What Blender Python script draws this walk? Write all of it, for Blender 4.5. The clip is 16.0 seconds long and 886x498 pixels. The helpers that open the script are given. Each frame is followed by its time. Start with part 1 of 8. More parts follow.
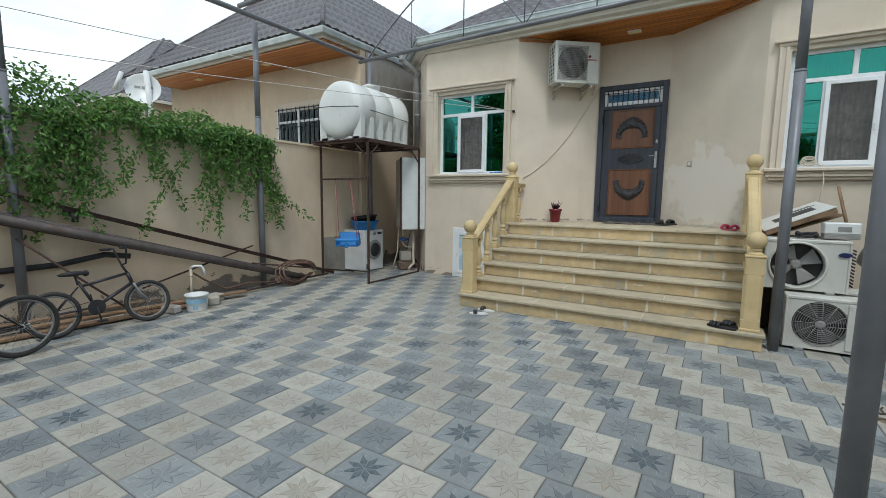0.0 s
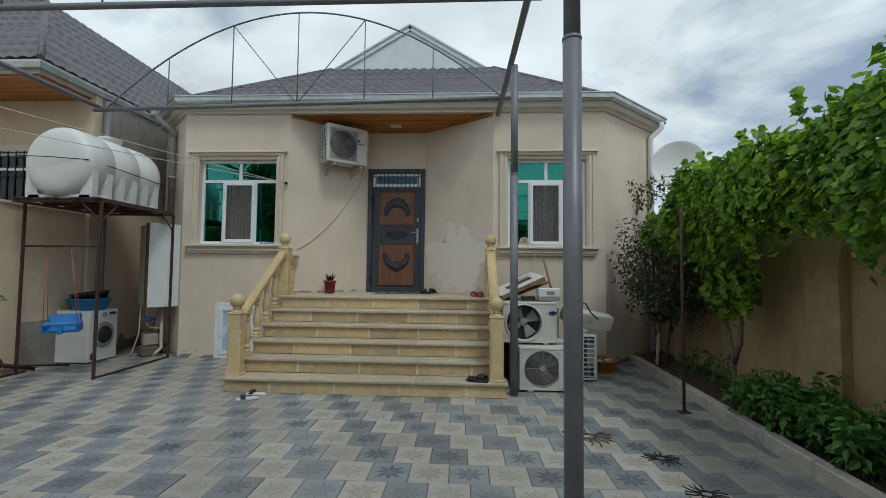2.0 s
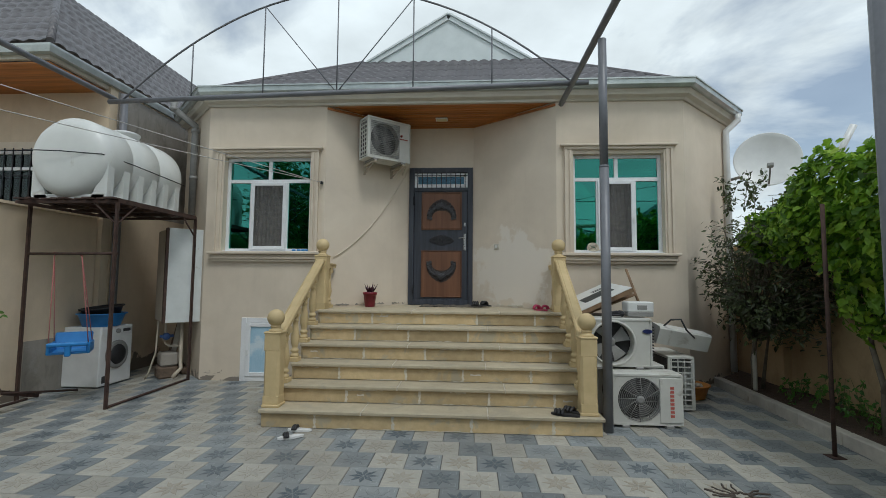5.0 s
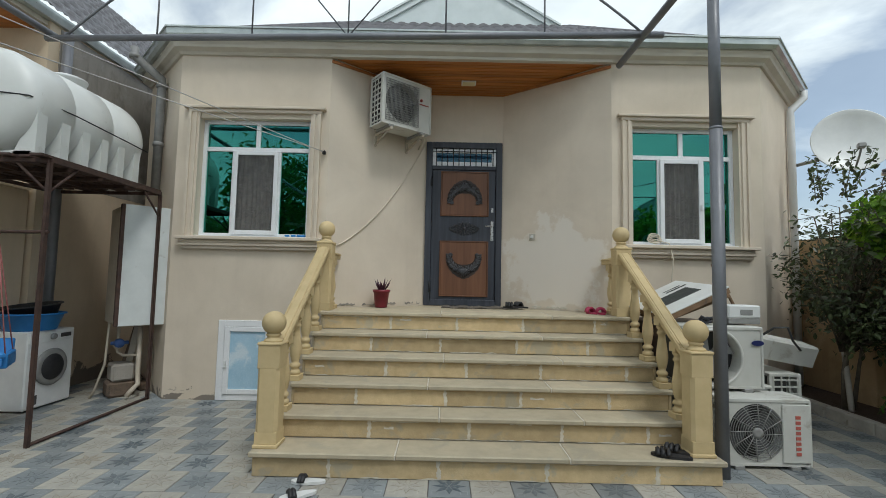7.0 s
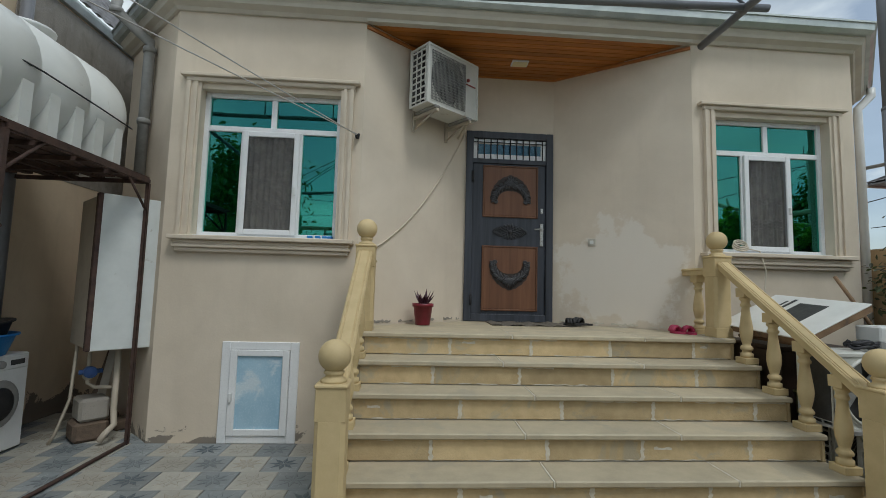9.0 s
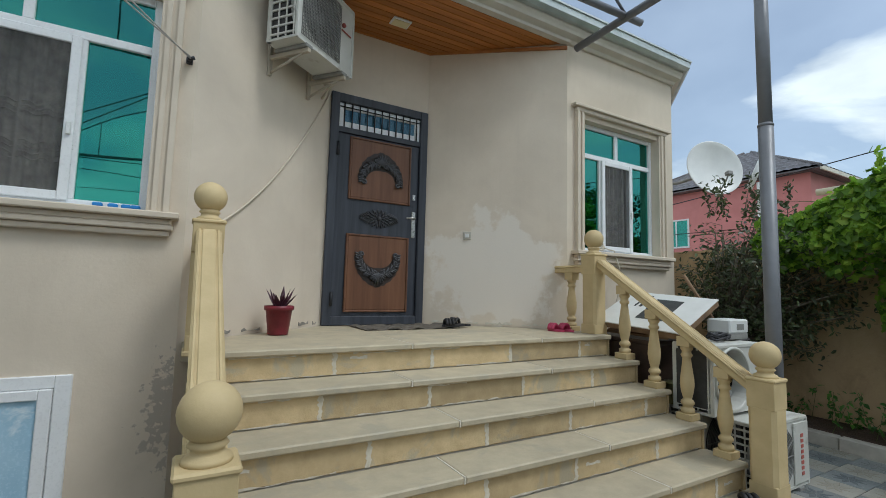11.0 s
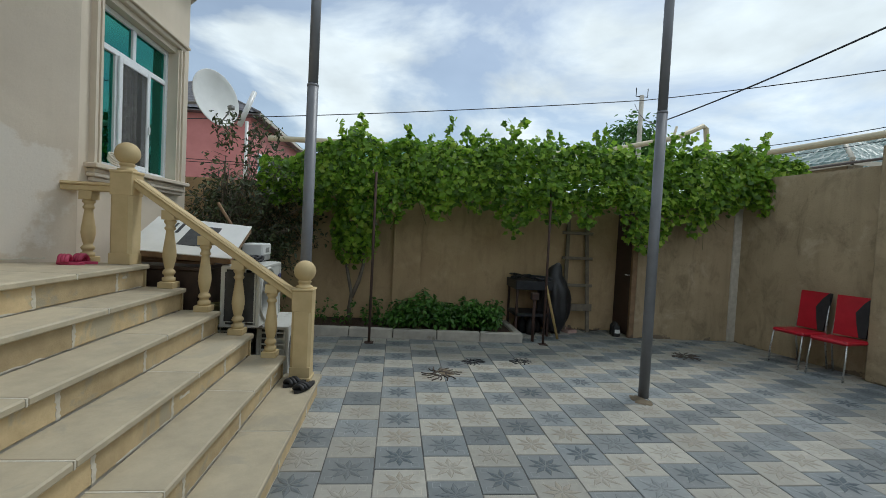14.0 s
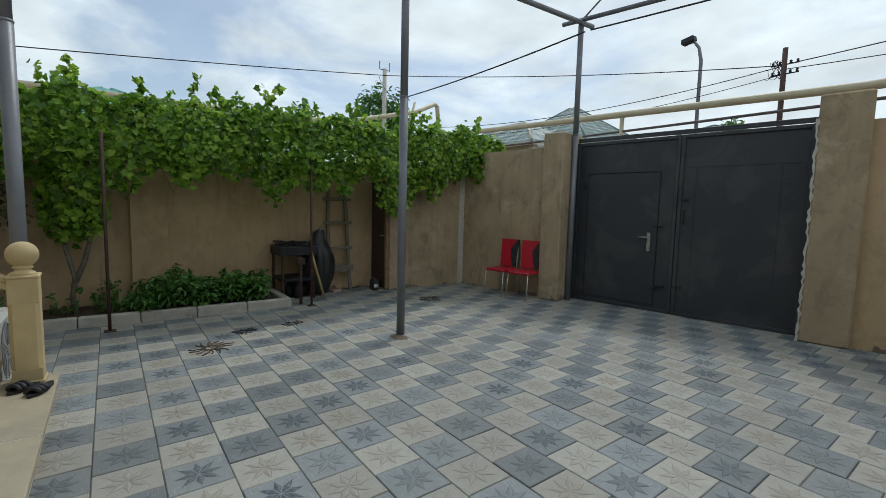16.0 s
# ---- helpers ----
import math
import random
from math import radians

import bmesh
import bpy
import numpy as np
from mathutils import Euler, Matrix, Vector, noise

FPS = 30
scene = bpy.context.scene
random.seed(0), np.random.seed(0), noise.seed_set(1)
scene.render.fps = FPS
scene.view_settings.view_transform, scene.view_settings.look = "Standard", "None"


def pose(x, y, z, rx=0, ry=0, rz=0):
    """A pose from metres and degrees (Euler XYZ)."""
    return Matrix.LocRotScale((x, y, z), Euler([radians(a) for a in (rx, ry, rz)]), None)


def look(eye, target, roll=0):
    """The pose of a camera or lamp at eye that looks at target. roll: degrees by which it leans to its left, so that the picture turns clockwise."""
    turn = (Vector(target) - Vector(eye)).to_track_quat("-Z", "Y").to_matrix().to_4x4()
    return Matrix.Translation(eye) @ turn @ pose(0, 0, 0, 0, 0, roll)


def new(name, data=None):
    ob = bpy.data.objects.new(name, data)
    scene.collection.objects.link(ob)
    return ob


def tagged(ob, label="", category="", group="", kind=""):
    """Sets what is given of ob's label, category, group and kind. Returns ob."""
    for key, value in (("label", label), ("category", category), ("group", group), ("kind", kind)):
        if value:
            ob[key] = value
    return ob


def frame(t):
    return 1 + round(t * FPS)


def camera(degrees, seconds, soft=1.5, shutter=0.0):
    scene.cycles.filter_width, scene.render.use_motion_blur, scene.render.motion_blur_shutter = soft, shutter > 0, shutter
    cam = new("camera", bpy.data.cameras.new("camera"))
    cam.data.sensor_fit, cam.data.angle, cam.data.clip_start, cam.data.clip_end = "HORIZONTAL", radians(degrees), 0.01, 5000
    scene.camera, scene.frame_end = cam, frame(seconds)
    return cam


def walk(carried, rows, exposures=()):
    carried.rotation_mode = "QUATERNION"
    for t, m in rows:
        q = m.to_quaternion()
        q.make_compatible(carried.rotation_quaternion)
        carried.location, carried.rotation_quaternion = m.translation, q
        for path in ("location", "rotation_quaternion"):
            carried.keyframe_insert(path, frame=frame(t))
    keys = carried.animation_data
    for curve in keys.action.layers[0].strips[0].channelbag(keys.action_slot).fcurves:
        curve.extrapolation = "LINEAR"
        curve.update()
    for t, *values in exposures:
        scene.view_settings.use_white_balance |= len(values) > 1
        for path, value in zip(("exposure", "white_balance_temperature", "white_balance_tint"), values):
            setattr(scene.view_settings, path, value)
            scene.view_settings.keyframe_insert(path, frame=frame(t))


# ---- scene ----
cam = camera(89.9, 16.0, soft=0.4)
PATH = [
    (0, (-0.129, 0.574, 1.546), (-1.167, 2.268, 1.313), 0.7),
    (0.5, (-0.089, 0.495, 1.542), (-0.638, 2.414, 1.412), 0.8),
    (1, (-0.029, 0.518, 1.529), (-0.235, 2.507, 1.478), 0.8),
    (1.5, (-0.055, 0.522, 1.525), (-0.121, 2.521, 1.552), 0.5),
    (2, (-0.147, 0.51, 1.55), (-0.249, 2.505, 1.649), 0.6),
    (2.5, (-0.261, 0.503, 1.563), (-0.361, 2.495, 1.711), 0.6),
    (3, (-0.308, 0.538, 1.523), (-0.401, 2.529, 1.688), 0.8),
    (3.5, (-0.404, 0.679, 1.537), (-0.492, 2.671, 1.696), 1.3),
    (4, (-0.527, 0.972, 1.572), (-0.651, 2.963, 1.72), 1.6),
    (4.5, (-0.739, 1.158, 1.583), (-0.888, 3.148, 1.719), 2.7),
    (4.7, (-0.833, 1.233, 1.576), (-0.985, 3.222, 1.714), 1.1),
    (7, (-1.763, 2.596, 1.503), (-1.767, 4.591, 1.641), 1.2),
    (7.5, (-2.014, 2.901, 1.483), (-1.992, 4.895, 1.643), 1.2),
    (8, (-2.333, 3.092, 1.548), (-2.286, 5.087, 1.69), 1.3),
    (8.2, (-2.423, 3.187, 1.539), (-2.355, 5.18, 1.682), 1.3),
    (10.3, (-3.024, 4.213, 1.541), (-2.464, 6.115, 1.798), 0.7),
    (10.5, (-3.087, 4.338, 1.572), (-2.388, 6.195, 1.823), 0.2),
    (11, (-3.184, 4.585, 1.533), (-2.2, 6.317, 1.708), 1.5),
    (11.5, (-3.338, 4.806, 1.528), (-1.97, 6.264, 1.596), 1.7),
    (12, (-3.315, 5.049, 1.496), (-1.719, 6.254, 1.52), 1.0),
    (12.5, (-3.314, 5.309, 1.515), (-1.49, 6.131, 1.519), 1.0),
    (13, (-3.41, 5.411, 1.497), (-1.46, 5.858, 1.496), 1.6),
    (13.5, (-3.564, 5.435, 1.522), (-1.573, 5.627, 1.487), 3.2),
    (14, (-3.71, 5.382, 1.518), (-1.722, 5.172, 1.45), 2.9),
    (14.5, (-3.94, 5.389, 1.524), (-2.001, 4.909, 1.418), 2.1),
    (15, (-4.034, 5.481, 1.546), (-2.194, 4.711, 1.41), 2.0),
    (15.5, (-4.075, 5.615, 1.528), (-2.391, 4.546, 1.382), 1.7),
    (16, (-4.095, 5.649, 1.54), (-2.504, 4.451, 1.355), 1.4),
]
EXPOSURES = [(t, stops, kelvin, 5) for t, stops, kelvin in (
    (0.0, 0.48, 6200), (0.5, 0.42, 6300), (1.0, 0.24, 6350), (1.5, 0.03, 6350), (2.0, -0.08, 6250), (2.5, -0.18, 6250), (3.0, -0.22, 6250), (3.5, -0.6, 6200), (4.0, -0.52, 6200), (4.5, -0.18, 6250),
    (7.0, 0.24, 6350), (7.5, 0.28, 6350), (8.0, -0.02, 6350), (8.3, -0.02, 6350), (10.3, 0.24, 6250), (10.5, 0.24, 6200), (11.0, 0.3, 6100), (12.0, 0.33, 6100), (12.5, 0.33, 6150), (13.0, 0.2, 6150), (14.0, 0.1, 6250), (16.0, 0.03, 6250))]
walk(cam, [(t, look(eye, target, roll)) for t, eye, target, roll in PATH], EXPOSURES)

# ---- sky and sun: bright broken overcast ----
SUN_EL, SUN_ROT = radians(58), radians(148)
world = bpy.data.worlds.new("sky")
scene.world = world
world.use_nodes = True
wn, wl = world.node_tree.nodes, world.node_tree.links
wn.clear()
sky = wn.new("ShaderNodeTexSky")
sky.sky_type, sky.sun_disc = "NISHITA", False
sky.sun_elevation, sky.sun_rotation = SUN_EL, SUN_ROT
sky.air_density, sky.dust_density = 1.0, 1.5
tc = wn.new("ShaderNodeTexCoord")
sep = wn.new("ShaderNodeSeparateXYZ")
wl.new(tc.outputs["Generated"], sep.inputs[0])
lift = wn.new("ShaderNodeMath")
lift.operation, lift.inputs[1].default_value = "ADD", 0.22
wl.new(sep.outputs[2], lift.inputs[0])
flat = wn.new("ShaderNodeVectorMath")
flat.operation = "DIVIDE"
com = wn.new("ShaderNodeCombineXYZ")
for k in range(3):
    wl.new(lift.outputs[0], com.inputs[k])
wl.new(tc.outputs["Generated"], flat.inputs[0])
wl.new(com.outputs[0], flat.inputs[1])
big = wn.new("ShaderNodeTexNoise")
big.inputs["Scale"].default_value, big.inputs["Detail"].default_value = 1.1, 7.0
big.inputs["Roughness"].default_value, big.inputs["Distortion"].default_value = 0.55, 0.35
wl.new(flat.outputs[0], big.inputs["Vector"])
fine = wn.new("ShaderNodeTexNoise")
fine.inputs["Scale"].default_value, fine.inputs["Detail"].default_value = 3.2, 8.0
wl.new(flat.outputs[0], fine.inputs["Vector"])
cover = wn.new("ShaderNodeMapRange")
cover.inputs["From Min"].default_value, cover.inputs["From Max"].default_value = 0.4, 0.53
cover.inputs["To Min"].default_value = 0.25
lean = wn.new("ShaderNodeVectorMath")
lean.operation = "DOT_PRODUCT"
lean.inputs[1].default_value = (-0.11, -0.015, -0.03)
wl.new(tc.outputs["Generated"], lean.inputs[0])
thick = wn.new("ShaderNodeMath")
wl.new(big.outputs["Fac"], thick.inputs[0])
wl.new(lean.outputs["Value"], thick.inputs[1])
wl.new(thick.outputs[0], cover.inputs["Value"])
shade = wn.new("ShaderNodeMapRange")
shade.inputs["From Min"].default_value, shade.inputs["From Max"].default_value = 0.3, 0.7
shade.inputs["To Min"].default_value, shade.inputs["To Max"].default_value = 6.4, 8.8
wl.new(fine.outputs["Fac"], shade.inputs["Value"])
cloud = wn.new("ShaderNodeVectorMath")
cloud.operation = "SCALE"
cloud.inputs[0].default_value = (0.92, 0.99, 1.04)
wl.new(shade.outputs[0], cloud.inputs["Scale"])
mixw = wn.new("ShaderNodeMix")
mixw.data_type = "RGBA"
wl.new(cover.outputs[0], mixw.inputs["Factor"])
wl.new(sky.outputs[0], mixw.inputs["A"])
wl.new(cloud.outputs[0], mixw.inputs["B"])
bg = wn.new("ShaderNodeBackground")
bg.inputs["Strength"].default_value = 0.11
out = wn.new("ShaderNodeOutputWorld")
wl.new(mixw.outputs["Result"], bg.inputs["Color"])
wl.new(bg.outputs[0], out.inputs["Surface"])

sun_data = bpy.data.lights.new("sun", "SUN")
sun_data.energy, sun_data.angle, sun_data.color = 1.1, radians(14), (1.0, 0.99, 0.97)
sun = new("sun", sun_data)
sun.matrix_world = pose(0, 0, 20) @ Vector((math.sin(SUN_ROT) * math.cos(SUN_EL), math.cos(SUN_ROT) * math.cos(SUN_EL), math.sin(SUN_EL))).to_track_quat("Z", "Y").to_matrix().to_4x4()


# ---- materials ----
def mat_base(name):
    m = bpy.data.materials.new(name)
    m.use_nodes = True
    n, l = m.node_tree.nodes, m.node_tree.links
    return m, n, l, n["Principled BSDF"]


def noise_node(n, l, vec, scale, detail=4.0, rough=0.55, distort=0.0):
    t = n.new("ShaderNodeTexNoise")
    t.inputs["Scale"].default_value, t.inputs["Detail"].default_value = scale, detail
    t.inputs["Roughness"].default_value, t.inputs["Distortion"].default_value = rough, distort
    l.new(vec, t.inputs["Vector"])
    return t.outputs["Fac"]


def ramp(n, l, fac, stops):
    r = n.new("ShaderNodeValToRGB")
    el = r.color_ramp.elements
    while len(el) < len(stops):
        el.new(0.5)
    for e, (p, c) in zip(el, stops):
        e.position, e.color = p, (*c, 1)
    l.new(fac, r.inputs[0])
    return r.outputs[0]


def blend(n, l, fac, a, b, how="MIX"):
    m = n.new("ShaderNodeMix")
    m.data_type, m.blend_type = "RGBA", how
    for s, v in (("Factor", fac), ("A", a), ("B", b)):
        sock = [i for i in m.inputs if i.name == s and (s != "Factor" or i.type == "VALUE") and (s == "Factor" or i.type == "RGBA")][0]
        if isinstance(v, (int, float)):
            sock.default_value = v
        elif isinstance(v, tuple):
            sock.default_value = (*v, 1)
        else:
            l.new(v, sock)
    return [o for o in m.outputs if o.type == "RGBA"][0]


def mapr(n, l, v, a, b, c=0.0, d=1.0):
    r = n.new("ShaderNodeMapRange")
    for k, x in zip(("From Min", "From Max", "To Min", "To Max"), (a, b, c, d)):
        r.inputs[k].default_value = x
    l.new(v, r.inputs["Value"])
    return r.outputs[0]


def add_bump(n, l, bsdf, height, strength, dist):
    b = n.new("ShaderNodeBump")
    b.inputs["Strength"].default_value, b.inputs["Distance"].default_value = strength, dist
    l.new(height, b.inputs["Height"])
    l.new(b.outputs[0], bsdf.inputs["Normal"])


def place_of(n):
    return n.new("ShaderNodeNewGeometry").outputs["Position"]


def surface(name, light, dark, scale=6.0, rough=0.8, metal=0.0, grain=60.0, bump=0.2, dist=0.004, stain=None, stain_scale=1.2, stain_at=0.58, vary=0.0, island=False):
    """A plain procedural surface: two tones mixed by noise, optional stains, fine relief; vary: per-object change of value."""
    m, n, l, b = mat_base(name)
    p = place_of(n)
    f = noise_node(n, l, p, scale, 6.0, 0.6)
    col = blend(n, l, mapr(n, l, f, 0.3, 0.7), dark, light)
    if stain:
        g = noise_node(n, l, p, stain_scale, 7.0, 0.65, 0.6)
        col = blend(n, l, mapr(n, l, g, stain_at, stain_at + 0.08), col, stain)
    if vary:
        if island:
            rnd = n.new("ShaderNodeNewGeometry").outputs["Random Per Island"]
        else:
            rnd = n.new("ShaderNodeObjectInfo").outputs["Random"]
        h = n.new("ShaderNodeHueSaturation")
        l.new(mapr(n, l, rnd, 0, 1, 1 - vary, 1 + vary), h.inputs["Value"])
        l.new(col, h.inputs["Color"])
        col = h.outputs[0]
    l.new(col, b.inputs["Base Color"])
    b.inputs["Metallic"].default_value = metal
    fine_g = noise_node(n, l, p, grain, 4.0, 0.6)
    l.new(mapr(n, l, fine_g, 0.25, 0.75, max(rough - 0.1, 0.03), min(rough + 0.1, 1)), b.inputs["Roughness"])
    if bump:
        add_bump(n, l, b, fine_g, bump, dist)
    return m


def stucco(name, light, dark, patch=None, low_wear=None, rough_coat=0.0):
    """Painted render: blotches, vertical runs, an optional paler repair patch, ragged wear with exposed screed near the foot."""
    m, n, l, b = mat_base(name)
    p = place_of(n)
    sep_p = n.new("ShaderNodeSeparateXYZ")
    l.new(p, sep_p.inputs[0])
    f = noise_node(n, l, p, 1.3, 6.0, 0.6, 0.3)
    col = blend(n, l, mapr(n, l, f, 0.32, 0.7), dark, light)
    runs = n.new("ShaderNodeVectorMath")
    runs.operation = "MULTIPLY"
    runs.inputs[1].default_value = (5, 5, 0.35)
    l.new(p, runs.inputs[0])
    r = noise_node(n, l, runs.outputs[0], 1.6, 5.0, 0.6)
    col = blend(n, l, mapr(n, l, r, 0.52, 0.75, 0, 0.12 + 0.35 * rough_coat), col, tuple(c * 0.72 for c in dark))
    if rough_coat:
        trowel = n.new("ShaderNodeVectorMath")
        trowel.operation = "MULTIPLY"
        trowel.inputs[1].default_value = (1.0, 1.0, 0.55)
        l.new(p, trowel.inputs[0])
        q = noise_node(n, l, trowel.outputs[0], 3.4, 9.0, 0.68, 0.9)
        col = blend(n, l, mapr(n, l, q, 0.5, 0.66, 0, rough_coat), col, tuple(c * 0.66 for c in dark))
        q2 = noise_node(n, l, p, 2.1, 8.0, 0.7, 0.5)
        col = blend(n, l, mapr(n, l, q2, 0.55, 0.72, 0, rough_coat), col, (light[0] * 1.16, light[1] * 1.2, light[2] * 1.32))
        q3 = noise_node(n, l, p, 26.0, 6.0, 0.7)
        col = blend(n, l, mapr(n, l, q3, 0.58, 0.7, 0, rough_coat * 0.6), col, tuple(c * 0.6 for c in dark))
    if patch:
        (px, py, pz), (rx, rz), tone, grainy = patch
        d = n.new("ShaderNodeVectorMath")
        d.operation = "SUBTRACT"
        d.inputs[1].default_value = (px, py, pz)
        l.new(p, d.inputs[0])
        sc = n.new("ShaderNodeVectorMath")
        sc.operation = "DIVIDE"
        sc.inputs[1].default_value = (rx, rx, rz)
        l.new(d.outputs[0], sc.inputs[0])
        ln = n.new("ShaderNodeVectorMath")
        ln.operation = "LENGTH"
        l.new(sc.outputs[0], ln.inputs[0])
        ad = n.new("ShaderNodeMath")
        ad.operation = "ADD"
        l.new(ln.outputs["Value"], ad.inputs[0])
        l.new(mapr(n, l, noise_node(n, l, p, grainy, 7.0, 0.65), 0, 1, -1.1 - 0.04 * grainy, 1.1 + 0.04 * grainy), ad.inputs[1])
        col = blend(n, l, mapr(n, l, ad.outputs[0], 0.85 if grainy < 5 else 0.62, 1.0 if grainy < 5 else 0.74, 0.75, 0.0), col, tone)
    if low_wear:
        top, tone = low_wear
        w = n.new("ShaderNodeMath")
        w.operation = "SUBTRACT"
        l.new(mapr(n, l, noise_node(n, l, p, 2.2, 7.0, 0.7, 0.8), 0.3, 0.75, -0.15, top * 2.0), w.inputs[0])
        l.new(sep_p.outputs[2], w.inputs[1])
        col = blend(n, l, mapr(n, l, w.outputs[0], 0.0, 0.03), col, tone)
    l.new(col, b.inputs["Base Color"])
    b.inputs["Roughness"].default_value = 0.9
    b.inputs["Specular IOR Level"].default_value = 0.25
    add_bump(n, l, b, blend(n, l, 0.35, noise_node(n, l, p, 45, 5.0, 0.65), noise_node(n, l, p, 5, 4.0, 0.6)), 0.35 + 0.5 * rough_coat, 0.006 + 0.006 * rough_coat)
    return m


def roof_sheet(name, light, dark):
    """Pressed metal tile sheet: rounded ribs down the slope, a step at every course, dusty patches."""
    m, n, l, b = mat_base(name)
    p = place_of(n)
    geo = n.new("ShaderNodeNewGeometry")
    axes, nrm = n.new("ShaderNodeSeparateXYZ"), n.new("ShaderNodeSeparateXYZ")
    l.new(p, axes.inputs[0])
    l.new(geo.outputs["True Normal"], nrm.inputs[0])

    def calc(op, a, c=None):
        k = n.new("ShaderNodeMath")
        k.operation = op
        for i, v in enumerate((a, c)):
            if v is None:
                continue
            if isinstance(v, (int, float)):
                k.inputs[i].default_value = v
            else:
                l.new(v, k.inputs[i])
        return k.outputs[0]

    pick = calc("GREATER_THAN", calc("ABSOLUTE", nrm.outputs[0]), calc("ABSOLUTE", nrm.outputs[1]))
    along = calc("ADD", calc("MULTIPLY", axes.outputs[1], pick), calc("MULTIPLY", axes.outputs[0], calc("SUBTRACT", 1.0, pick)))
    rib = calc("ABSOLUTE", calc("SINE", calc("MULTIPLY", along, math.pi / 0.23)))
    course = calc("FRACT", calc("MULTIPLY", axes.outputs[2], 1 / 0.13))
    height = calc("ADD", calc("MULTIPLY", rib, 0.7), calc("MULTIPLY", course, -0.45))
    f = noise_node(n, l, p, 2.0, 6.0, 0.6)
    col = blend(n, l, mapr(n, l, f, 0.3, 0.7), dark, light)
    dust = noise_node(n, l, p, 3.0, 7.0, 0.65, 0.6)
    col = blend(n, l, mapr(n, l, dust, 0.6, 0.7, 0, 0.6), col, tuple(c * 1.4 for c in light))
    # darker band along the low edge of every course
    course_band = calc("MULTIPLY", calc("LESS_THAN", course, 0.16), 0.55)
    col = blend(n, l, course_band, col, tuple(c * 0.45 for c in dark))
    l.new(col, b.inputs["Base Color"])
    b.inputs["Roughness"].default_value = 0.42
    add_bump(n, l, b, height, 1.0, 0.03)
    return m


def leaf_mat(name, tones, trans=0.35, rough=0.5):
    m, n, l, b = mat_base(name)
    rnd = n.new("ShaderNodeNewGeometry").outputs["Random Per Island"]
    col = ramp(n, l, rnd, tones)
    col = blend(n, l, mapr(n, l, noise_node(n, l, place_of(n), 25.0, 3.0), 0.3, 0.7, 0, 0.3), col, tuple(c * 0.55 for c in tones[0][1]))
    l.new(col, b.inputs["Base Color"])
    b.inputs["Roughness"].default_value = rough
    tr = n.new("ShaderNodeBsdfTranslucent")
    l.new(col, tr.inputs["Color"])
    mx = n.new("ShaderNodeMixShader")
    mx.inputs[0].default_value = trans
    l.new(b.outputs[0], mx.inputs[1])
    l.new(tr.outputs[0], mx.inputs[2])
    l.new(mx.outputs[0], n["Material Output"].inputs["Surface"])
    return m


def planks(name, light, dark, axis_scale, rough=0.45):
    """Varnished boards: colour bands a board wide, long grain."""
    m, n, l, b = mat_base(name)
    p = place_of(n)
    st = n.new("ShaderNodeVectorMath")
    st.operation = "MULTIPLY"
    st.inputs[1].default_value = axis_scale
    l.new(p, st.inputs[0])
    g = noise_node(n, l, st.outputs[0], 1.0, 6.0, 0.6, 0.5)
    rnd = n.new("ShaderNodeNewGeometry").outputs["Random Per Island"]
    col = blend(n, l, mapr(n, l, g, 0.3, 0.7), dark, light)
    h = n.new("ShaderNodeHueSaturation")
    l.new(mapr(n, l, rnd, 0, 1, 0.75, 1.2), h.inputs["Value"])
    l.new(col, h.inputs["Color"])
    l.new(h.outputs[0], b.inputs["Base Color"])
    b.inputs["Roughness"].default_value = rough
    add_bump(n, l, b, g, 0.15, 0.002)
    return m


def window_glass(name, tint, mirror):
    """Solar-coated glass: a tinted mirror film over a clear tinted pane."""
    m, n, l, b = mat_base(name)
    n.remove(b)
    gl = n.new("ShaderNodeBsdfGlossy")
    gl.inputs["Color"].default_value, gl.inputs["Roughness"].default_value = (*tint, 1), 0.015
    tr = n.new("ShaderNodeBsdfTransparent")
    tr.inputs["Color"].default_value = (*[c * 0.75 for c in tint], 1)
    fr = n.new("ShaderNodeFresnel")
    fr.inputs["IOR"].default_value = mirror
    mx = n.new("ShaderNodeMixShader")
    l.new(fr.outputs[0], mx.inputs[0])
    l.new(tr.outputs[0], mx.inputs[1])
    l.new(gl.outputs[0], mx.inputs[2])
    l.new(mx.outputs[0], n["Material Output"].inputs["Surface"])
    wob = noise_node(n, l, place_of(n), 1.4, 2.0)
    bp = n.new("ShaderNodeBump")
    bp.inputs["Strength"].default_value, bp.inputs["Distance"].default_value = 0.05, 0.02
    l.new(wob, bp.inputs["Height"])
    l.new(bp.outputs[0], gl.inputs["Normal"])
    return m


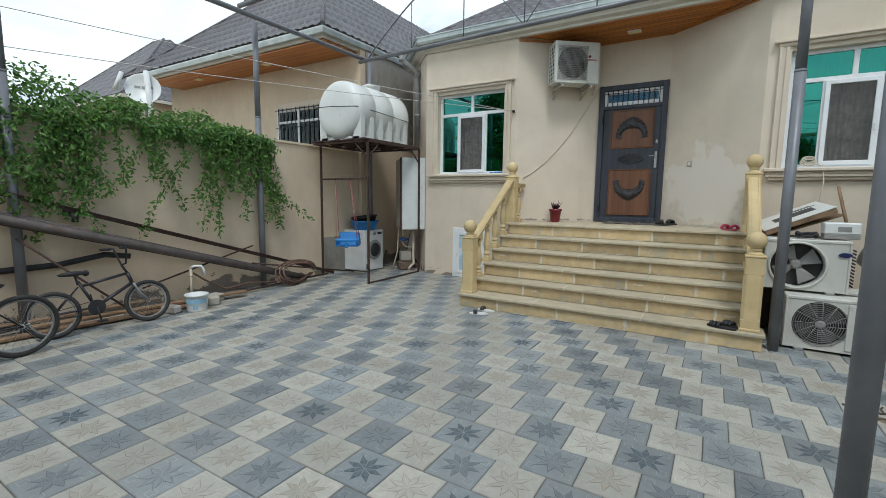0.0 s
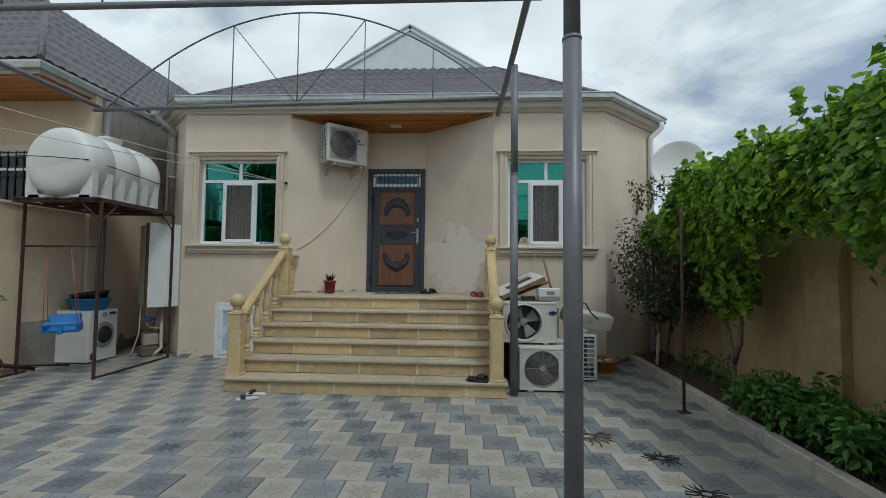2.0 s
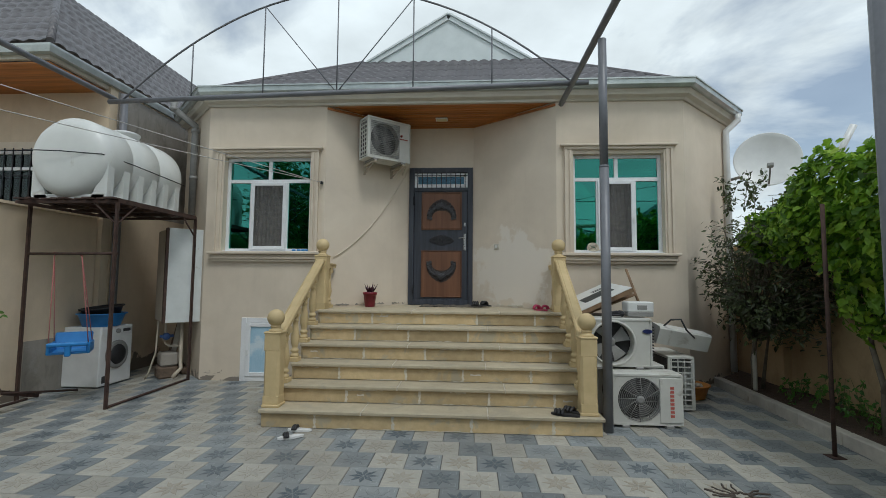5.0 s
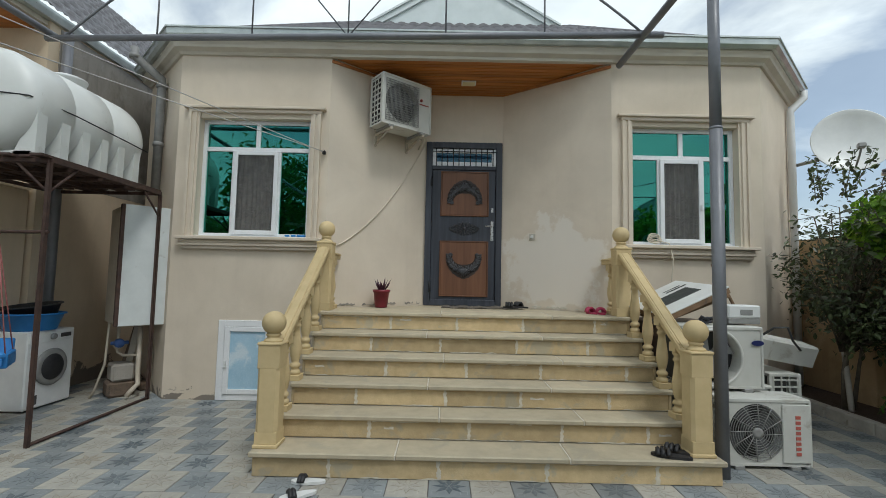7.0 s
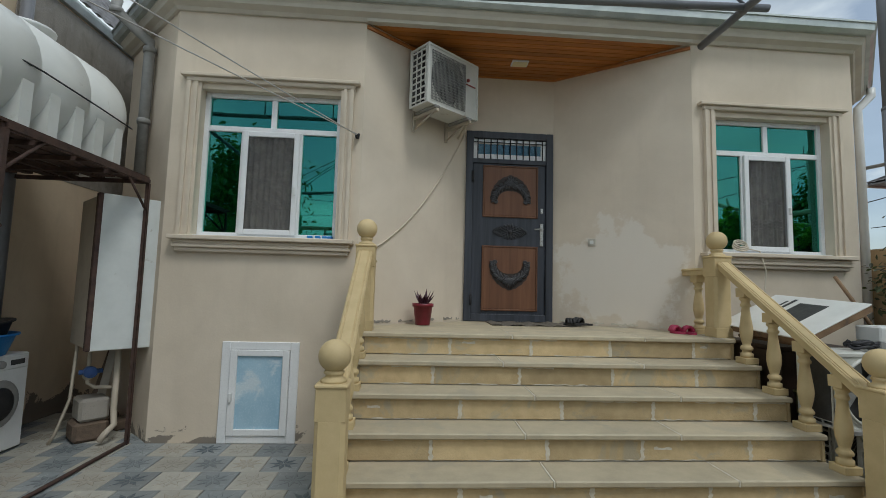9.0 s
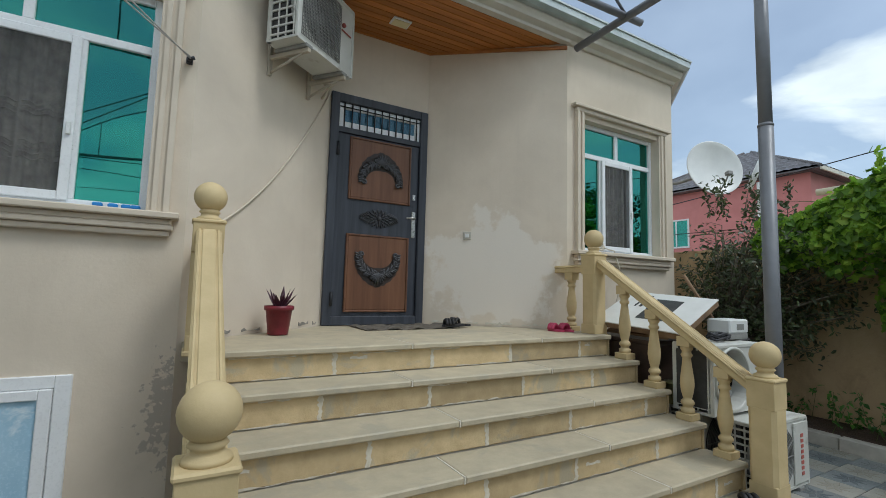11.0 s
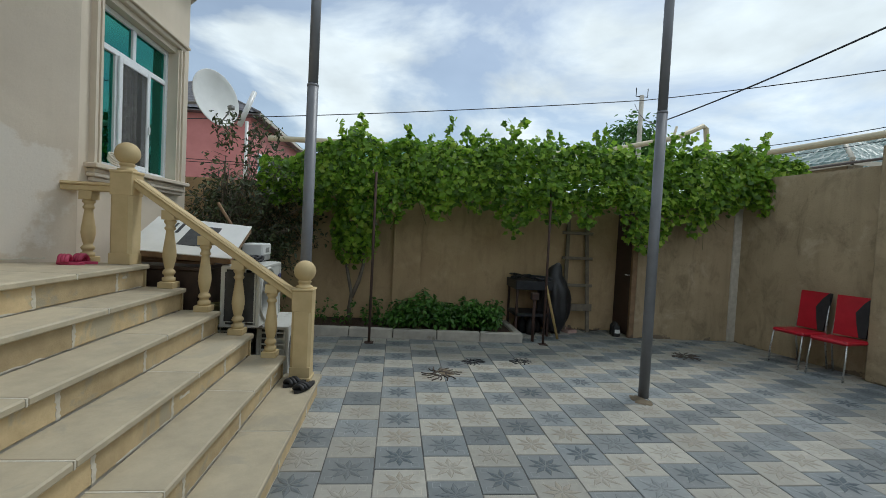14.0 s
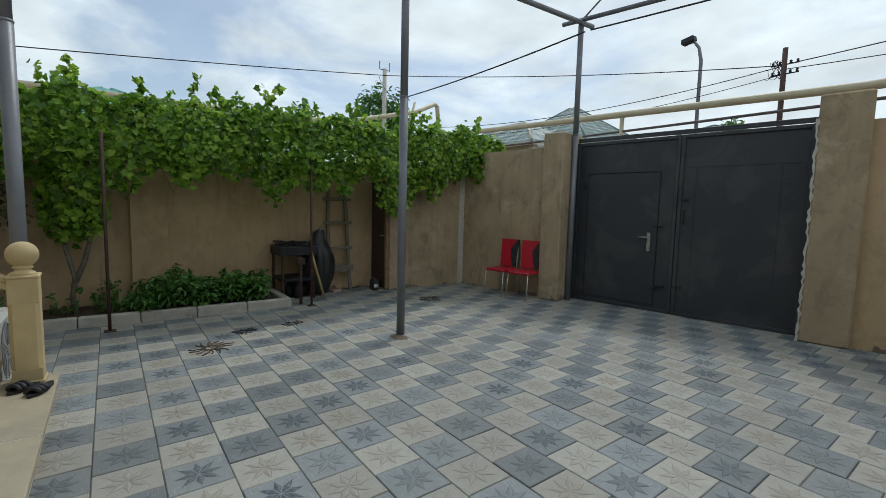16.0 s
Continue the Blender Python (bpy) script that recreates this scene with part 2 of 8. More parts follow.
def tile_mat(name, light, dark, vary, per_object, star=None):
    """Cast concrete paver: worn mottling, value varied tile by tile; star: tone of the pressed flower, stronger on some tiles."""
    m, n, l, b = mat_base(name)
    p = place_of(n)
    if per_object:
        rnd = n.new("ShaderNodeObjectInfo").outputs["Random"]
    else:
        at = n.new("ShaderNodeAttribute")
        at.attribute_name = "tile_random"
        rnd = at.outputs["Fac"]
    f = noise_node(n, l, p, 14.0, 8.0, 0.72)
    col = blend(n, l, mapr(n, l, f, 0.34, 0.66), dark, light)
    wear = noise_node(n, l, p, 0.7, 5.0, 0.6, 0.4)
    col = blend(n, l, mapr(n, l, wear, 0.42, 0.72, 0, 0.5), col, (0.25, 0.24, 0.215))
    h = n.new("ShaderNodeHueSaturation")
    l.new(mapr(n, l, rnd, 0, 1, 1 - vary, 1 + vary), h.inputs["Value"])
    l.new(col, h.inputs["Color"])
    col = h.outputs[0]
    if star:
        mul = n.new("ShaderNodeMath")
        mul.operation = "MULTIPLY"
        mul.inputs[1].default_value = 7.31
        l.new(rnd, mul.inputs[0])
        fr = n.new("ShaderNodeMath")
        fr.operation = "FRACT"
        l.new(mul.outputs[0], fr.inputs[0])
        chip = mapr(n, l, noise_node(n, l, p, 40.0, 4.0, 0.7), 0.35, 0.6, 0.45, 1.0)
        s = n.new("ShaderNodeMath")
        s.operation = "MULTIPLY"
        l.new(mapr(n, l, fr.outputs[0], 0.15, 1.0, 0.1, 1.0), s.inputs[0])
        l.new(chip, s.inputs[1])
        col = blend(n, l, s.outputs[0], col, star)
    l.new(col, b.inputs["Base Color"])
    b.inputs["Specular IOR Level"].default_value = 0.35
    l.new(mapr(n, l, f, 0.3, 0.7, 0.5, 0.75), b.inputs["Roughness"])
    add_bump(n, l, b, noise_node(n, l, p, 90, 4.0, 0.6), 0.2, 0.002)
    return m


M_WALL = stucco("house_render", (0.71, 0.62, 0.505), (0.6, 0.52, 0.415), patch=((-3.22, 8.05, 0.68), (0.2, 0.42), (0.36, 0.32, 0.275), 17.0), low_wear=(0.16, (0.24, 0.21, 0.175)))
M_RECESS = stucco("porch_render", (0.71, 0.625, 0.515), (0.61, 0.53, 0.43), patch=((-0.25, 8.6, 1.75), (0.75, 0.62), (0.76, 0.71, 0.64), 2.6))
M_YARDWALL = stucco("yard_wall_render", (0.55, 0.405, 0.24), (0.45, 0.325, 0.19), low_wear=(0.11, (0.17, 0.13, 0.1)), rough_coat=0.45)
M_LEFTWALL = stucco("left_wall_render", (0.7, 0.58, 0.43), (0.6, 0.49, 0.355), low_wear=(0.27, (0.2, 0.17, 0.14)), rough_coat=0.12)
M_GATEWALL = stucco("gate_wall_render", (0.47, 0.365, 0.235), (0.36, 0.28, 0.178), low_wear=(0.1, (0.2, 0.16, 0.12)), rough_coat=0.8)
M_CONCRETE = stucco("bare_screed", (0.36, 0.33, 0.29), (0.26, 0.24, 0.21), rough_coat=0.6)
M_TRIM = surface("window_surround", (0.67, 0.585, 0.475), (0.6, 0.52, 0.415), 4.0, 0.85)
M_EAVE = surface("painted_fascia", (0.6, 0.56, 0.47), (0.5, 0.46, 0.39), 3.0, 0.6, bump=0.05)
M_GUTTER = surface("galvanised_gutter", (0.58, 0.62, 0.6), (0.42, 0.46, 0.45), 5.0, 0.35, metal=0.5, bump=0.05)
M_SOFFIT = planks("varnished_soffit", (0.52, 0.2, 0.045), (0.33, 0.11, 0.022), (1.2, 18, 18))
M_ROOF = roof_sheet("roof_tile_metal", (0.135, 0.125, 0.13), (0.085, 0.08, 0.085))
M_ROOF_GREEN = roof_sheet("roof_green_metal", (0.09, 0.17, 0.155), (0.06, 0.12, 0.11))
M_WHITE_SHEET = surface("white_sheet", (0.7, 0.76, 0.76), (0.6, 0.66, 0.66), 3.0, 0.5, bump=0.03)
M_PVC = surface("white_pvc", (0.8, 0.81, 0.82), (0.74, 0.75, 0.76), 3.0, 0.3, bump=0.0)
M_GLASS = window_glass("teal_mirror_glass", (0.16, 0.72, 0.6), 3.2)
M_GLASS_DARK = window_glass("dark_glass", (0.5, 0.58, 0.56), 1.7)
M_GLASS_CLEAR = window_glass("frosted_blue_pane", (0.55, 0.75, 0.85), 1.6)
# near-black tone: the darkness of unlit rooms is put into the colour
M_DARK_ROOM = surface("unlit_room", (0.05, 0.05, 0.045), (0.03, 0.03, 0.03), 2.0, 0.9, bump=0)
M_CURTAIN = surface("net_curtain", (0.5, 0.47, 0.42), (0.26, 0.24, 0.22), 14.0, 0.9, bump=0.1)
M_SCREEN = surface("insect_screen", (0.16, 0.155, 0.15), (0.1, 0.1, 0.1), 30.0, 0.8, bump=0.1)
M_STONE = surface("sandstone", (0.56, 0.435, 0.25), (0.43, 0.325, 0.18), 9.0, 0.8, grain=70, bump=0.45, dist=0.005, stain=(0.4, 0.345, 0.24), stain_scale=3.4, stain_at=0.55, vary=0.24)
M_STONE_TREAD = surface("sandstone_tread", (0.51, 0.44, 0.31), (0.405, 0.35, 0.25), 7.0, 0.65, grain=80, bump=0.3, dist=0.003, stain=(0.4, 0.355, 0.265), stain_scale=3.0, stain_at=0.55, vary=0.12)
M_BALUSTER = surface("carved_sandstone", (0.61, 0.475, 0.26), (0.52, 0.4, 0.21), 6.0, 0.7, grain=80, bump=0.25, dist=0.003, vary=0.07)
M_SMEAR = surface("white_joint_filler", (0.68, 0.64, 0.55), (0.52, 0.48, 0.39), 25.0, 0.9, bump=0.3)
M_MORTAR = surface("pale_mortar", (0.62, 0.58, 0.5), (0.45, 0.41, 0.34), 12.0, 0.9)
M_PIPE = surface("grey_painted_steel", (0.21, 0.215, 0.232), (0.155, 0.16, 0.175), 4.0, 0.45, metal=0.2, bump=0.1, stain=(0.09, 0.07, 0.06), stain_scale=6.0, stain_at=0.68)
M_RUST = surface("rusty_steel", (0.1, 0.056, 0.042), (0.05, 0.032, 0.028), 14.0, 0.8, metal=0.2, grain=120, bump=0.4)
M_GATE = surface("charcoal_gate_paint", (0.045, 0.049, 0.056), (0.034, 0.037, 0.043), 1.5, 0.45, metal=0.1, bump=0.06, stain=(0.058, 0.06, 0.064), stain_scale=1.6, stain_at=0.5)
M_SOIL = surface("garden_soil", (0.09, 0.055, 0.038), (0.045, 0.028, 0.02), 12.0, 0.95, grain=40, bump=0.9, dist=0.02)
M_KERB = surface("cast_kerb", (0.5, 0.47, 0.41), (0.36, 0.33, 0.29), 6.0, 0.85, bump=0.3, stain=(0.28, 0.25, 0.2), stain_scale=4.0, stain_at=0.6, vary=0.08)
M_BED = surface("sand_joint", (0.16, 0.15, 0.135), (0.09, 0.085, 0.08), 8.0, 0.95, bump=0.4)
M_GROUND = surface("dusty_street", (0.32, 0.28, 0.22), (0.22, 0.19, 0.15), 0.4, 0.95, bump=0.2)


# ---- mesh helpers ----
def box(bm, x0, x1, y0, y1, z0, z1, m=None, bevel=0.0, mat_index=0):
    g = bmesh.ops.create_cube(bm, size=1.0, matrix=Matrix.Translation(((x0 + x1) / 2, (y0 + y1) / 2, (z0 + z1) / 2)) @ Matrix.Diagonal((x1 - x0, y1 - y0, z1 - z0, 1)))
    vs = g["verts"]
    if bevel:
        es = list({e for v in vs for e in v.link_edges})
        r = bmesh.ops.bevel(bm, geom=es, offset=bevel, segments=1, affect="EDGES")
        vs = list({v for f in r["faces"] for v in f.verts} | {v for v in vs if v.is_valid})
    if m is not None:
        bmesh.ops.transform(bm, matrix=m, verts=vs)
    if mat_index:
        for f in {f for v in vs for f in v.link_faces}:
            f.material_index = mat_index
    return vs


def tube(bm, pts, r, seg=8, caps=True, r_end=None):
    """A round bar along points, with its radius running from r to r_end."""
    pts = [Vector(p) for p in pts]
    rings = []
    side = None
    for i, p in enumerate(pts):
        d = (pts[min(i + 1, len(pts) - 1)] - pts[max(i - 1, 0)]).normalized()
        if side is None:
            side = d.orthogonal().normalized()
        side = (side - d * side.dot(d)).normalized()
        up = d.cross(side)
        rr = r if r_end is None else r + (r_end - r) * i / (len(pts) - 1)
        rings.append([bm.verts.new(p + rr * (math.cos(2 * math.pi * k / seg) * side + math.sin(2 * math.pi * k / seg) * up)) for k in range(seg)])
    for a, b in zip(rings, rings[1:]):
        for k in range(seg):
            f = bm.faces.new((a[k], a[(k + 1) % seg], b[(k + 1) % seg], b[k]))
            f.smooth = True
    if caps:
        bm.faces.new(rings[0][::-1])
        bm.faces.new(rings[-1])


def lathe(bm, profile, seg=16, m=None):
    """A turned body: profile of (radius, height)."""
    rings = []
    for r, z in profile:
        ring = [bm.verts.new((max(r, 1e-4) * math.cos(2 * math.pi * k / seg), max(r, 1e-4) * math.sin(2 * math.pi * k / seg), z)) for k in range(seg)]
        rings.append(ring)
    for a, b in zip(rings, rings[1:]):
        for k in range(seg):
            f = bm.faces.new((a[k], a[(k + 1) % seg], b[(k + 1) % seg], b[k]))
            f.smooth = True
    bm.faces.new(rings[0][::-1])
    bm.faces.new(rings[-1])
    if m is not None:
        bmesh.ops.transform(bm, matrix=m, verts=[v for ring in rings for v in ring])


def prism(bm, poly, z0, z1, m=None):
    """An upright prism over a plan polygon."""
    lo = [bm.verts.new((x, y, z0)) for x, y in poly]
    hi = [bm.verts.new((x, y, z1)) for x, y in poly]
    n = len(poly)
    bm.faces.new(lo[::-1])
    bm.faces.new(hi)
    for k in range(n):
        bm.faces.new((lo[k], lo[(k + 1) % n], hi[(k + 1) % n], hi[k]))
    if m is not None:
        bmesh.ops.transform(bm, matrix=m, verts=lo + hi)


def ball(bm, c, r, seg=16, m=None, squash=1.0):
    g = bmesh.ops.create_uvsphere(bm, u_segments=seg, v_segments=max(seg // 2, 4), radius=r, matrix=(m or Matrix()) @ Matrix.Translation(c) @ Matrix.Diagonal((1, 1, squash, 1)))
    for f in {f for v in g["verts"] for f in v.link_faces}:
        f.smooth = True


def finish(name, bm, material, parent=None):
    bmesh.ops.recalc_face_normals(bm, faces=bm.faces)
    me = bpy.data.meshes.new(name)
    bm.to_mesh(me)
    bm.free()
    for mm in material if isinstance(material, (list, tuple)) else (material,):
        me.materials.append(mm)
    ob = new(name, me)
    if parent is not None:
        ob.parent = parent
    return ob


def part(name, bm, material, parent, label=""):
    return tagged(finish(name, bm, material, parent), label)


def raw(name, verts, faces, material, parent=None, smooth=False):
    me = bpy.data.meshes.new(name)
    me.from_pydata(verts, [], faces)
    for mm in material if isinstance(material, (list, tuple)) else (material,):
        me.materials.append(mm)
    if smooth:
        me.polygons.foreach_set("use_smooth", [True] * len(me.polygons))
    me.update()
    ob = new(name, me)
    if parent is not None:
        ob.parent = parent
    return ob


def thing(name, label, category, m=None, group="", kind=""):
    e = new(name)
    e.empty_display_size = 0.1
    if m is not None:
        e.matrix_basis = m
    return tagged(e, label, category, group, kind)


def structure(name, bm, material, label, category):
    return tagged(finish(name, bm, material), label, category, kind="structure")


def B():
    return bmesh.new()


# ---- large structure ----
def run_pose(p0, p1, z=0.0):
    """Local x along the wall, local y into it, outward face at y = 0."""
    return pose(p0[0], p0[1], z, 0, 0, math.degrees(math.atan2(p1[1] - p0[1], p1[0] - p0[0])))


def wall_run(name, p0, p1, z0, z1, material, label, thick=0.25, openings=(), ends=(0.0, 0.0)):
    length = math.hypot(p1[0] - p0[0], p1[1] - p0[1])
    bm = B()
    cuts = sorted({-ends[0], length + ends[1], *[u for o in openings for u in o[:2]]})
    for a, b in zip(cuts, cuts[1:]):
        mid = (a + b) / 2
        holes = sorted((o[2], o[3]) for o in openings if o[0] < mid < o[1])
        z = z0
        for lo, hi in holes + [(z1, z1)]:
            if lo > z:
                box(bm, a, b, 0, thick, z, lo)
            z = hi
    bmesh.ops.remove_doubles(bm, verts=bm.verts, dist=0.0005)
    bmesh.ops.transform(bm, matrix=run_pose(p0, p1), verts=bm.verts)
    return structure(name, bm, material, label, "wall")


# ground beyond the yard, one sheet to the horizon
bm = B()
box(bm, -400, 400, -400, 400, -0.35, -0.06)
structure("ground", bm, M_GROUND, "dusty pale ground around the houses", "ground")

# house: facade with a canted porch recess between two windowed fronts
HZ = 4.4
A0, A1, A2, A3, A4, A5, A6, A7 = (-6.2, 9.1), (-5.13, 8.05), (-3.23, 8.05), (-2.055, 8.99), (-0.925, 8.99), (0.31, 8.05), (2.19, 8.05), (3.5, 9.28)
WIN_L, WIN_R, WIN_Z = (-4.85, -3.46), (0.56, 1.88), (1.98, 3.475)
wall_run("wall_house_cant_left", A0, A1, 0, HZ, M_WALL, "cream rendered canted corner wall", ends=(0, 0))
wall_run("wall_house_left", A1, A2, 0, HZ, M_WALL, "cream rendered house front with window and hatch openings",
         openings=[(WIN_L[0] - A1[0], WIN_L[1] - A1[0], *WIN_Z), (0.66, 1.37, 0.0, 0.95)])
wall_run("wall_porch_left", A2, A3, 0, HZ, M_RECESS, "cream rendered slanted porch wall")
wall_run("wall_porch_back", A3, A4, 0, HZ, M_RECESS, "cream rendered porch wall around the door", openings=[(0.04, 1.09, 1.13, 3.48)])
wall_run("wall_porch_right", A4, A5, 0, HZ, M_RECESS, "cream rendered slanted porch wall with pale repair patches")
wall_run("wall_house_right", A5, A6, 0, HZ, M_WALL, "cream rendered house front with window opening",
         openings=[(WIN_R[0] - A5[0], WIN_R[1] - A5[0], *WIN_Z)])
wall_run("wall_house_cant_right", A6, A7, 0, HZ, M_WALL, "cream rendered canted corner wall")
wall_run("wall_house_side_right", A7, (3.5, 17.0), 0, HZ, M_WALL, "cream rendered side wall of the house")
wall_run("wall_house_side_left", (-6.2, 17.0), A0, 0, HZ, M_WALL, "cream rendered side wall of the house")
wall_run("wall_house_rear", (3.5, 17.0), (-6.2, 17.0), 0, HZ, M_WALL, "cream rendered rear wall of the house")
# ceiling slab and inner walls, darkened by colour to pass for unlit rooms
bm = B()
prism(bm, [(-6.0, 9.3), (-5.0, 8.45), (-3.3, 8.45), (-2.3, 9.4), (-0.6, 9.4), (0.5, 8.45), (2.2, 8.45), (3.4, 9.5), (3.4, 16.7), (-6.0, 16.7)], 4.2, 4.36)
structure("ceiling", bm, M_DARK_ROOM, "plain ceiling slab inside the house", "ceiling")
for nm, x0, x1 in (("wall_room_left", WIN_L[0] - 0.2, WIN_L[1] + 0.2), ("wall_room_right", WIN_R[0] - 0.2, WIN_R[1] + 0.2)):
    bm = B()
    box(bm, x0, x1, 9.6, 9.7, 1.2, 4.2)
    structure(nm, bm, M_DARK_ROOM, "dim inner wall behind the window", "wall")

# eaves: soffit boards over the porch, boxed cornice and gutter round the front


def offset_line(line, d):
    res = []
    for i, p in enumerate(line):
        ns = []
        for a, b in ((line[i - 1], p) if i else (p, line[1]), (p, line[i + 1]) if i < len(line) - 1 else (line[-2], p)):
            v = Vector((b[0] - a[0], b[1] - a[1])).normalized()
            ns.append(Vector((v.y, -v.x)))
        n = (ns[0] + ns[1]).normalized()
        res.append((p[0] + n.x * d / n.dot(ns[0]), p[1] + n.y * d / n.dot(ns[0])))
    return res


def sweep(bm, line, profile):
    """A moulding along a plan line: profile of (outward distance, height)."""
    rows = []
    for d, z in profile:
        rows.append([bm.verts.new((x, y, z)) for x, y in offset_line(line, d)])
    for a, b in zip(rows, rows[1:] + rows[:1]):
        for i in range(len(line) - 1):
            bm.faces.new((a[i], a[i + 1], b[i + 1], b[i]))
    bm.faces.new([r[0] for r in rows][::-1])
    bm.faces.new([r[-1] for r in rows])


bm = B()
WALL_LINE = [(-6.2, 16.9), A0, A1, A6, A7, (3.5, 16.9)]
sweep(bm, WALL_LINE, [(-0.03, 4.28), (0.03, 4.28), (0.05, 4.31), (0.11, 4.34), (0.12, 4.37), (0.14, 4.4), (0.14, 4.47), (-0.03, 4.47)])
structure("trim_cornice", bm, M_EAVE, "boxed cream cornice under the gutter", "cornice")
bm = B()
gut = [(d - 0.32, z - 0.045) for d, z in [(0.42, 4.49), (0.45, 4.465), (0.5, 4.465), (0.535, 4.5), (0.54, 4.57), (0.555, 4.57), (0.555, 4.59), (0.52, 4.59), (0.52, 4.52), (0.44, 4.5), (0.43, 4.59), (0.42, 4.59)]]
sweep(bm, WALL_LINE, gut)
structure("gutter", bm, M_GUTTER, "weathered galvanised gutter along the eaves", "gutter")
bm = B()
for k in range(14):
    y0 = 8.02 + k * 0.075
    if y0 > 9.0:
        break
    deep = max(0, (y0 + 0.07 - A2[1])) / (A3[1] - A2[1])
    xl = A2[0] + deep * (A3[0] - A2[0]) - 0.12
    xr = A5[0] + deep * (A4[0] - A5[0]) + 0.12
    zs = 4.29 - 0.06 * (y0 - 8.02)
    box(bm, xl, xr, y0, y0 + 0.072, zs, zs + 0.025)
structure("ceiling_porch", bm, M_SOFFIT, "varnished orange wooden board soffit over the porch", "soffit")
bm = B()
sweep(bm, [A2, A3, A4, A5], [(0.0, 4.22), (0.02, 4.22), (0.025, 4.25), (0.0, 4.25)])
structure("trim_porch", bm, M_SOFFIT, "varnished wooden bead round the porch soffit", "trim")
bm = B()
box(bm, A2[0], A5[0], 8.0, 8.055, 4.275, 4.42)
structure("trim_beam", bm, M_EAVE, "cream painted board across the porch opening", "trim")


# roofs of pressed metal tiles
def tile_sheet(bm, e0, e1, t0, t1, wave=0.21, course=0.36, step=0.035):
    """Pressed tile sheet between an eave line e0-e1 and a top line t0-t1."""
    e0, e1, t0, t1 = map(Vector, (e0, e1, t0, t1))
    along = (e1 - e0).normalized()
    slope = ((t0 + t1) / 2 - (e0 + e1) / 2)
    nrm = along.cross(slope).normalized()
    if nrm.z < 0:
        nrm = -nrm
    up_len = (t0 - e0 - along * (t0 - e0).dot(along)).length
    nv = max(2, int(up_len / course) * 4)
    nu = max(2, int((e1 - e0).length / step))
    grid = []
    for j in range(nv + 1):
        v = j / nv
        a, b = e0.lerp(t0, v), e1.lerp(t1, v)
        row = []
        for i in range(nu + 1):
            p = a.lerp(b, i / nu)
            u = (p - e0).dot(along)
            s = (v * up_len / course) % 1.0
            h = 0.036 * abs(math.sin(math.pi * u / wave)) + 0.05 * (1 - s)
            row.append(bm.verts.new(p + nrm * h))
        grid.append(row)
    for j in range(nv):
        for i in range(nu):
            q = (grid[j][i], grid[j][i + 1], grid[j + 1][i + 1], grid[j + 1][i])
            f = bm.faces.new(q)
            f.smooth = True


RZ, TZ, TY = 4.45, 6.17, 10.5
house_roof = thing("house_roof", "dark brown pressed metal tile roof with hips", "roof", kind="structure")
bm = B()
tile_sheet(bm, (-5.23, 7.9, RZ), (2.25, 7.9, RZ), (-3.3, TY, TZ), (0.45, TY, TZ))
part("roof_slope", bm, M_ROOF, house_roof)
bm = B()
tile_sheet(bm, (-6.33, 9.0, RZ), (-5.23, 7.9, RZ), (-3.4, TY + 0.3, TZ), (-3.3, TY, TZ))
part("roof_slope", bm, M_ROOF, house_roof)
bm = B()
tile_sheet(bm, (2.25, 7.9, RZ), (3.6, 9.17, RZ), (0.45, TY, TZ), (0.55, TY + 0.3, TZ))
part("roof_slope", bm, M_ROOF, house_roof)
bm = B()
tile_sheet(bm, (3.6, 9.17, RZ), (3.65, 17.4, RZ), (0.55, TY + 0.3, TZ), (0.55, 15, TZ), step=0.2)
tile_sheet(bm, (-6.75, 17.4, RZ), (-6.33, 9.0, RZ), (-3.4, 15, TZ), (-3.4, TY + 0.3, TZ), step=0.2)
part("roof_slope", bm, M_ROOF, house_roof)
bm = B()
for a, b in (((-5.23, 7.9, RZ + 0.04), (-3.3, TY, TZ + 0.04)), ((2.25, 7.9, RZ + 0.04), (0.45, TY, TZ + 0.04)), ((-3.3, TY, TZ + 0.02), (0.45, TY, TZ + 0.02))):
    tube(bm, [a, b], 0.045, 8)
part("ridge_cap", bm, M_ROOF, house_roof)
# pediment
bm = B()
box(bm, -3.35, 0.5, TY + 0.02, 15, 6.1, 6.16)
part("roof_deck", bm, M_WHITE_SHEET, house_roof)
bm = B()
GX = -1.46
prism(bm, [(GX - 1.66, 0), (GX + 1.66, 0), (GX, 0.96)], -5.0, 0.1, Matrix.Translation((0, TY - 0.0, 6.13)) @ pose(0, 0, 0, 90))
part("gable", bm, M_WHITE_SHEET, house_roof, "pale white sheet pediment")
bm = B()
for s in (-1, 1):
    d = Vector((s * 1.85, 0, -1.1)).normalized()
    for (w, t, y0, y1, lift_z) in ((0.0, 0.1, TY - 0.14, TY - 0.09, -0.02), (0.0, 0.035, TY - 0.17, TY + 4.6, 0.09)):
        a = Vector((GX, 0, 7.07 + lift_z))
        b = a + d * 2.0
        n = Vector((d.z, 0, -d.x)) * (1 if s > 0 else -1)
        n = n if n.z > 0 else -n
        q = [a, b, b + n * t, a + n * t]
        lo = [bm.verts.new((v.x, y0, v.z)) for v in q]
        hi = [bm.verts.new((v.x, y1, v.z)) for v in q]
        bm.faces.new(lo)
        bm.faces.new(hi[::-1])
        for k in range(4):
            bm.faces.new((lo[k], lo[(k + 1) % 4], hi[(k + 1) % 4], hi[k]))
part("verge_board", bm, M_WHITE_SHEET, house_roof, "pale metal verge boards")

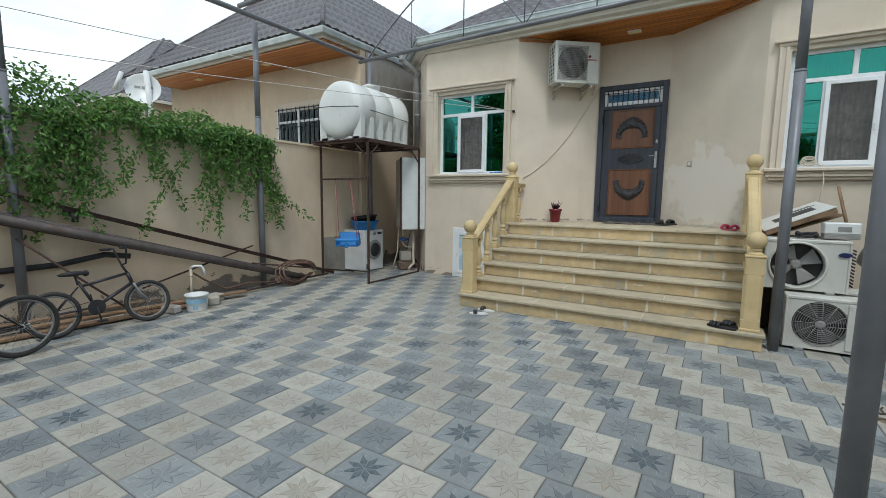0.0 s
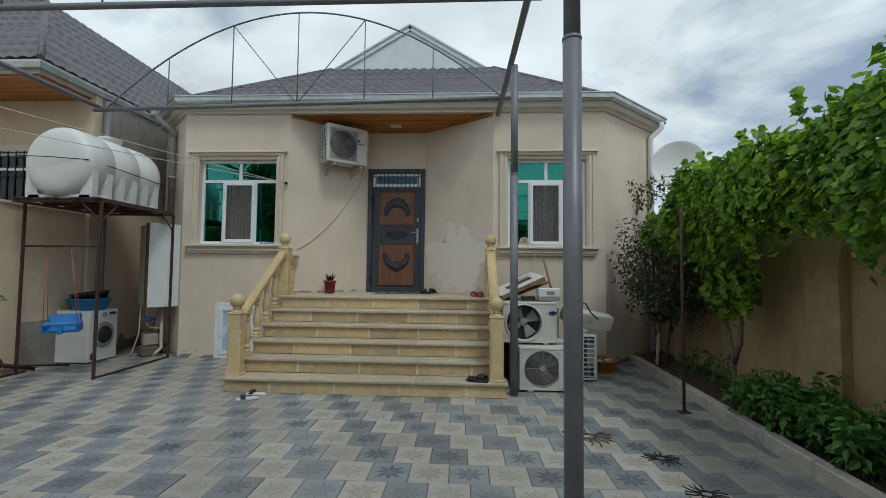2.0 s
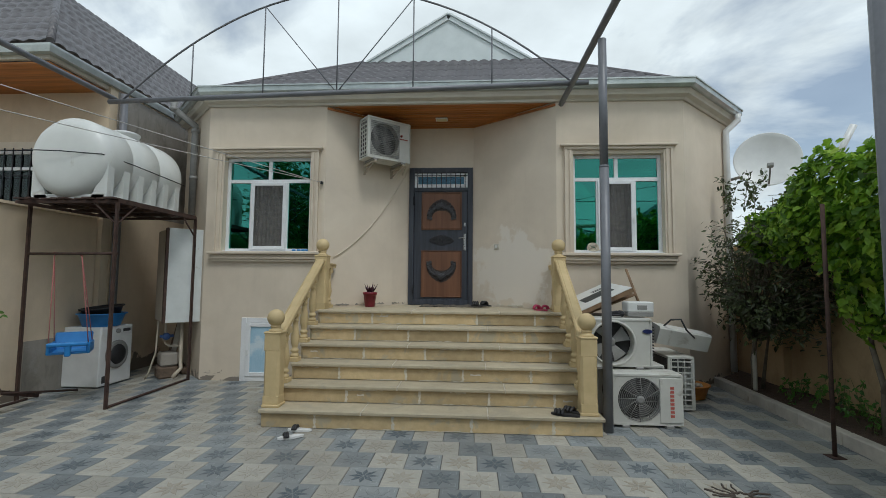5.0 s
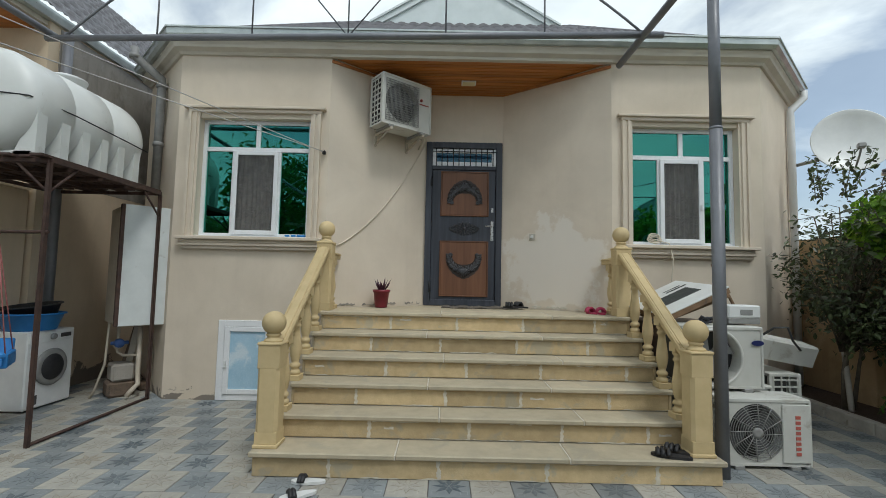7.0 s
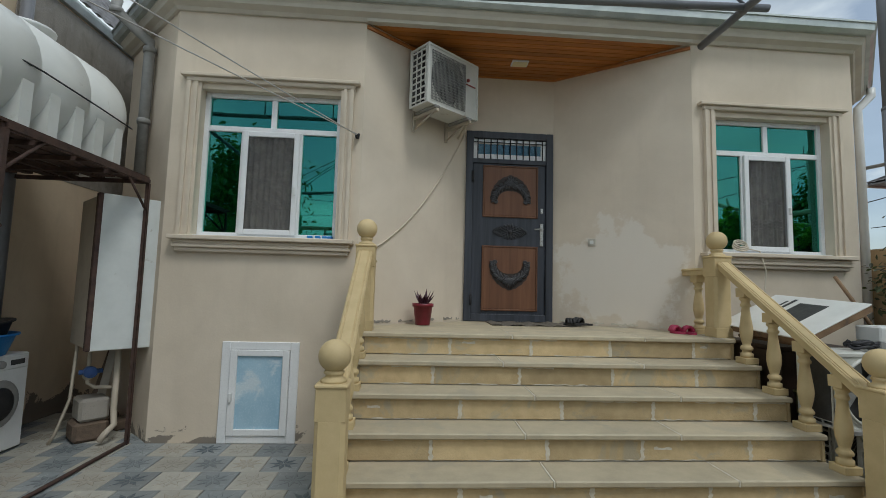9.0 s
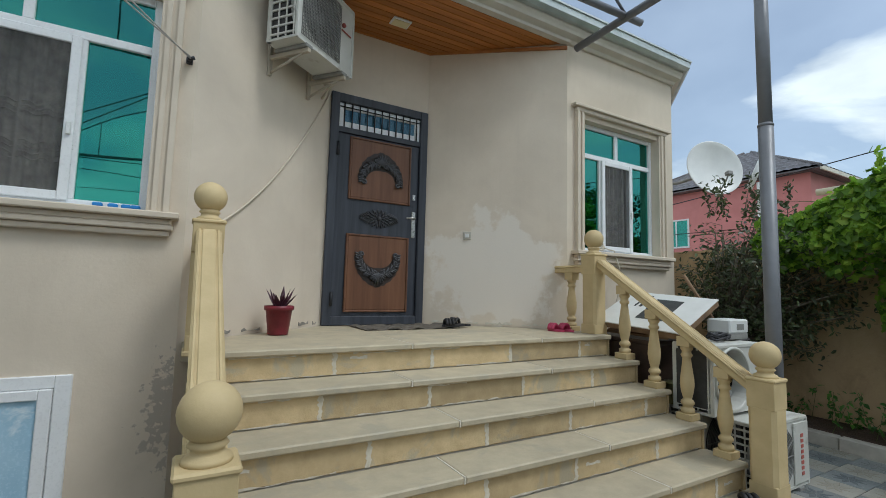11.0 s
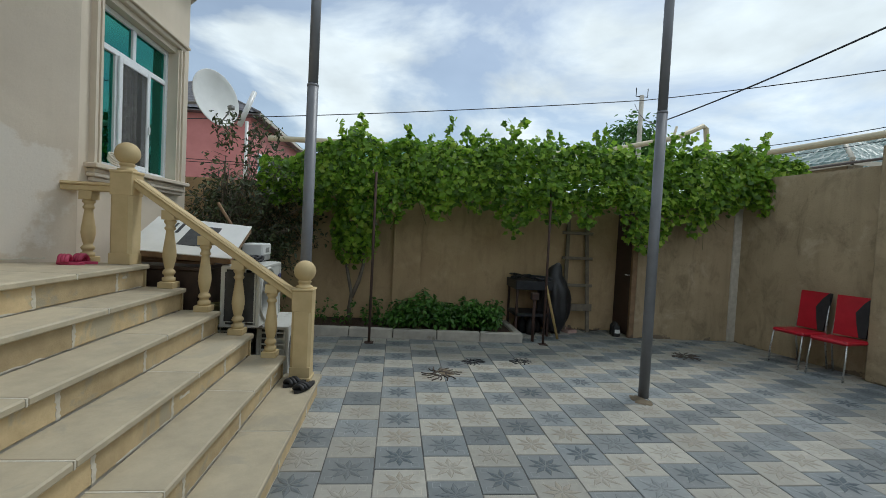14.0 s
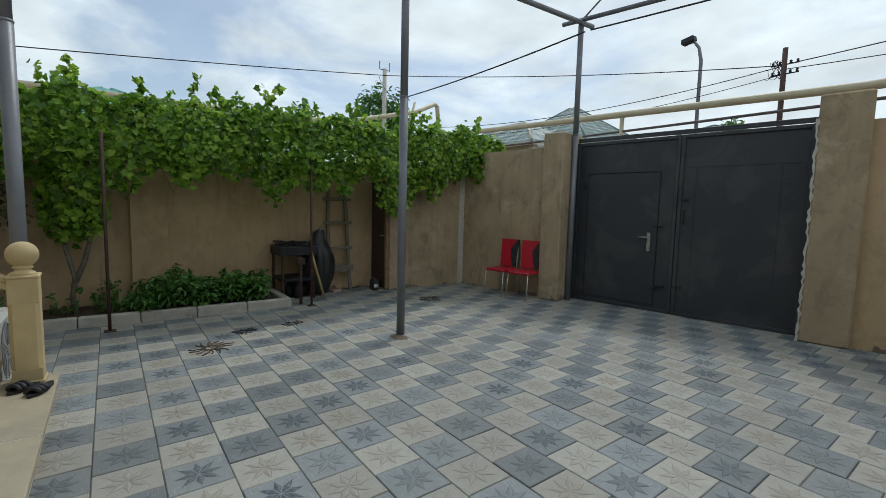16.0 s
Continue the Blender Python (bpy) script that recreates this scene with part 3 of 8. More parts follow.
# left boundary wall and neighbour behind it
LX = -6.72
bm = B()
box(bm, LX - 0.2, LX, -1.9, 7.82, 0, 2.46)
structure("wall_yard_left", bm, M_LEFTWALL, "tan rendered boundary wall with worn plaster at its foot", "wall")
bm = B()
box(bm, LX - 0.24, LX + 0.03, -1.9, 7.82, 2.462, 2.5)
structure("trim_coping", bm, M_LEFTWALL, "thin rendered coping on the boundary wall", "coping")
bm = B()
box(bm, LX + 0.002, LX + 0.012, 6.8, 7.82, 0.0, 0.72)
structure("trim_screed", bm, M_CONCRETE, "bare grey screed patch behind the washing machine", "wall patch")
bm = B()
box(bm, -14.0, LX + 0.06, 7.85, 8.1, 0, 4.6)
box(bm, LX - 0.2, LX + 0.06, 8.1, 17, 0, 4.6)
structure("wall_neighbour", bm, M_LEFTWALL, "tan rendered walls of the neighbouring house", "wall")
bm = B()
box(bm, LX + 0.062, LX + 0.075, 8.0, 17, 2.62, 4.55)
structure("wall_passage_upper", bm, M_CONCRETE, "bare grey screed on the upper passage wall", "wall")
bm = B()
box(bm, LX + 0.062, LX + 0.072, 8.0, 17, 0, 2.618)
structure("wall_passage", bm, M_LEFTWALL, "dim tan rendered wall along the passage", "wall")
bm = B()
box(bm, LX + 0.08, -6.2, 11.0, 11.2, 0, 3.2)
structure("wall_passage_end", bm, M_LEFTWALL, "tan rendered wall closing the side passage", "wall")

# right boundary wall with piers, screed wall beyond the jog
RX = 3.55
bm = B()
box(bm, RX, RX + 0.22, 1.62, 9.4, 0, 2.2)
structure("wall_yard_right", bm, M_YARDWALL, "tan rendered boundary wall behind the vine", "wall")
for nm, y0, y1 in (("trim_pier_1", 4.98, 5.42), ("trim_pier_2", 8.0, 8.4)):
    bm = B()
    box(bm, RX - 0.11, RX, y0, y1, 0, 2.2, bevel=0.006)
    structure(nm, bm, M_YARDWALL, "tan rendered pier on the boundary wall", "pier")
bm = B()
prism(bm, [(2.95, -0.12), (3.03, 1.52), (3.8, 1.52), (3.8, -0.3), (2.95, -0.3)], 0, 2.3)
structure("wall_yard_jog", bm, M_GATEWALL, "grey-brown screeded wall block beside the vine", "wall")
bm = B()
box(bm, 2.925, 2.99, -0.17, -0.03, 0, 2.4, bevel=0.01)
structure("trim_corner", bm, M_MORTAR, "broken pale plaster edge in the yard corner", "trim")

# gate wall, running slightly askew
GDIR = 189.4 - 360
GP = pose(2.94, -0.15, 0, 0, 0, GDIR)


def along_gate(u, d=0.0, z=0.0):
    """A point u metres along the gate wall from the yard corner, d metres out into the street."""
    return GP @ Vector((u, d, z))


bm = B()
box(bm, -0.9, 2.2, 0.0, 0.3, 0, 2.62, GP)
structure("wall_gate_right", bm, M_GATEWALL, "grey-brown screeded street wall beside the gate", "wall")
bm = B()
box(bm, 5.9, 10.4, 0.2, 0.42, 0, 2.66, GP)
structure("wall_gate_left", bm, M_YARDWALL, "tan rendered street wall", "wall")
for nm, u0, u1, d0, z in (("trim_gate_pier_1", 1.9, 2.28, -0.16, 2.84), ("trim_gate_pier_2", 5.47, 5.95, 0.08, 2.98)):
    bm = B()
    box(bm, u0, u1, d0, 0.5, 0, z, GP, bevel=0.02)
    structure(nm, bm, M_GATEWALL, "rough grey-brown screeded gate pier", "gate pier")



def ragged(bm, x0, x1, z0, z1, m, amp, thick=0.003, step=0.03):
    """A ragged-edged daub in the local x-z plane, thick towards local -y."""
    left, right = [], []
    n = max(3, int((z1 - z0) / step))
    for k in range(n + 1):
        z = z0 + (z1 - z0) * k / n
        left.append((x0 + random.uniform(-amp, amp), z))
        right.append((x1 + random.uniform(-amp, amp), z))
    for k in range(n):
        poly = [left[k], right[k], right[k + 1], left[k + 1]]
        lo = [bm.verts.new(m @ Vector((x, 0, z))) for x, z in poly]
        hi = [bm.verts.new(m @ Vector((x, -thick, z))) for x, z in poly]
        bm.faces.new(hi)
        for i in range(4):
            bm.faces.new((lo[i], lo[(i + 1) % 4], hi[(i + 1) % 4], hi[i]))


def flat_ragged(bm, x0, x1, z0, z1, m, amp, thick=0.003, step=0.04):
    """The same, running along local x with ragged upper and lower edges."""
    n = max(3, int((x1 - x0) / step))
    xs = [x0 + (x1 - x0) * k / n for k in range(n + 1)]
    lows = [z0 + random.uniform(0, amp) for _ in xs]
    tops = [z1 + random.uniform(-amp, amp) for _ in xs]
    for k in range(n):
        poly = [(xs[k], lows[k]), (xs[k + 1], lows[k + 1]), (xs[k + 1], max(tops[k + 1], lows[k + 1] + 0.001)), (xs[k], max(tops[k], lows[k] + 0.001))]
        lo = [bm.verts.new(m @ Vector((x, 0, z))) for x, z in poly]
        hi = [bm.verts.new(m @ Vector((x, -thick, z))) for x, z in poly]
        bm.faces.new(hi)
        for i in range(4):
            bm.faces.new((lo[i], lo[(i + 1) % 4], hi[(i + 1) % 4], hi[i]))


# broken plaster along the gate's reveals
random.seed(31)
bm = B()
ragged(bm, 5.458, 5.48, 0.0, 2.7, GP @ pose(0, 0.08, 0), 0.014, 0.006, 0.05)
structure("trim_gate_edge_1", bm, M_MORTAR, "broken pale plaster edge beside the gate", "trim")
bm = B()
ragged(bm, 0.25, 0.3, 0.0, 2.7, GP @ pose(2.28, 0, 0, 0, 0, 90), 0.016, 0.006, 0.05)
structure("trim_gate_edge_2", bm, M_MORTAR, "broken pale plaster edge beside the gate", "trim")

# stairs: mortar core, riser blocks and tread slabs
STEP_Y = [6.0, 6.3, 6.58, 6.86, 7.15, 7.45]
STEP_Z = [1.135 * (i + 1) / 6 for i in range(6)]
stairs = thing("stairs", "six sandstone steps with pale mortar joints", "stairs", kind="structure")
bm = B()
for i in range(6):
    x0, x1 = (-3.17, 0.36) if i == 0 else (-3.07, 0.26)
    back = STEP_Y[i + 1] + 0.05 if i < 5 else 8.3
    box(bm, x0 + 0.025, x1 - 0.025, STEP_Y[i] + 0.045, back, 0, STEP_Z[i] - 0.035)
part("mortar_core", bm, M_MORTAR, stairs, "pale mortar bed")
random.seed(5)
for i in range(6):
    x0, x1 = (-3.18, 0.37) if i == 0 else (-3.08, 0.27)
    zlo = 0.0 if i == 0 else STEP_Z[i - 1] + 0.002
    cuts = [x0]
    n = 4
    for k in range(1, n + 1):
        cuts.append(x0 + (x1 - x0) * (k - 0.3 + 0.25 * (i % 2) + random.uniform(-0.1, 0.1)) / (n + 0.4))
    cuts.append(x1)
    for a, b in zip(cuts, cuts[1:]):
        bm = B()
        box(bm, a + 0.006, b - 0.006, STEP_Y[i] + 0.035, STEP_Y[i] + 0.085, zlo + 0.003, STEP_Z[i] - 0.042, bevel=0.004)
        part("riser_block", bm, M_STONE, stairs)
    fy = pose(0, STEP_Y[i] + 0.036, 0)
    for c in cuts[1:-1]:
        bm = B()
        ragged(bm, c - 0.013, c + 0.013, zlo + 0.004, STEP_Z[i] - 0.044, fy, 0.008, 0.003, 0.012)
        part("joint_filler", bm, M_SMEAR, stairs, "white smeared joint")
    for a, b in zip(cuts, cuts[1:]):
        if random.random() < 0.75:
            u0 = random.uniform(a, a + 0.4 * (b - a))
            bm = B()
            flat_ragged(bm, u0, min(b, u0 + random.uniform(0.2, 0.9)), zlo + 0.001, zlo + 0.008, fy, 0.007, 0.002)
            part("joint_filler", bm, M_SMEAR, stairs)
        if random.random() < 0.4:
            u0 = random.uniform(a, a + 0.5 * (b - a))
            bm = B()
            flat_ragged(bm, u0, min(b - 0.02, u0 + random.uniform(0.12, 0.5)), STEP_Z[i] - 0.058, STEP_Z[i] - 0.045, fy, 0.008, 0.002)
            part("joint_filler", bm, M_SMEAR, stairs)
        if random.random() < 0.25:
            u0, zz = random.uniform(a + 0.05, b - 0.2), random.uniform(zlo + 0.04, STEP_Z[i] - 0.09)
            bm = B()
            flat_ragged(bm, u0, u0 + random.uniform(0.06, 0.14), zz, zz + 0.02, fy, 0.006, 0.0025, 0.018)
            part("joint_filler", bm, M_SMEAR, stairs)
    back = STEP_Y[i + 1] + 0.034 if i < 5 else None
    cuts = [x0 - 0.02] + [x0 + (x1 - x0) * (k + random.uniform(-0.12, 0.12) + 0.2 * (i % 2)) / 3 for k in (1, 2)] + [x1 + 0.02]
    for c in cuts[1:-1]:
        bm = B()
        box(bm, c - 0.0045, c + 0.0045, STEP_Y[i] + 0.001, back or 8.04, STEP_Z[i] - 0.038, STEP_Z[i] - 0.0012)
        part("joint_filler", bm, M_SMEAR, stairs)
    for a, b in zip(cuts, cuts[1:]):
        bm = B()
        if back:
            box(bm, a + 0.004, b - 0.004, STEP_Y[i], back, STEP_Z[i] - 0.04, STEP_Z[i], bevel=0.008)
        else:
            box(bm, a + 0.004, b - 0.004, STEP_Y[i], 8.04, STEP_Z[i] - 0.04, STEP_Z[i], bevel=0.008)
        part("tread_slab", bm, M_STONE_TREAD, stairs)
bm = B()
prism(bm, [(A2[0] + 0.03, 8.05), (A3[0] + 0.01, 8.98), (A4[0] - 0.01, 8.98), (A5[0] - 0.03, 8.05)], 1.0, 1.131)
part("porch_slab", bm, M_STONE_TREAD, stairs)
for s, xx in ((-1, -3.075), (1, 0.265)):
    bm = B()
    pts = [(6.04, 0.0)]
    for i in range(1, 6):
        pts += [(STEP_Y[i] + 0.02, STEP_Z[i - 1]), (STEP_Y[i] + 0.02, STEP_Z[i] - 0.04)]
    pts += [(8.04, STEP_Z[5] - 0.04), (8.04, 0.0)]
    pts[1] = (STEP_Y[1] + 0.02, 0.0)
    pts = pts[1:]
    lo = [bm.verts.new((xx - 0.01, y, z)) for y, z in pts]
    hi = [bm.verts.new((xx + 0.01, y, z)) for y, z in pts]
    bm.faces.new(lo)
    bm.faces.new(hi[::-1])
    for k in range(len(pts)):
        bm.faces.new((lo[k], lo[(k + 1) % len(pts)], hi[(k + 1) % len(pts)], hi[k]))
    part("string_wall", bm, M_STONE, stairs)

# planting bed with its cast kerb
bm = B()
prism(bm, [(2.55, 3.58), (2.79, 8.5), (RX, 9.2), (RX, 3.58)], -0.05, 0.09)
structure("garden_bed", bm, M_SOIL, "dark soil in the raised planting bed", "soil")
kerb = thing("kerb", "pale cast kerb stones edging the planting bed", "kerb", kind="structure")
KA, KB = Vector((2.49, 3.5, 0)), Vector((2.73, 8.5, 0))
nk = 8
for k in range(nk):
    a, b = KA.lerp(KB, k / nk), KA.lerp(KB, (k + 1) / nk)
    ang = math.degrees(math.atan2(b.y - a.y, b.x - a.x))
    bm = B()
    box(bm, 0.005, (b - a).length - 0.005, -0.11, 0.0, -0.03, 0.13, pose(a.x, a.y, 0, 0, 0, ang), bevel=0.012)
    part("kerb_stone", bm, M_KERB, kerb)
for k in range(2):
    bm = B()
    box(bm, KA.x + 0.12 + k * 0.48, KA.x + 0.115 + (k + 1) * 0.48 - 0.005, 3.49, 3.6, -0.03, 0.13, bevel=0.012)
    part("kerb_stone", bm, M_KERB, kerb)

# bed of the paving, a little under the tiles
bm = B()
box(bm, LX - 0.1, RX + 0.1, -2.0, 11.2, -0.05, -0.008)
structure("floor_bed", bm, M_BED, "dark sand joints between the yard pavers", "paving bed")


# ---- the house's openings and fixtures ----
M_DOOR_FRAME = planks("slate_door_paint", (0.056, 0.063, 0.082), (0.02, 0.024, 0.034), (16, 16, 0.9), 0.5)
M_DOOR_PANEL = planks("brown_door_panel", (0.19, 0.085, 0.042), (0.105, 0.042, 0.02), (14, 14, 0.8), 0.5)
M_ORNAMENT = surface("painted_casting", (0.085, 0.085, 0.092), (0.045, 0.045, 0.05), 30.0, 0.38, metal=0.3, bump=0.2)
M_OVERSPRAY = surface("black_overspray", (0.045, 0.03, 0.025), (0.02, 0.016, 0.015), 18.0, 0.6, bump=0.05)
M_CASTING = surface("dark_casting", (0.03, 0.032, 0.038), (0.018, 0.019, 0.023), 12.0, 0.5, metal=0.3, bump=0.2)
M_STEEL = surface("brushed_steel", (0.55, 0.55, 0.54), (0.42, 0.42, 0.41), 20.0, 0.3, metal=0.9, bump=0.03)
M_ACWHITE = surface("aged_white_enamel", (0.62, 0.62, 0.58), (0.52, 0.52, 0.48), 3.0, 0.45, bump=0.05, stain=(0.42, 0.4, 0.35), stain_scale=4.0, stain_at=0.6)
M_ACDARK = surface("dark_grille", (0.06, 0.06, 0.06), (0.03, 0.03, 0.03), 10.0, 0.6)
M_ACGREY = surface("grey_plastic", (0.3, 0.3, 0.29), (0.22, 0.22, 0.21), 10.0, 0.5)
M_WHITE = surface("white_plastic", (0.76, 0.77, 0.76), (0.66, 0.67, 0.66), 4.0, 0.35, bump=0.03)
M_BLACK = surface("black_rubber", (0.025, 0.025, 0.027), (0.014, 0.014, 0.016), 15.0, 0.6)
M_CREAMBOX = surface("cream_sheet_metal", (0.5, 0.44, 0.35), (0.4, 0.35, 0.28), 4.0, 0.55, bump=0.05)
M_LAMP = surface("lamp_cover", (0.75, 0.68, 0.42), (0.68, 0.6, 0.36), 5.0, 0.4, bump=0)
M_CABLE = surface("beige_cable", (0.6, 0.54, 0.43), (0.5, 0.44, 0.35), 9.0, 0.6, bump=0)
M_WIRE = surface("pale_line", (0.55, 0.53, 0.5), (0.4, 0.38, 0.36), 9.0, 0.6, bump=0)
M_DARKCABLE = surface("black_cable", (0.03, 0.03, 0.035), (0.02, 0.02, 0.024), 5.0, 0.6, bump=0)
M_RED = surface("red_plastic", (0.22, 0.015, 0.03), (0.14, 0.01, 0.02), 8.0, 0.4, bump=0.03)
M_PINK = surface("pink_rubber", (0.55, 0.06, 0.14), (0.42, 0.04, 0.1), 8.0, 0.5, bump=0.05)
M_MAT = surface("dirty_door_mat", (0.16, 0.14, 0.11), (0.08, 0.07, 0.06), 18.0, 0.95, bump=0.6)
M_BLUE = surface("blue_plastic", (0.03, 0.24, 0.6), (0.02, 0.17, 0.47), 6.0, 0.4, bump=0.03)


def screen_mat():
    m, n, l, b = mat_base("insect_mesh")
    b.inputs["Base Color"].default_value = (0.1, 0.1, 0.1, 1)
    tr = n.new("ShaderNodeBsdfTransparent")
    mx = n.new("ShaderNodeMixShader")
    mx.inputs[0].default_value = 0.3
    l.new(tr.outputs[0], mx.inputs[1])
    l.new(b.outputs[0], mx.inputs[2])
    l.new(mx.outputs[0], n["Material Output"].inputs["Surface"])
    return m


M_MESH = screen_mat()



def frame_bars(bm, x0, x1, z0, z1, y0, y1, w):
    box(bm, x0, x0 + w, y0, y1, z0, z1, bevel=0.005)
    box(bm, x1 - w, x1, y0, y1, z0, z1, bevel=0.005)
    box(bm, x0 + w - 0.001, x1 - w + 0.001, y0 + 0.002, y1 - 0.002, z0, z0 + w, bevel=0.005)
    box(bm, x0 + w - 0.001, x1 - w + 0.001, y0 + 0.002, y1 - 0.002, z1 - w, z1, bevel=0.005)


def house_window(name, x0, x1, z0, z1, y, label):
    win = thing(name, label, "window", kind="structure")
    w, h = x1 - x0, z1 - z0
    zt = z1 - 0.25 * h
    bm = B()
    frame_bars(bm, x0, x1, z0, z1, y, y + 0.06, 0.05)
    box(bm, x0 + 0.05, x1 - 0.05, y + 0.003, y + 0.057, zt - 0.028, zt + 0.028, bevel=0.004)
    xm = x0 + w * 0.5
    box(bm, xm - 0.028, xm + 0.028, y + 0.004, y + 0.056, zt + 0.027, z1 - 0.049, bevel=0.004)
    xa, xb = x0 + 0.29 * w, x0 + 0.7 * w
    for xx in (xa, xb):
        box(bm, xx - 0.025, xx + 0.025, y + 0.004, y + 0.056, z0 + 0.049, zt - 0.027, bevel=0.004)
    part("window_frame", bm, M_PVC, win, "white plastic window frame")
    bm = B()
    frame_bars(bm, xa + 0.0, xb - 0.0, z0 + 0.035, zt - 0.02, y - 0.022, y + 0.0, 0.055)
    sash = part("sash", bm, M_PVC, win, "white plastic sash")
    bm = B()
    box(bm, xb - 0.04, xb - 0.015, y - 0.04, y - 0.022, z0 + 0.45, z0 + 0.53, bevel=0.004)
    part("latch", bm, M_WHITE, sash)
    bm = B()
    box(bm, xa + 0.055, xb - 0.055, y - 0.008, y - 0.006, z0 + 0.09, zt - 0.075)
    part("insect_screen", bm, M_MESH, sash, "grey insect screen")
    for px0, px1, pz0, pz1 in ((x0 + 0.05, xa - 0.025, z0 + 0.05, zt - 0.028), (xa + 0.025, xb - 0.025, z0 + 0.05, zt - 0.028), (xb + 0.025, x1 - 0.05, z0 + 0.05, zt - 0.028), (x0 + 0.05, xm - 0.028, zt + 0.028, z1 - 0.05), (xm + 0.028, x1 - 0.05, zt + 0.028, z1 - 0.05)):
        if px0 == xa + 0.025:
            continue
        bm = B()
        box(bm, px0 - 0.003, px1 + 0.003, y + 0.028, y + 0.034, pz0 - 0.003, pz1 + 0.003)
        pane = part("pane", bm, M_GLASS, win, "teal mirrored glass")
        pane.visible_shadow = False
    # net curtain behind the middle and half of the right light
    bm = B()
    n = 44
    rows = []
    for j in range(2):
        zz = (z0 + 0.02, z1 - 0.05)[j]
        rows.append([bm.verts.new((xa - 0.03 + (xb + 0.06 - xa) * i / n, y + 0.14 + 0.018 * math.sin(i * 1.45) + 0.008 * math.sin(i * 0.53), zz)) for i in range(n + 1)])
    for i in range(n):
        f = bm.faces.new((rows[0][i], rows[0][i + 1], rows[1][i + 1], rows[1][i]))
        f.smooth = True
    for i in range(7):
        zz = z0 + 0.3 + i * 0.035 + (0.15 if i > 3 else 0)
        tube(bm, [(xa - 0.03 + (xb + 0.06 - xa) * k / 30, y + 0.125, zz + 0.012 * math.sin(k * 1.3)) for k in range(31)], 0.005, 4, False)
    bmesh.ops.recalc_face_normals(bm, faces=bm.faces)
    cur = finish("curtain", bm, M_CURTAIN)
    tagged(cur, "patterned beige net curtain hanging behind the window", "curtain", "net curtains in the windows")
    # moulded surround
    tr = thing("trim_" + name, "moulded cream render surround with a stepped sill", "window surround", kind="structure")
    f = 8.05
    for sx, a in ((-1, x0), (1, x1)):
        bm = B()
        for k, (wa, wb, pr) in enumerate(((0.0, 0.03, 0.025), (0.03, 0.06, 0.045), (0.06, 0.095, 0.03), (0.095, 0.13, 0.05))):
            aa, bb = (a + wa, a + wb) if sx > 0 else (a - wb, a - wa)
            box(bm, aa, bb, f - pr, f + 0.004, z0, z1 + 0.058)
        part("jamb_moulding", bm, M_TRIM, tr)
    bm = B()
    box(bm, x0 - 0.14, x1 + 0.14, f - 0.045, f + 0.004, z1 + 0.06, z1 + 0.105, bevel=0.006)
    box(bm, x0 - 0.19, x1 + 0.19, f - 0.075, f + 0.003, z1 + 0.105, z1 + 0.14, bevel=0.006)
    part("head_moulding", bm, M_TRIM, tr)
    bm = B()
    for a, b, pr, ex in ((-0.16, -0.12, 0.05, 0.14), (-0.12, -0.085, 0.075, 0.16), (-0.085, -0.045, 0.065, 0.15), (-0.045, -0.003, 0.11, 0.19)):
        box(bm, x0 - ex, x1 + ex, f - pr, f + 0.004, z0 + a, z0 + b, bevel=0.007)
    part("sill", bm, M_TRIM, tr)


house_window("window_1", *WIN_L, *WIN_Z, 8.135, "three-light white window with teal mirrored glass")
house_window("window_2", *WIN_R, *WIN_Z, 8.135, "three-light white window with teal mirrored glass and lace curtain")

# inner sills with a few odds and ends
for nm, (x0, x1) in (("baseboard_sill_1", WIN_L), ("baseboard_sill_2", WIN_R)):
    bm = B()
    box(bm, x0, x1, 8.06, 8.133, WIN_Z[0] - 0.003, WIN_Z[0] + 0.012)
    structure(nm, bm, M_PVC, "white plastic sill board", "sill")
bm = B()
for i in range(3):
    tube(bm, [(0.85 + 0.085 * math.cos(a) * (1 - 0.1 * i), 8.09 + 0.03 * math.sin(a), 2.01 + 0.02 * i + 0.05 * (1 + math.sin(a * 1.0)) * 0.8) for a in np.linspace(0, 2 * math.pi, 18)], 0.009, 6, False)
tube(bm, [(0.9, 8.08, 2.04), (0.98, 7.98, 2.0), (1.0, 7.93, 1.8), (0.97, 7.93, 1.5), (0.93, 7.93, 1.38), (0.86, 7.93, 1.36)], 0.007, 6)
tagged(finish("cable_coil", bm, M_CABLE), "coil of beige cable trailing from the window sill", "cable")
bm = B()
for k, (x, c) in enumerate(((-3.75, 0), (-3.67, 0), (-3.6, 0), (-3.55, 0))):
    box(bm, x, x + 0.055, 8.085, 8.125, 1.993, 2.02, bevel=0.008)
tagged(finish("clothes_pegs", bm, M_BLUE), "small blue pegs lying on the window sill", "pegs")

# front door
DW = run_pose(A3, A4) @ Matrix.Translation((0, 0, 1.135)) @ Matrix.Diagonal((0.974, 1, 0.966, 1)) @ Matrix.Translation((0, 0, -1.15))
door = thing("door_1", "slate and brown steel front door with cast ornaments", "door", DW, kind="structure")
bm = B()
frame_bars(bm, 0.012, 1.148, 1.152, 3.61, -0.035, 0.1, 0.09)
box(bm, 0.1, 1.06, -0.02, 0.09, 3.19, 3.25, bevel=0.004)
part("door_frame", bm, M_DOOR_FRAME, door)
bm = B()
frame_bars(bm, 0.103, 1.057, 3.252, 3.518, 0.0, 0.04, 0.065)
tl = part("transom_frame", bm, M_PVC, door, "white framed transom light")
bm = B()
box(bm, 0.168, 0.992, 0.012, 0.018, 3.317, 3.453)
part("pane", bm, M_GLASS_CLEAR, tl)
# backing board added behind the pane; its pale blue imitates reflected sky
bm = B()
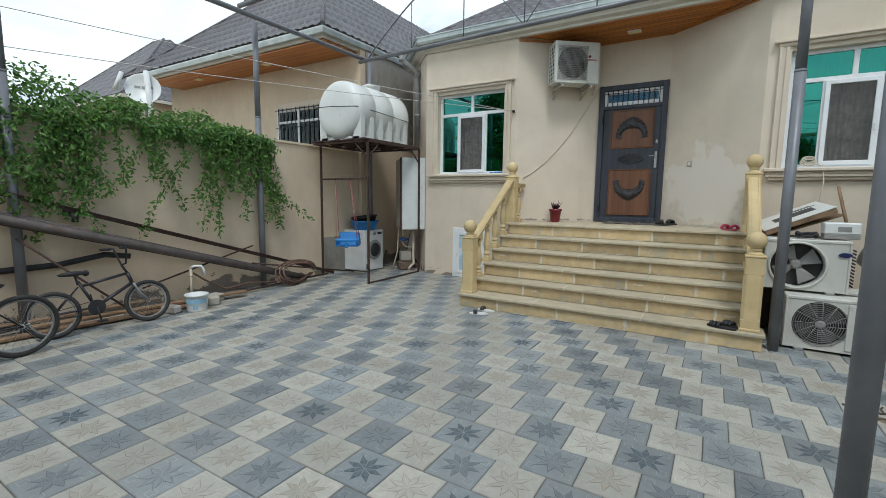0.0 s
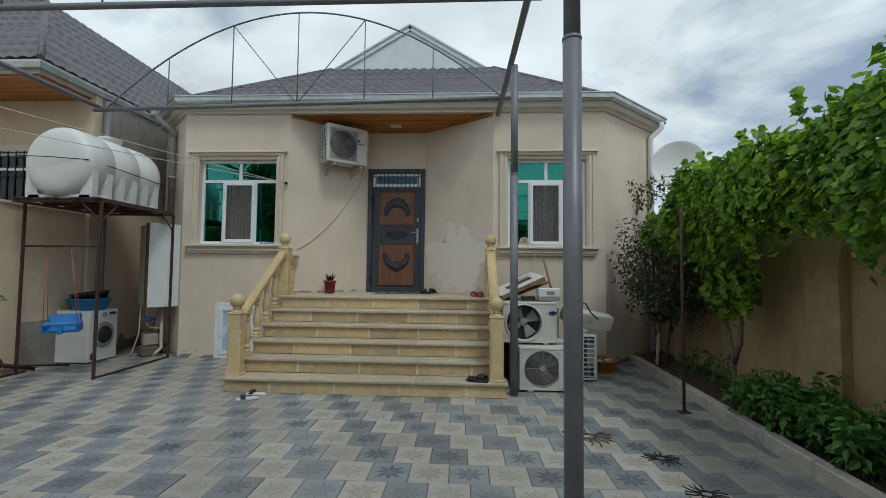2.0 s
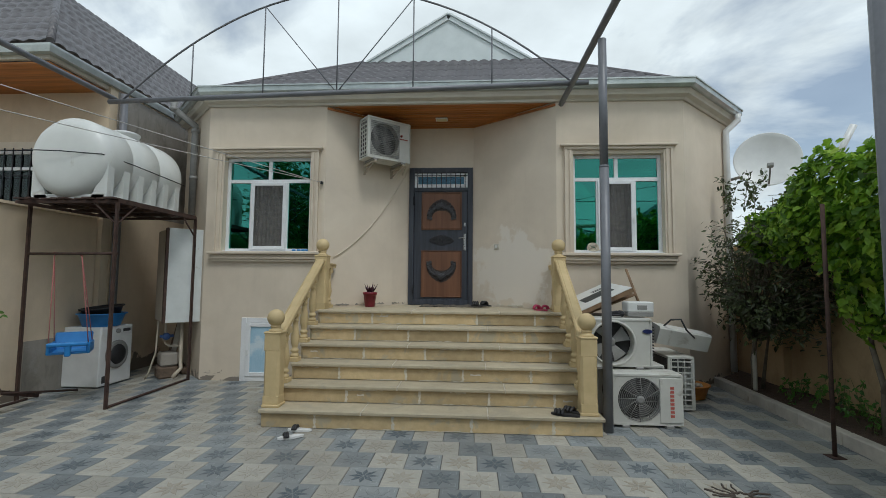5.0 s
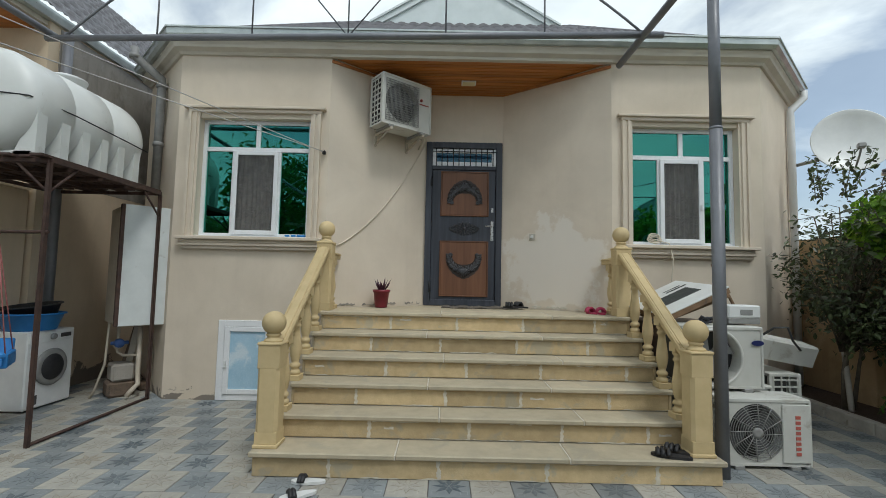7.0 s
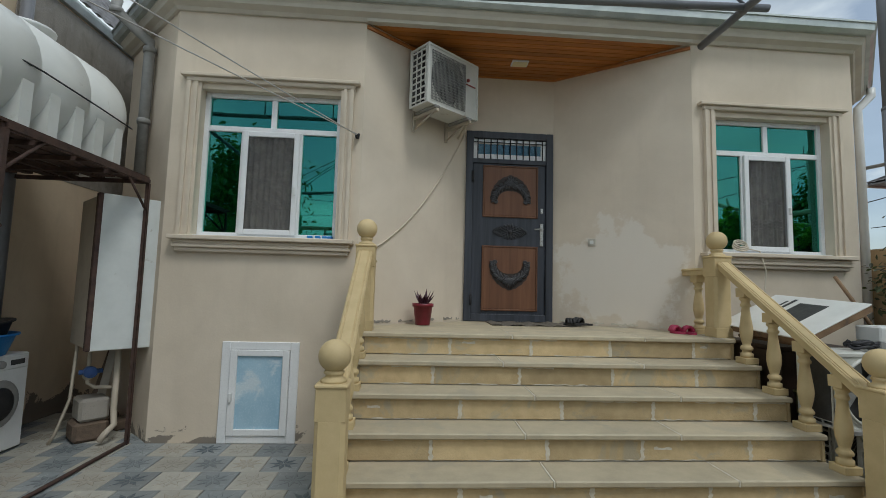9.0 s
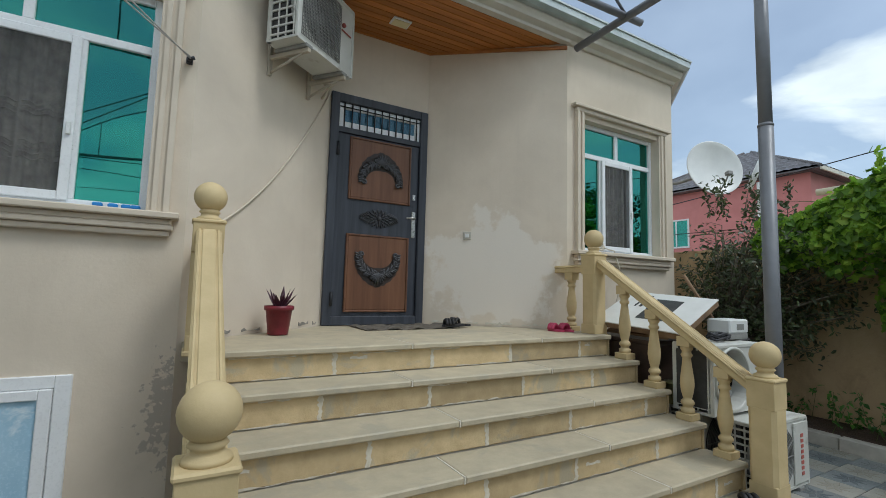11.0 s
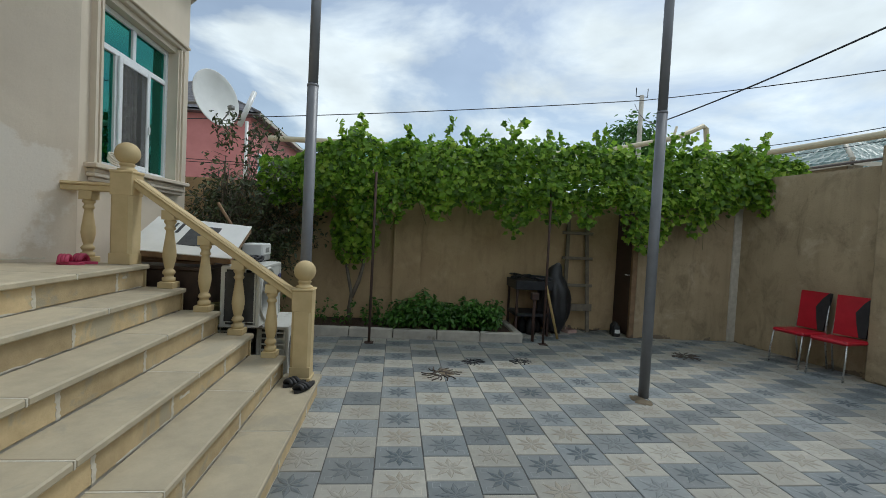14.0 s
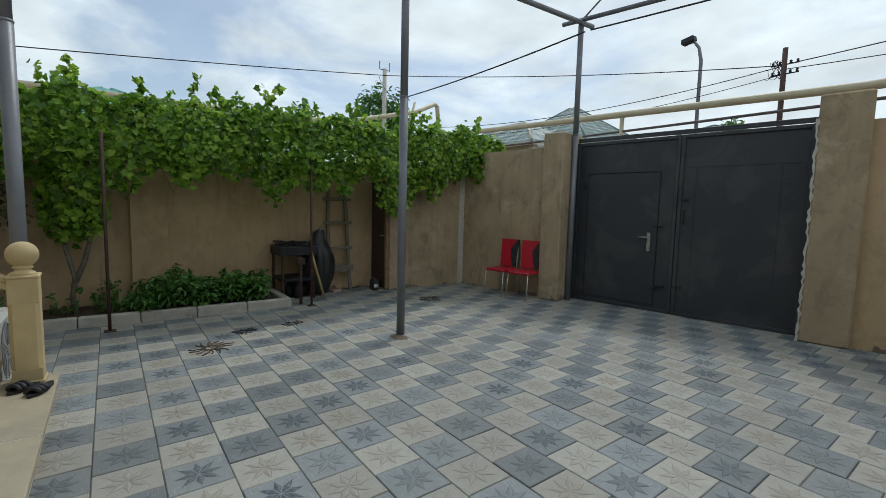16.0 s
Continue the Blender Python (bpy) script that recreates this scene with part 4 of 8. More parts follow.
box(bm, 0.168, 0.992, 0.024, 0.03, 3.317, 3.453)
part("sky_tint_board", bm, surface("sky_tint_blue", (0.5, 0.72, 0.78), (0.42, 0.63, 0.7), 5, 0.5, bump=0), tl, "pale blue backing board tinted like the reflected sky")
bm = B()
for k in range(11):
    x = 0.16 + k * 0.085
    tube(bm, [(x, -0.012, 3.25), (x, -0.012, 3.52)], 0.007, 6)
tube(bm, [(0.105, -0.012, 3.47), (1.055, -0.012, 3.47)], 0.006, 6)
part("security_bars", bm, M_CASTING, tl)
bm = B()
box(bm, 0.105, 1.055, 0.0, 0.06, 1.2, 3.188, bevel=0.004)
leaf = part("door_leaf", bm, M_DOOR_FRAME, door)
for z0, z1 in ((2.5, 3.15), (1.3, 2.1)):
    bm = B()
    frame_bars(bm, 0.235, 0.955, z0 - 0.015, z1 + 0.015, -0.022, 0.002, 0.022)
    part("panel_bead", bm, M_DOOR_PANEL, leaf)
    bm = B()
    box(bm, 0.256, 0.934, -0.014, 0.002, z0 + 0.006, z1 - 0.006, bevel=0.006)
    part("panel", bm, M_DOOR_PANEL, leaf, "brown pressed panel")


def leaf_blob(bm, x, z, a, ln, w, y=-0.03):
    """A raised pointed leaf of the casting, turned by a."""
    ball(bm, (0, 0, 0), 1.0, 8, Matrix.Translation((x + ln * 0.7 * math.cos(a), y, z + ln * 0.7 * math.sin(a))) @ pose(0, 0, 0, 0, -math.degrees(a), 0) @ Matrix.Diagonal((ln, 0.014, w, 1)))


def crest_arm(cx, cz, w, h, s, sx):
    return [(cx + sx * w * (0.03 + 0.47 * math.sin(t * math.pi * 0.5)), cz + s * h * (0.28 - 0.78 * t ** 1.9)) for t in np.linspace(0, 1, 15)]


def crest(bm, cx, cz, w, h, flip):
    """Cast foliage crest: two acanthus arms ending in scrolls, a shell and two volutes in the middle."""
    s = -1 if flip else 1
    for sx in (-1, 1):
        arm = crest_arm(cx, cz, w, h, s, sx)
        tube(bm, [(x, -0.026, z) for x, z in arm], 0.016, 6, True, 0.012)
        for k in range(1, 15):
            x, z = arm[k]
            a = math.atan2(arm[k][1] - arm[k - 1][1], arm[k][0] - arm[k - 1][0])
            for side in (-1, 1):
                leaf_blob(bm, x, z, a + side * (0.8 + 0.2 * (k % 3)), 0.042 - 0.001 * k, 0.012)
        ex, ez = arm[-1]
        tube(bm, [(ex - sx * 0.03 + sx * (0.03 - 0.004 * q) * math.cos(q), -0.034, ez - s * (0.03 - 0.004 * q) * math.sin(q)) for q in np.linspace(0, 5.4, 14)], 0.01, 6)
        tube(bm, [(cx + sx * (0.045 + (0.032 - 0.004 * q) * math.cos(q)), -0.036, cz + s * (h * 0.16 + (0.032 - 0.004 * q) * math.sin(q))) for q in np.linspace(0, 5.4, 14)], 0.009, 6)
    for k in range(-4, 5):
        leaf_blob(bm, cx, cz + s * h * 0.22, s * math.pi / 2 + k * 0.3, 0.078 - 0.004 * abs(k), 0.012, -0.038)


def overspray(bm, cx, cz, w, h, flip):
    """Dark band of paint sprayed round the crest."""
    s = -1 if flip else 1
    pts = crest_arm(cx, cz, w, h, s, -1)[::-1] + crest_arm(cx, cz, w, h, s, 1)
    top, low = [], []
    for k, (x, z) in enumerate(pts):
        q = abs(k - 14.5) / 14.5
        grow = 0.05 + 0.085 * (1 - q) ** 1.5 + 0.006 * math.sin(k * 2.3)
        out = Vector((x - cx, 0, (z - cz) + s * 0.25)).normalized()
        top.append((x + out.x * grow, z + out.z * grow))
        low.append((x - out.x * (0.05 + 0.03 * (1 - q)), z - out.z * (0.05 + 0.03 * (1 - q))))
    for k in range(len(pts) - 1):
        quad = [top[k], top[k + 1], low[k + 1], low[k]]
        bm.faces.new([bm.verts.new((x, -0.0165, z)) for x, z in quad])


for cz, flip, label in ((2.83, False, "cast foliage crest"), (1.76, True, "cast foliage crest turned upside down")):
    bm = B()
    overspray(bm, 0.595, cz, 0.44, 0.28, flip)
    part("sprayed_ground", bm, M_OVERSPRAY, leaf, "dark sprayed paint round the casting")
    bm = B()
    crest(bm, 0.595, cz, 0.44, 0.28, flip)
    part("ornament", bm, M_ORNAMENT, leaf, label)
bm = B()
ball(bm, (0.595, -0.008, 2.3), 0.03, 12)
for ringk, (n_, rr, ln) in enumerate(((8, 0.03, 0.026), (14, 0.06, 0.028), (18, 0.09, 0.026))):
    for k in range(n_):
        a = 2 * math.pi * (k + 0.5 * ringk) / n_
        leaf_blob(bm, 0.595 + rr * 1.25 * math.cos(a), 2.3 + rr * 0.75 * math.sin(a), a, ln, 0.009, -0.01)
for sx in (-1, 1):
    for k in range(5):
        for side in (-1, 1):
            leaf_blob(bm, 0.595 + sx * (0.11 + 0.022 * k), 2.3 + side * 0.008 * (4 - k), (0.0 if sx > 0 else math.pi) + side * sx * 0.7, 0.032 - 0.003 * k, 0.008, -0.01)
part("ornament", bm, M_ORNAMENT, leaf, "cast rosette")
bm = B()
box(bm, 0.985, 1.03, -0.016, 0.0, 2.12, 2.42, bevel=0.006)
tube(bm, [(1.008, -0.01, 2.34), (1.008, -0.055, 2.34), (0.99, -0.06, 2.34), (0.9, -0.055, 2.335)], 0.011, 8)
box(bm, 0.99, 1.025, -0.012, 0.0, 2.55, 2.62, bevel=0.005)
part("door_handle", bm, M_STEEL, leaf, "steel lever handle on a long plate")
for z in (1.42, 3.0):
    bm = B()
    tube(bm, [(0.098, -0.045, z - 0.07), (0.098, -0.045, z + 0.07)], 0.016, 8)
    part("hinge", bm, M_CASTING, leaf)

# hatch to the cellar
hatch = thing("hatch_door", "white plastic hatch door with a frosted blue pane", "hatch", Matrix.Translation((0.442, 0, -0.045)) @ Matrix.Diagonal((1.106, 1, 0.985, 1)), kind="structure")
bm = B()
frame_bars(bm, -4.45, -3.79, 0.05, 1.02, 8.03, 8.09, 0.075)
part("hatch_frame", bm, M_PVC, hatch)
bm = B()
frame_bars(bm, -4.373, -3.867, 0.127, 0.943, 8.015, 8.06, 0.06)
part("hatch_leaf", bm, M_PVC, hatch)
bm = B()
box(bm, -4.315, -3.925, 8.036, 8.046, 0.185, 0.885)
part("pane", bm, surface("frosted_panel", (0.42, 0.6, 0.72), (0.3, 0.48, 0.62), 2.5, 0.25, bump=0.02, stain=(0.6, 0.7, 0.76), stain_scale=3.0, stain_at=0.56), hatch, "frosted pale blue pane")
bm = B()
box(bm, -4.36, -4.335, 7.99, 8.015, 0.45, 0.53, bevel=0.004)
part("handle", bm, M_WHITE, hatch)

# power socket and porch lamp
so = thing("wall_switch", "small square bell switch on the porch wall", "switch", run_pose(A4, A5) @ pose(0.48, 0, 2.115))
bm = B()
box(bm, -0.045, 0.045, -0.014, 0, -0.045, 0.045, bevel=0.006)
part("plate", bm, surface("beige_plate", (0.5, 0.47, 0.4), (0.42, 0.39, 0.33), 8, 0.5, bump=0), so)
bm = B()
box(bm, -0.022, 0.022, -0.021, -0.013, -0.022, 0.022, bevel=0.004)
part("rocker", bm, M_WHITE, so)
lamp = thing("porch_light", "flat square cream lamp set in the porch soffit", "ceiling light")
bm = B()
box(bm, -1.565, -1.365, 8.55, 8.69, 4.236, 4.256, bevel=0.006)
part("frame", bm, M_PVC, lamp)
bm = B()
box(bm, -1.55, -1.38, 8.565, 8.675, 4.228, 4.238, bevel=0.004)
part("cover", bm, M_LAMP, lamp)


M_FANDARK = surface("dark_fan_plastic", (0.13, 0.135, 0.14), (0.09, 0.092, 0.095), 8.0, 0.5, bump=0.05)


def ac_unit(label, m, w=0.8, d=0.3, h=0.58, style="mesh", group="", bare_fan=False):
    """Outdoor air-conditioner: casing, fan opening with guard, slatted end, feet. Front faces local -y."""
    ac = thing("air_conditioner", label, "air conditioner", m, group)
    cx, cz, r = w * 0.4, h * 0.5, min(w * 0.33, h * 0.44)
    bm = B()
    # casing as shell with a round front opening
    seg = 32
    ring = [bm.verts.new((cx + r * math.cos(2 * math.pi * k / seg), 0, cz + r * math.sin(2 * math.pi * k / seg))) for k in range(seg)]
    inner = [bm.verts.new((v.co.x, 0.12, v.co.z)) for v in ring]
    edge = []
    for k in range(seg):
        a = 2 * math.pi * k / seg
        c, s = math.cos(a), math.sin(a)
        tx = ((w - cx) if c > 0 else cx) / max(abs(c), 1e-6)
        tz = ((h - cz) if s > 0 else cz) / max(abs(s), 1e-6)
        t = min(tx, tz)
        edge.append(bm.verts.new((cx + t * c, 0, cz + t * s)))
    for k in range(seg):
        bm.faces.new((edge[k], edge[(k + 1) % seg], ring[(k + 1) % seg], ring[k]))
        bm.faces.new((ring[k], ring[(k + 1) % seg], inner[(k + 1) % seg], inner[k]))
    box(bm, 0.0, w, -0.008, d, h - 0.02, h + 0.012, bevel=0.006)
    box(bm, 0.0, w, -0.004, d, 0.0, 0.02)
    box(bm, w - 0.015, w, 0.004, d, 0.02, h - 0.02)
    box(bm, w - 0.02, w + 0.001, -0.012, 0.02, 0.0, h, bevel=0.005)
    box(bm, -0.001, 0.02, -0.012, 0.02, 0.0, h, bevel=0.005)
    box(bm, -0.001, 0.03, d - 0.03, d, 0.0, h)
    part("casing", bm, M_ACWHITE, ac)
    bm = B()
    box(bm, 0.012, w - 0.016, 0.13, d - 0.01, 0.021, h - 0.021)
    part("coil", bm, M_ACDARK, ac, "dark finned coil")
    bm = B()
    for k in range(4):
        a = 2 * math.pi * k / 4 + 0.5
        v = [bm.verts.new(p) for p in ((cx + 0.04 * math.cos(a - 0.5), 0.07, cz + 0.04 * math.sin(a - 0.5)), (cx + r * 0.92 * math.cos(a - 0.35), 0.055, cz + r * 0.92 * math.sin(a - 0.35)), (cx + r * 0.95 * math.cos(a + 0.45), 0.095, cz + r * 0.95 * math.sin(a + 0.45)), (cx + 0.05 * math.cos(a + 0.6), 0.1, cz + 0.05 * math.sin(a + 0.6)))]
        bm.faces.new(v)
    lathe(bm, [(0.06, -0.05), (0.055, 0.0), (0.03, 0.02)], 12, Matrix.Translation((cx, 0.08, cz)) @ pose(0, 0, 0, 90))
    part("fan", bm, M_ACGREY if bare_fan else M_FANDARK, ac, "pale fan blades" if bare_fan else "dark grey fan blades")
    bm = B()
    if style == "mesh":
        for k in range(27):
            x = cx - r + 2 * r * k / 26
            tube(bm, [(x, -0.006, 0.05), (x, -0.006, h - 0.06)], 0.0035, 4)
        for k in range(19):
            z = 0.05 + (h - 0.11) * k / 18
            tube(bm, [(cx - r, -0.008, z), (cx + r, -0.008, z)], 0.0035, 4)
    elif not bare_fan:
        for k in range(1, 12):
            rr = r * k / 11.5
            tube(bm, [(cx + rr * math.cos(a), -0.006, cz + rr * math.sin(a)) for a in np.linspace(0, 2 * math.pi, 33)], 0.0032, 4, False)
        for k in range(12):
            a = 2 * math.pi * k / 12
            tube(bm, [(cx + 0.03 * math.cos(a), -0.009, cz + 0.03 * math.sin(a)), (cx + r * math.cos(a + 0.5), -0.006, cz + r * math.sin(a + 0.5))], 0.004, 4)
        lathe(bm, [(0.045, 0), (0.045, 0.012), (0.02, 0.016)], 14, Matrix.Translation((cx, -0.002, cz)) @ pose(0, 0, 0, 90))
    else:
        tube(bm, [(cx + (r + 0.012) * math.cos(a), -0.006, cz + (r + 0.012) * math.sin(a)) for a in np.linspace(0, 2 * math.pi, 33)], 0.013, 6, False)
    tagged(part("guard", bm, M_ACGREY if not bare_fan else M_ACWHITE, ac, "fan guard"), kind="stuff")
    bm = B()
    nsl = 9
    for k in range(nsl):
        z = 0.05 + (h - 0.1) * k / (nsl - 1)
        box(bm, -0.004, 0.008, 0.02, d - 0.03, z - 0.007, z + 0.007)
    for k in range(4):
        y = 0.03 + (d - 0.07) * k / 3
        box(bm, -0.005, 0.006, y - 0.005, y + 0.005, 0.02, h - 0.02)
    part("side_grille", bm, M_ACWHITE, ac, "white slatted end grille")
    for k in range(2):
        bm = B()
        box(bm, 0.1 + k * (w - 0.28), 0.18 + k * (w - 0.28), -0.02, d + 0.01, -0.03, 0.0, bevel=0.004)
        part("foot", bm, M_ACGREY, ac)
    return ac


# porch unit on its brackets
ua = Vector((A3[0] - A2[0], A3[1] - A2[1])).normalized()
na = Vector((ua.y, -ua.x))
P_AC = Vector(A2) + ua * 0.51 + na * 0.4
acm = Matrix.Translation((P_AC.x, P_AC.y, 3.47)) @ pose(0, 0, 0, 0, 0, math.degrees(math.atan2(ua.y, ua.x)))
ac1 = ac_unit("white outdoor air conditioner on wall brackets beside the door", acm, 0.77, 0.3, 0.65)
bm = B()
ball(bm, (0.6, -0.012, 0.43), 0.022, 8, None, 1.0)
box(bm, 0.57, 0.72, -0.012, -0.009, 0.37, 0.385)
part("badge", bm, surface("dull_red_badge", (0.3, 0.06, 0.05), (0.25, 0.05, 0.04), 9, 0.5, bump=0), ac1, "small dull red badge")
for k in range(2):
    bm = B()
    x = 0.14 + 0.5 * k
    box(bm, x - 0.018, x + 0.018, -0.02, 0.398, -0.065, -0.03, bevel=0.004)
    box(bm, x - 0.018, x + 0.018, 0.37, 0.4, -0.2, 0.1, bevel=0.004)
    tube(bm, [(x, 0.05, -0.06), (x, 0.385, -0.18)], 0.013, 6)
    part("bracket", bm, M_CREAMBOX, ac1, "cream steel bracket")
bm = B()
tube(bm, [(0.79, 0.2, 0.15), (0.86, 0.25, 0.16), (0.9, 0.36, 0.12), (0.9, 0.4, 0.05)], 0.025, 8)
tube(bm, [(0.8, 0.2, 0.1), (0.87, 0.3, 0.02), (0.86, 0.4, -0.1)], 0.014, 6)
part("pipe_bundle", bm, M_CABLE, ac1, "wrapped pipe bundle")


def on_porch_left(u, z, off=0.012):
    p = Vector(A2) + ua * u + na * off
    return (p.x, p.y, z)


bm = B()
tube(bm, [on_porch_left(0.15 + 1.34 * t, 1.9 + 1.58 * (0.46 * t + 0.54 * t ** 2)) for t in np.linspace(0, 1, 22)], 0.009, 6)
tagged(finish("wall_cable", bm, M_TRIM), "beige cable sagging across the porch wall", "cable")

# plant pot, mat, shoes
pot = thing("potted_plant", "small purple-leaved plant in a dark red pot", "plant pot", pose(-2.55, 8.3, 1.135))
bm = B()
lathe(bm, [(0.075, 0.0), (0.078, 0.01), (0.1, 0.19), (0.112, 0.19), (0.114, 0.225), (0.1, 0.225), (0.095, 0.2), (0.01, 0.195)], 20)
part("pot", bm, M_RED, pot, "dark red plastic pot")
bm = B()
random.seed(3)
for k in range(11):
    a, tilt, ln = k * 2.4, random.uniform(0.15, 0.75), random.uniform(0.13, 0.2)
    d = Vector((math.cos(a) * math.sin(tilt), math.sin(a) * math.sin(tilt), math.cos(tilt)))
    s = d.cross(Vector((0, 0, 1))).normalized()
    b0 = Vector((0.03 * math.cos(a), 0.03 * math.sin(a), 0.2))
    up = s.cross(d) * 0.012
    c = [b0 - s * 0.008, b0 + d * ln * 0.5 - s * 0.022, b0 + d * ln, b0 + d * ln * 0.5 + s * 0.022, b0 + s * 0.008, b0 + d * ln * 0.5 + up]
    v = [bm.verts.new(p) for p in c]
    for tri in ((0, 1, 5), (1, 2, 5), (2, 3, 5), (3, 4, 5), (4, 0, 5)):
        bm.faces.new([v[i] for i in tri])
part("leaves", bm, surface("purple_leaf", (0.09, 0.03, 0.05), (0.05, 0.02, 0.03), 9, 0.5, bump=0), pot, "dark purple pointed leaves")
bm = B()
random.seed(8)
nx, ny = 30, 12
g = [[bm.verts.new((-1.78 + 1.0 * i / nx + random.uniform(-0.008, 0.008), 8.42 + 0.48 * j / ny + random.uniform(-0.008, 0.008), 1.137 + random.uniform(0, 0.012) + 0.008 * math.sin(i * 0.9))) for i in range(nx + 1)] for j in range(ny + 1)]
for j in range(ny):
    for i in range(nx):
        bm.faces.new((g[j][i], g[j][i + 1], g[j + 1][i + 1], g[j + 1][i]))
mt = tagged(finish("door_mat", bm, M_MAT), "dirty crumpled grey mat before the front door", "door mat")
sol = mt.modifiers.new("thick", "SOLIDIFY")
sol.thickness = 0.006


def slipper(bm, m, ln=0.25, w=0.09, h=0.02):
    outline = []
    for k in range(20):
        a = 2 * math.pi * k / 20
        x = math.cos(a) * ln / 2
        outline.append((x, math.sin(a) * w / 2 * (1.0 if x > 0 else 0.82)))
    prism(bm, outline, 0.0, h, m)


def pair(name, label, m, sole, strap, ln=0.26, toe=True, gap=0.12, splay=9, high=0.05):
    pr = thing(name, label, "shoes", m)
    for sy in (-1, 1):
        mm = pose(0.03 * sy, sy * gap / 2, 0, 0, 0, sy * splay)
        bm = B()
        slipper(bm, mm, ln)
        sl = part("sole", bm, sole, pr)
        bm = B()
        for xx, rr in ((0.02, 0.05), (0.055, 0.046), (0.085, 0.04)) if toe else ((0.035, 0.044), (0.06, 0.042)):
            tube(bm, [mm @ Vector((xx * ln / 0.26, rr * math.cos(a), 0.018 + high * math.sin(a))) for a in np.linspace(0, math.pi, 9)], 0.017, 6)
        part("strap", bm, strap, sl)


pair("sandals", "black sandals standing on the lowest step", pose(0.06, 6.12, STEP_Z[0] + 0.001, 0, 0, 152), M_BLACK, M_BLACK, 0.29, True, 0.13, 8, 0.032)
pair("slippers", "white and black slippers on the paving by the step", pose(-2.72, 5.84, 0.004, 0, 0, 195), M_WHITE, M_BLACK, 0.25, False, 0.2, 14, 0.028)
pair("slippers", "black shoes lying on the door mat", pose(-0.78, 8.5, 1.15, 0, 0, 150), M_BLACK, M_BLACK, 0.26, True, 0.13, 24)
pair("slippers", "small pink slippers beside the porch railing", pose(0.05, 7.86, 1.136, 0, 0, 100), M_PINK, M_PINK, 0.18, True, 0.09)

# balustrades
BAL_PROFILE = [(0.05, 0.0), (0.05, 0.045), (0.036, 0.05), (0.036, 0.07), (0.046, 0.08), (0.05, 0.095), (0.042, 0.115), (0.03, 0.125), (0.036, 0.15), (0.046, 0.2), (0.052, 0.25), (0.05, 0.3), (0.042, 0.37), (0.034, 0.44), (0.03, 0.49), (0.04, 0.5), (0.043, 0.515), (0.034, 0.53), (0.034, 0.55), (0.045, 0.565), (0.047, 0.58), (0.035, 0.6)]


def baluster(parent, x, y, z, h):
    bm = B()
    k = h / 0.66
    box(bm, -0.062, 0.062, -0.062, 0.062, 0, 0.055 * k, bevel=0.004)
    lathe(bm, [(r, 0.05 * k + zz * k * 0.93) for r, zz in BAL_PROFILE], 16)
    box(bm, -0.05, 0.05, -0.05, 0.05, 0.6 * k, h + 0.02)
    bmesh.ops.transform(bm, matrix=Matrix.Translation((x, y, z)), verts=bm.verts)
    part("baluster", bm, M_BALUSTER, parent, "turned sandstone baluster")


def newel(parent, x, y, z):
    w, c = 0.085, 0.024
    sh = [(-w + c, -w), (w - c, -w), (w, -w + c), (w, w - c), (w - c, w), (-w + c, w), (-w, w - c), (-w, -w + c)]
    at = Matrix.Translation((x, y, z))
    bm = B()
    prism(bm, sh, 0.118, 0.6)
    bmesh.ops.transform(bm, matrix=at, verts=bm.verts)
    nw = part("newel_post", bm, M_BALUSTER, parent, "chamfered sandstone newel post")
    bm = B()
    box(bm, -0.095, 0.095, -0.095, 0.095, 0, 0.03, bevel=0.006)
    box(bm, -w, w, -w, w, 0.028, 0.12, bevel=0.004)
    bmesh.ops.transform(bm, matrix=at, verts=bm.verts)
    part("plinth", bm, M_BALUSTER, nw)
    bm = B()
    box(bm, -w, w, -w, w, 0.598, 0.78, bevel=0.004)
    box(bm, -w - 0.008, w + 0.008, -w - 0.008, w + 0.008, 0.775, 0.8, bevel=0.008)
    bmesh.ops.transform(bm, matrix=at, verts=bm.verts)
    part("cap", bm, M_BALUSTER, nw)
    bm = B()
    lathe(bm, [(0.075, 0.798), (0.07, 0.815), (0.05, 0.825), (0.048, 0.84), (0.06, 0.85), (0.05, 0.865), (0.04, 0.87)], 20)
    bmesh.ops.transform(bm, matrix=at, verts=bm.verts)
    part("neck", bm, M_BALUSTER, nw)
    bm = B()
    ball(bm, (x, y, z + 0.945), 0.093, 24)
    part("ball_finial", bm, M_BALUSTER, nw, "round stone finial")


def rail_bar(parent, a, b):
    a, b = Vector(a), Vector(b)
    d = b - a
    ln = d.length
    m = Matrix.Translation(a) @ d.to_track_quat("X", "Z").to_matrix().to_4x4()
    bm = B()
    box(bm, 0, ln, -0.055, 0.055, -0.035, 0.012, m, bevel=0.006)
    box(bm, 0, ln, -0.066, 0.066, 0.01, 0.03, m, bevel=0.007)
    for yy, hw in ((-0.05, 0.007), (0.0, 0.034), (0.05, 0.007)):
        box(bm, 0, ln, yy - hw, yy + hw, 0.028, 0.037, m, bevel=0.003)
    part("handrail", bm, M_BALUSTER, parent, "grooved sandstone handrail")


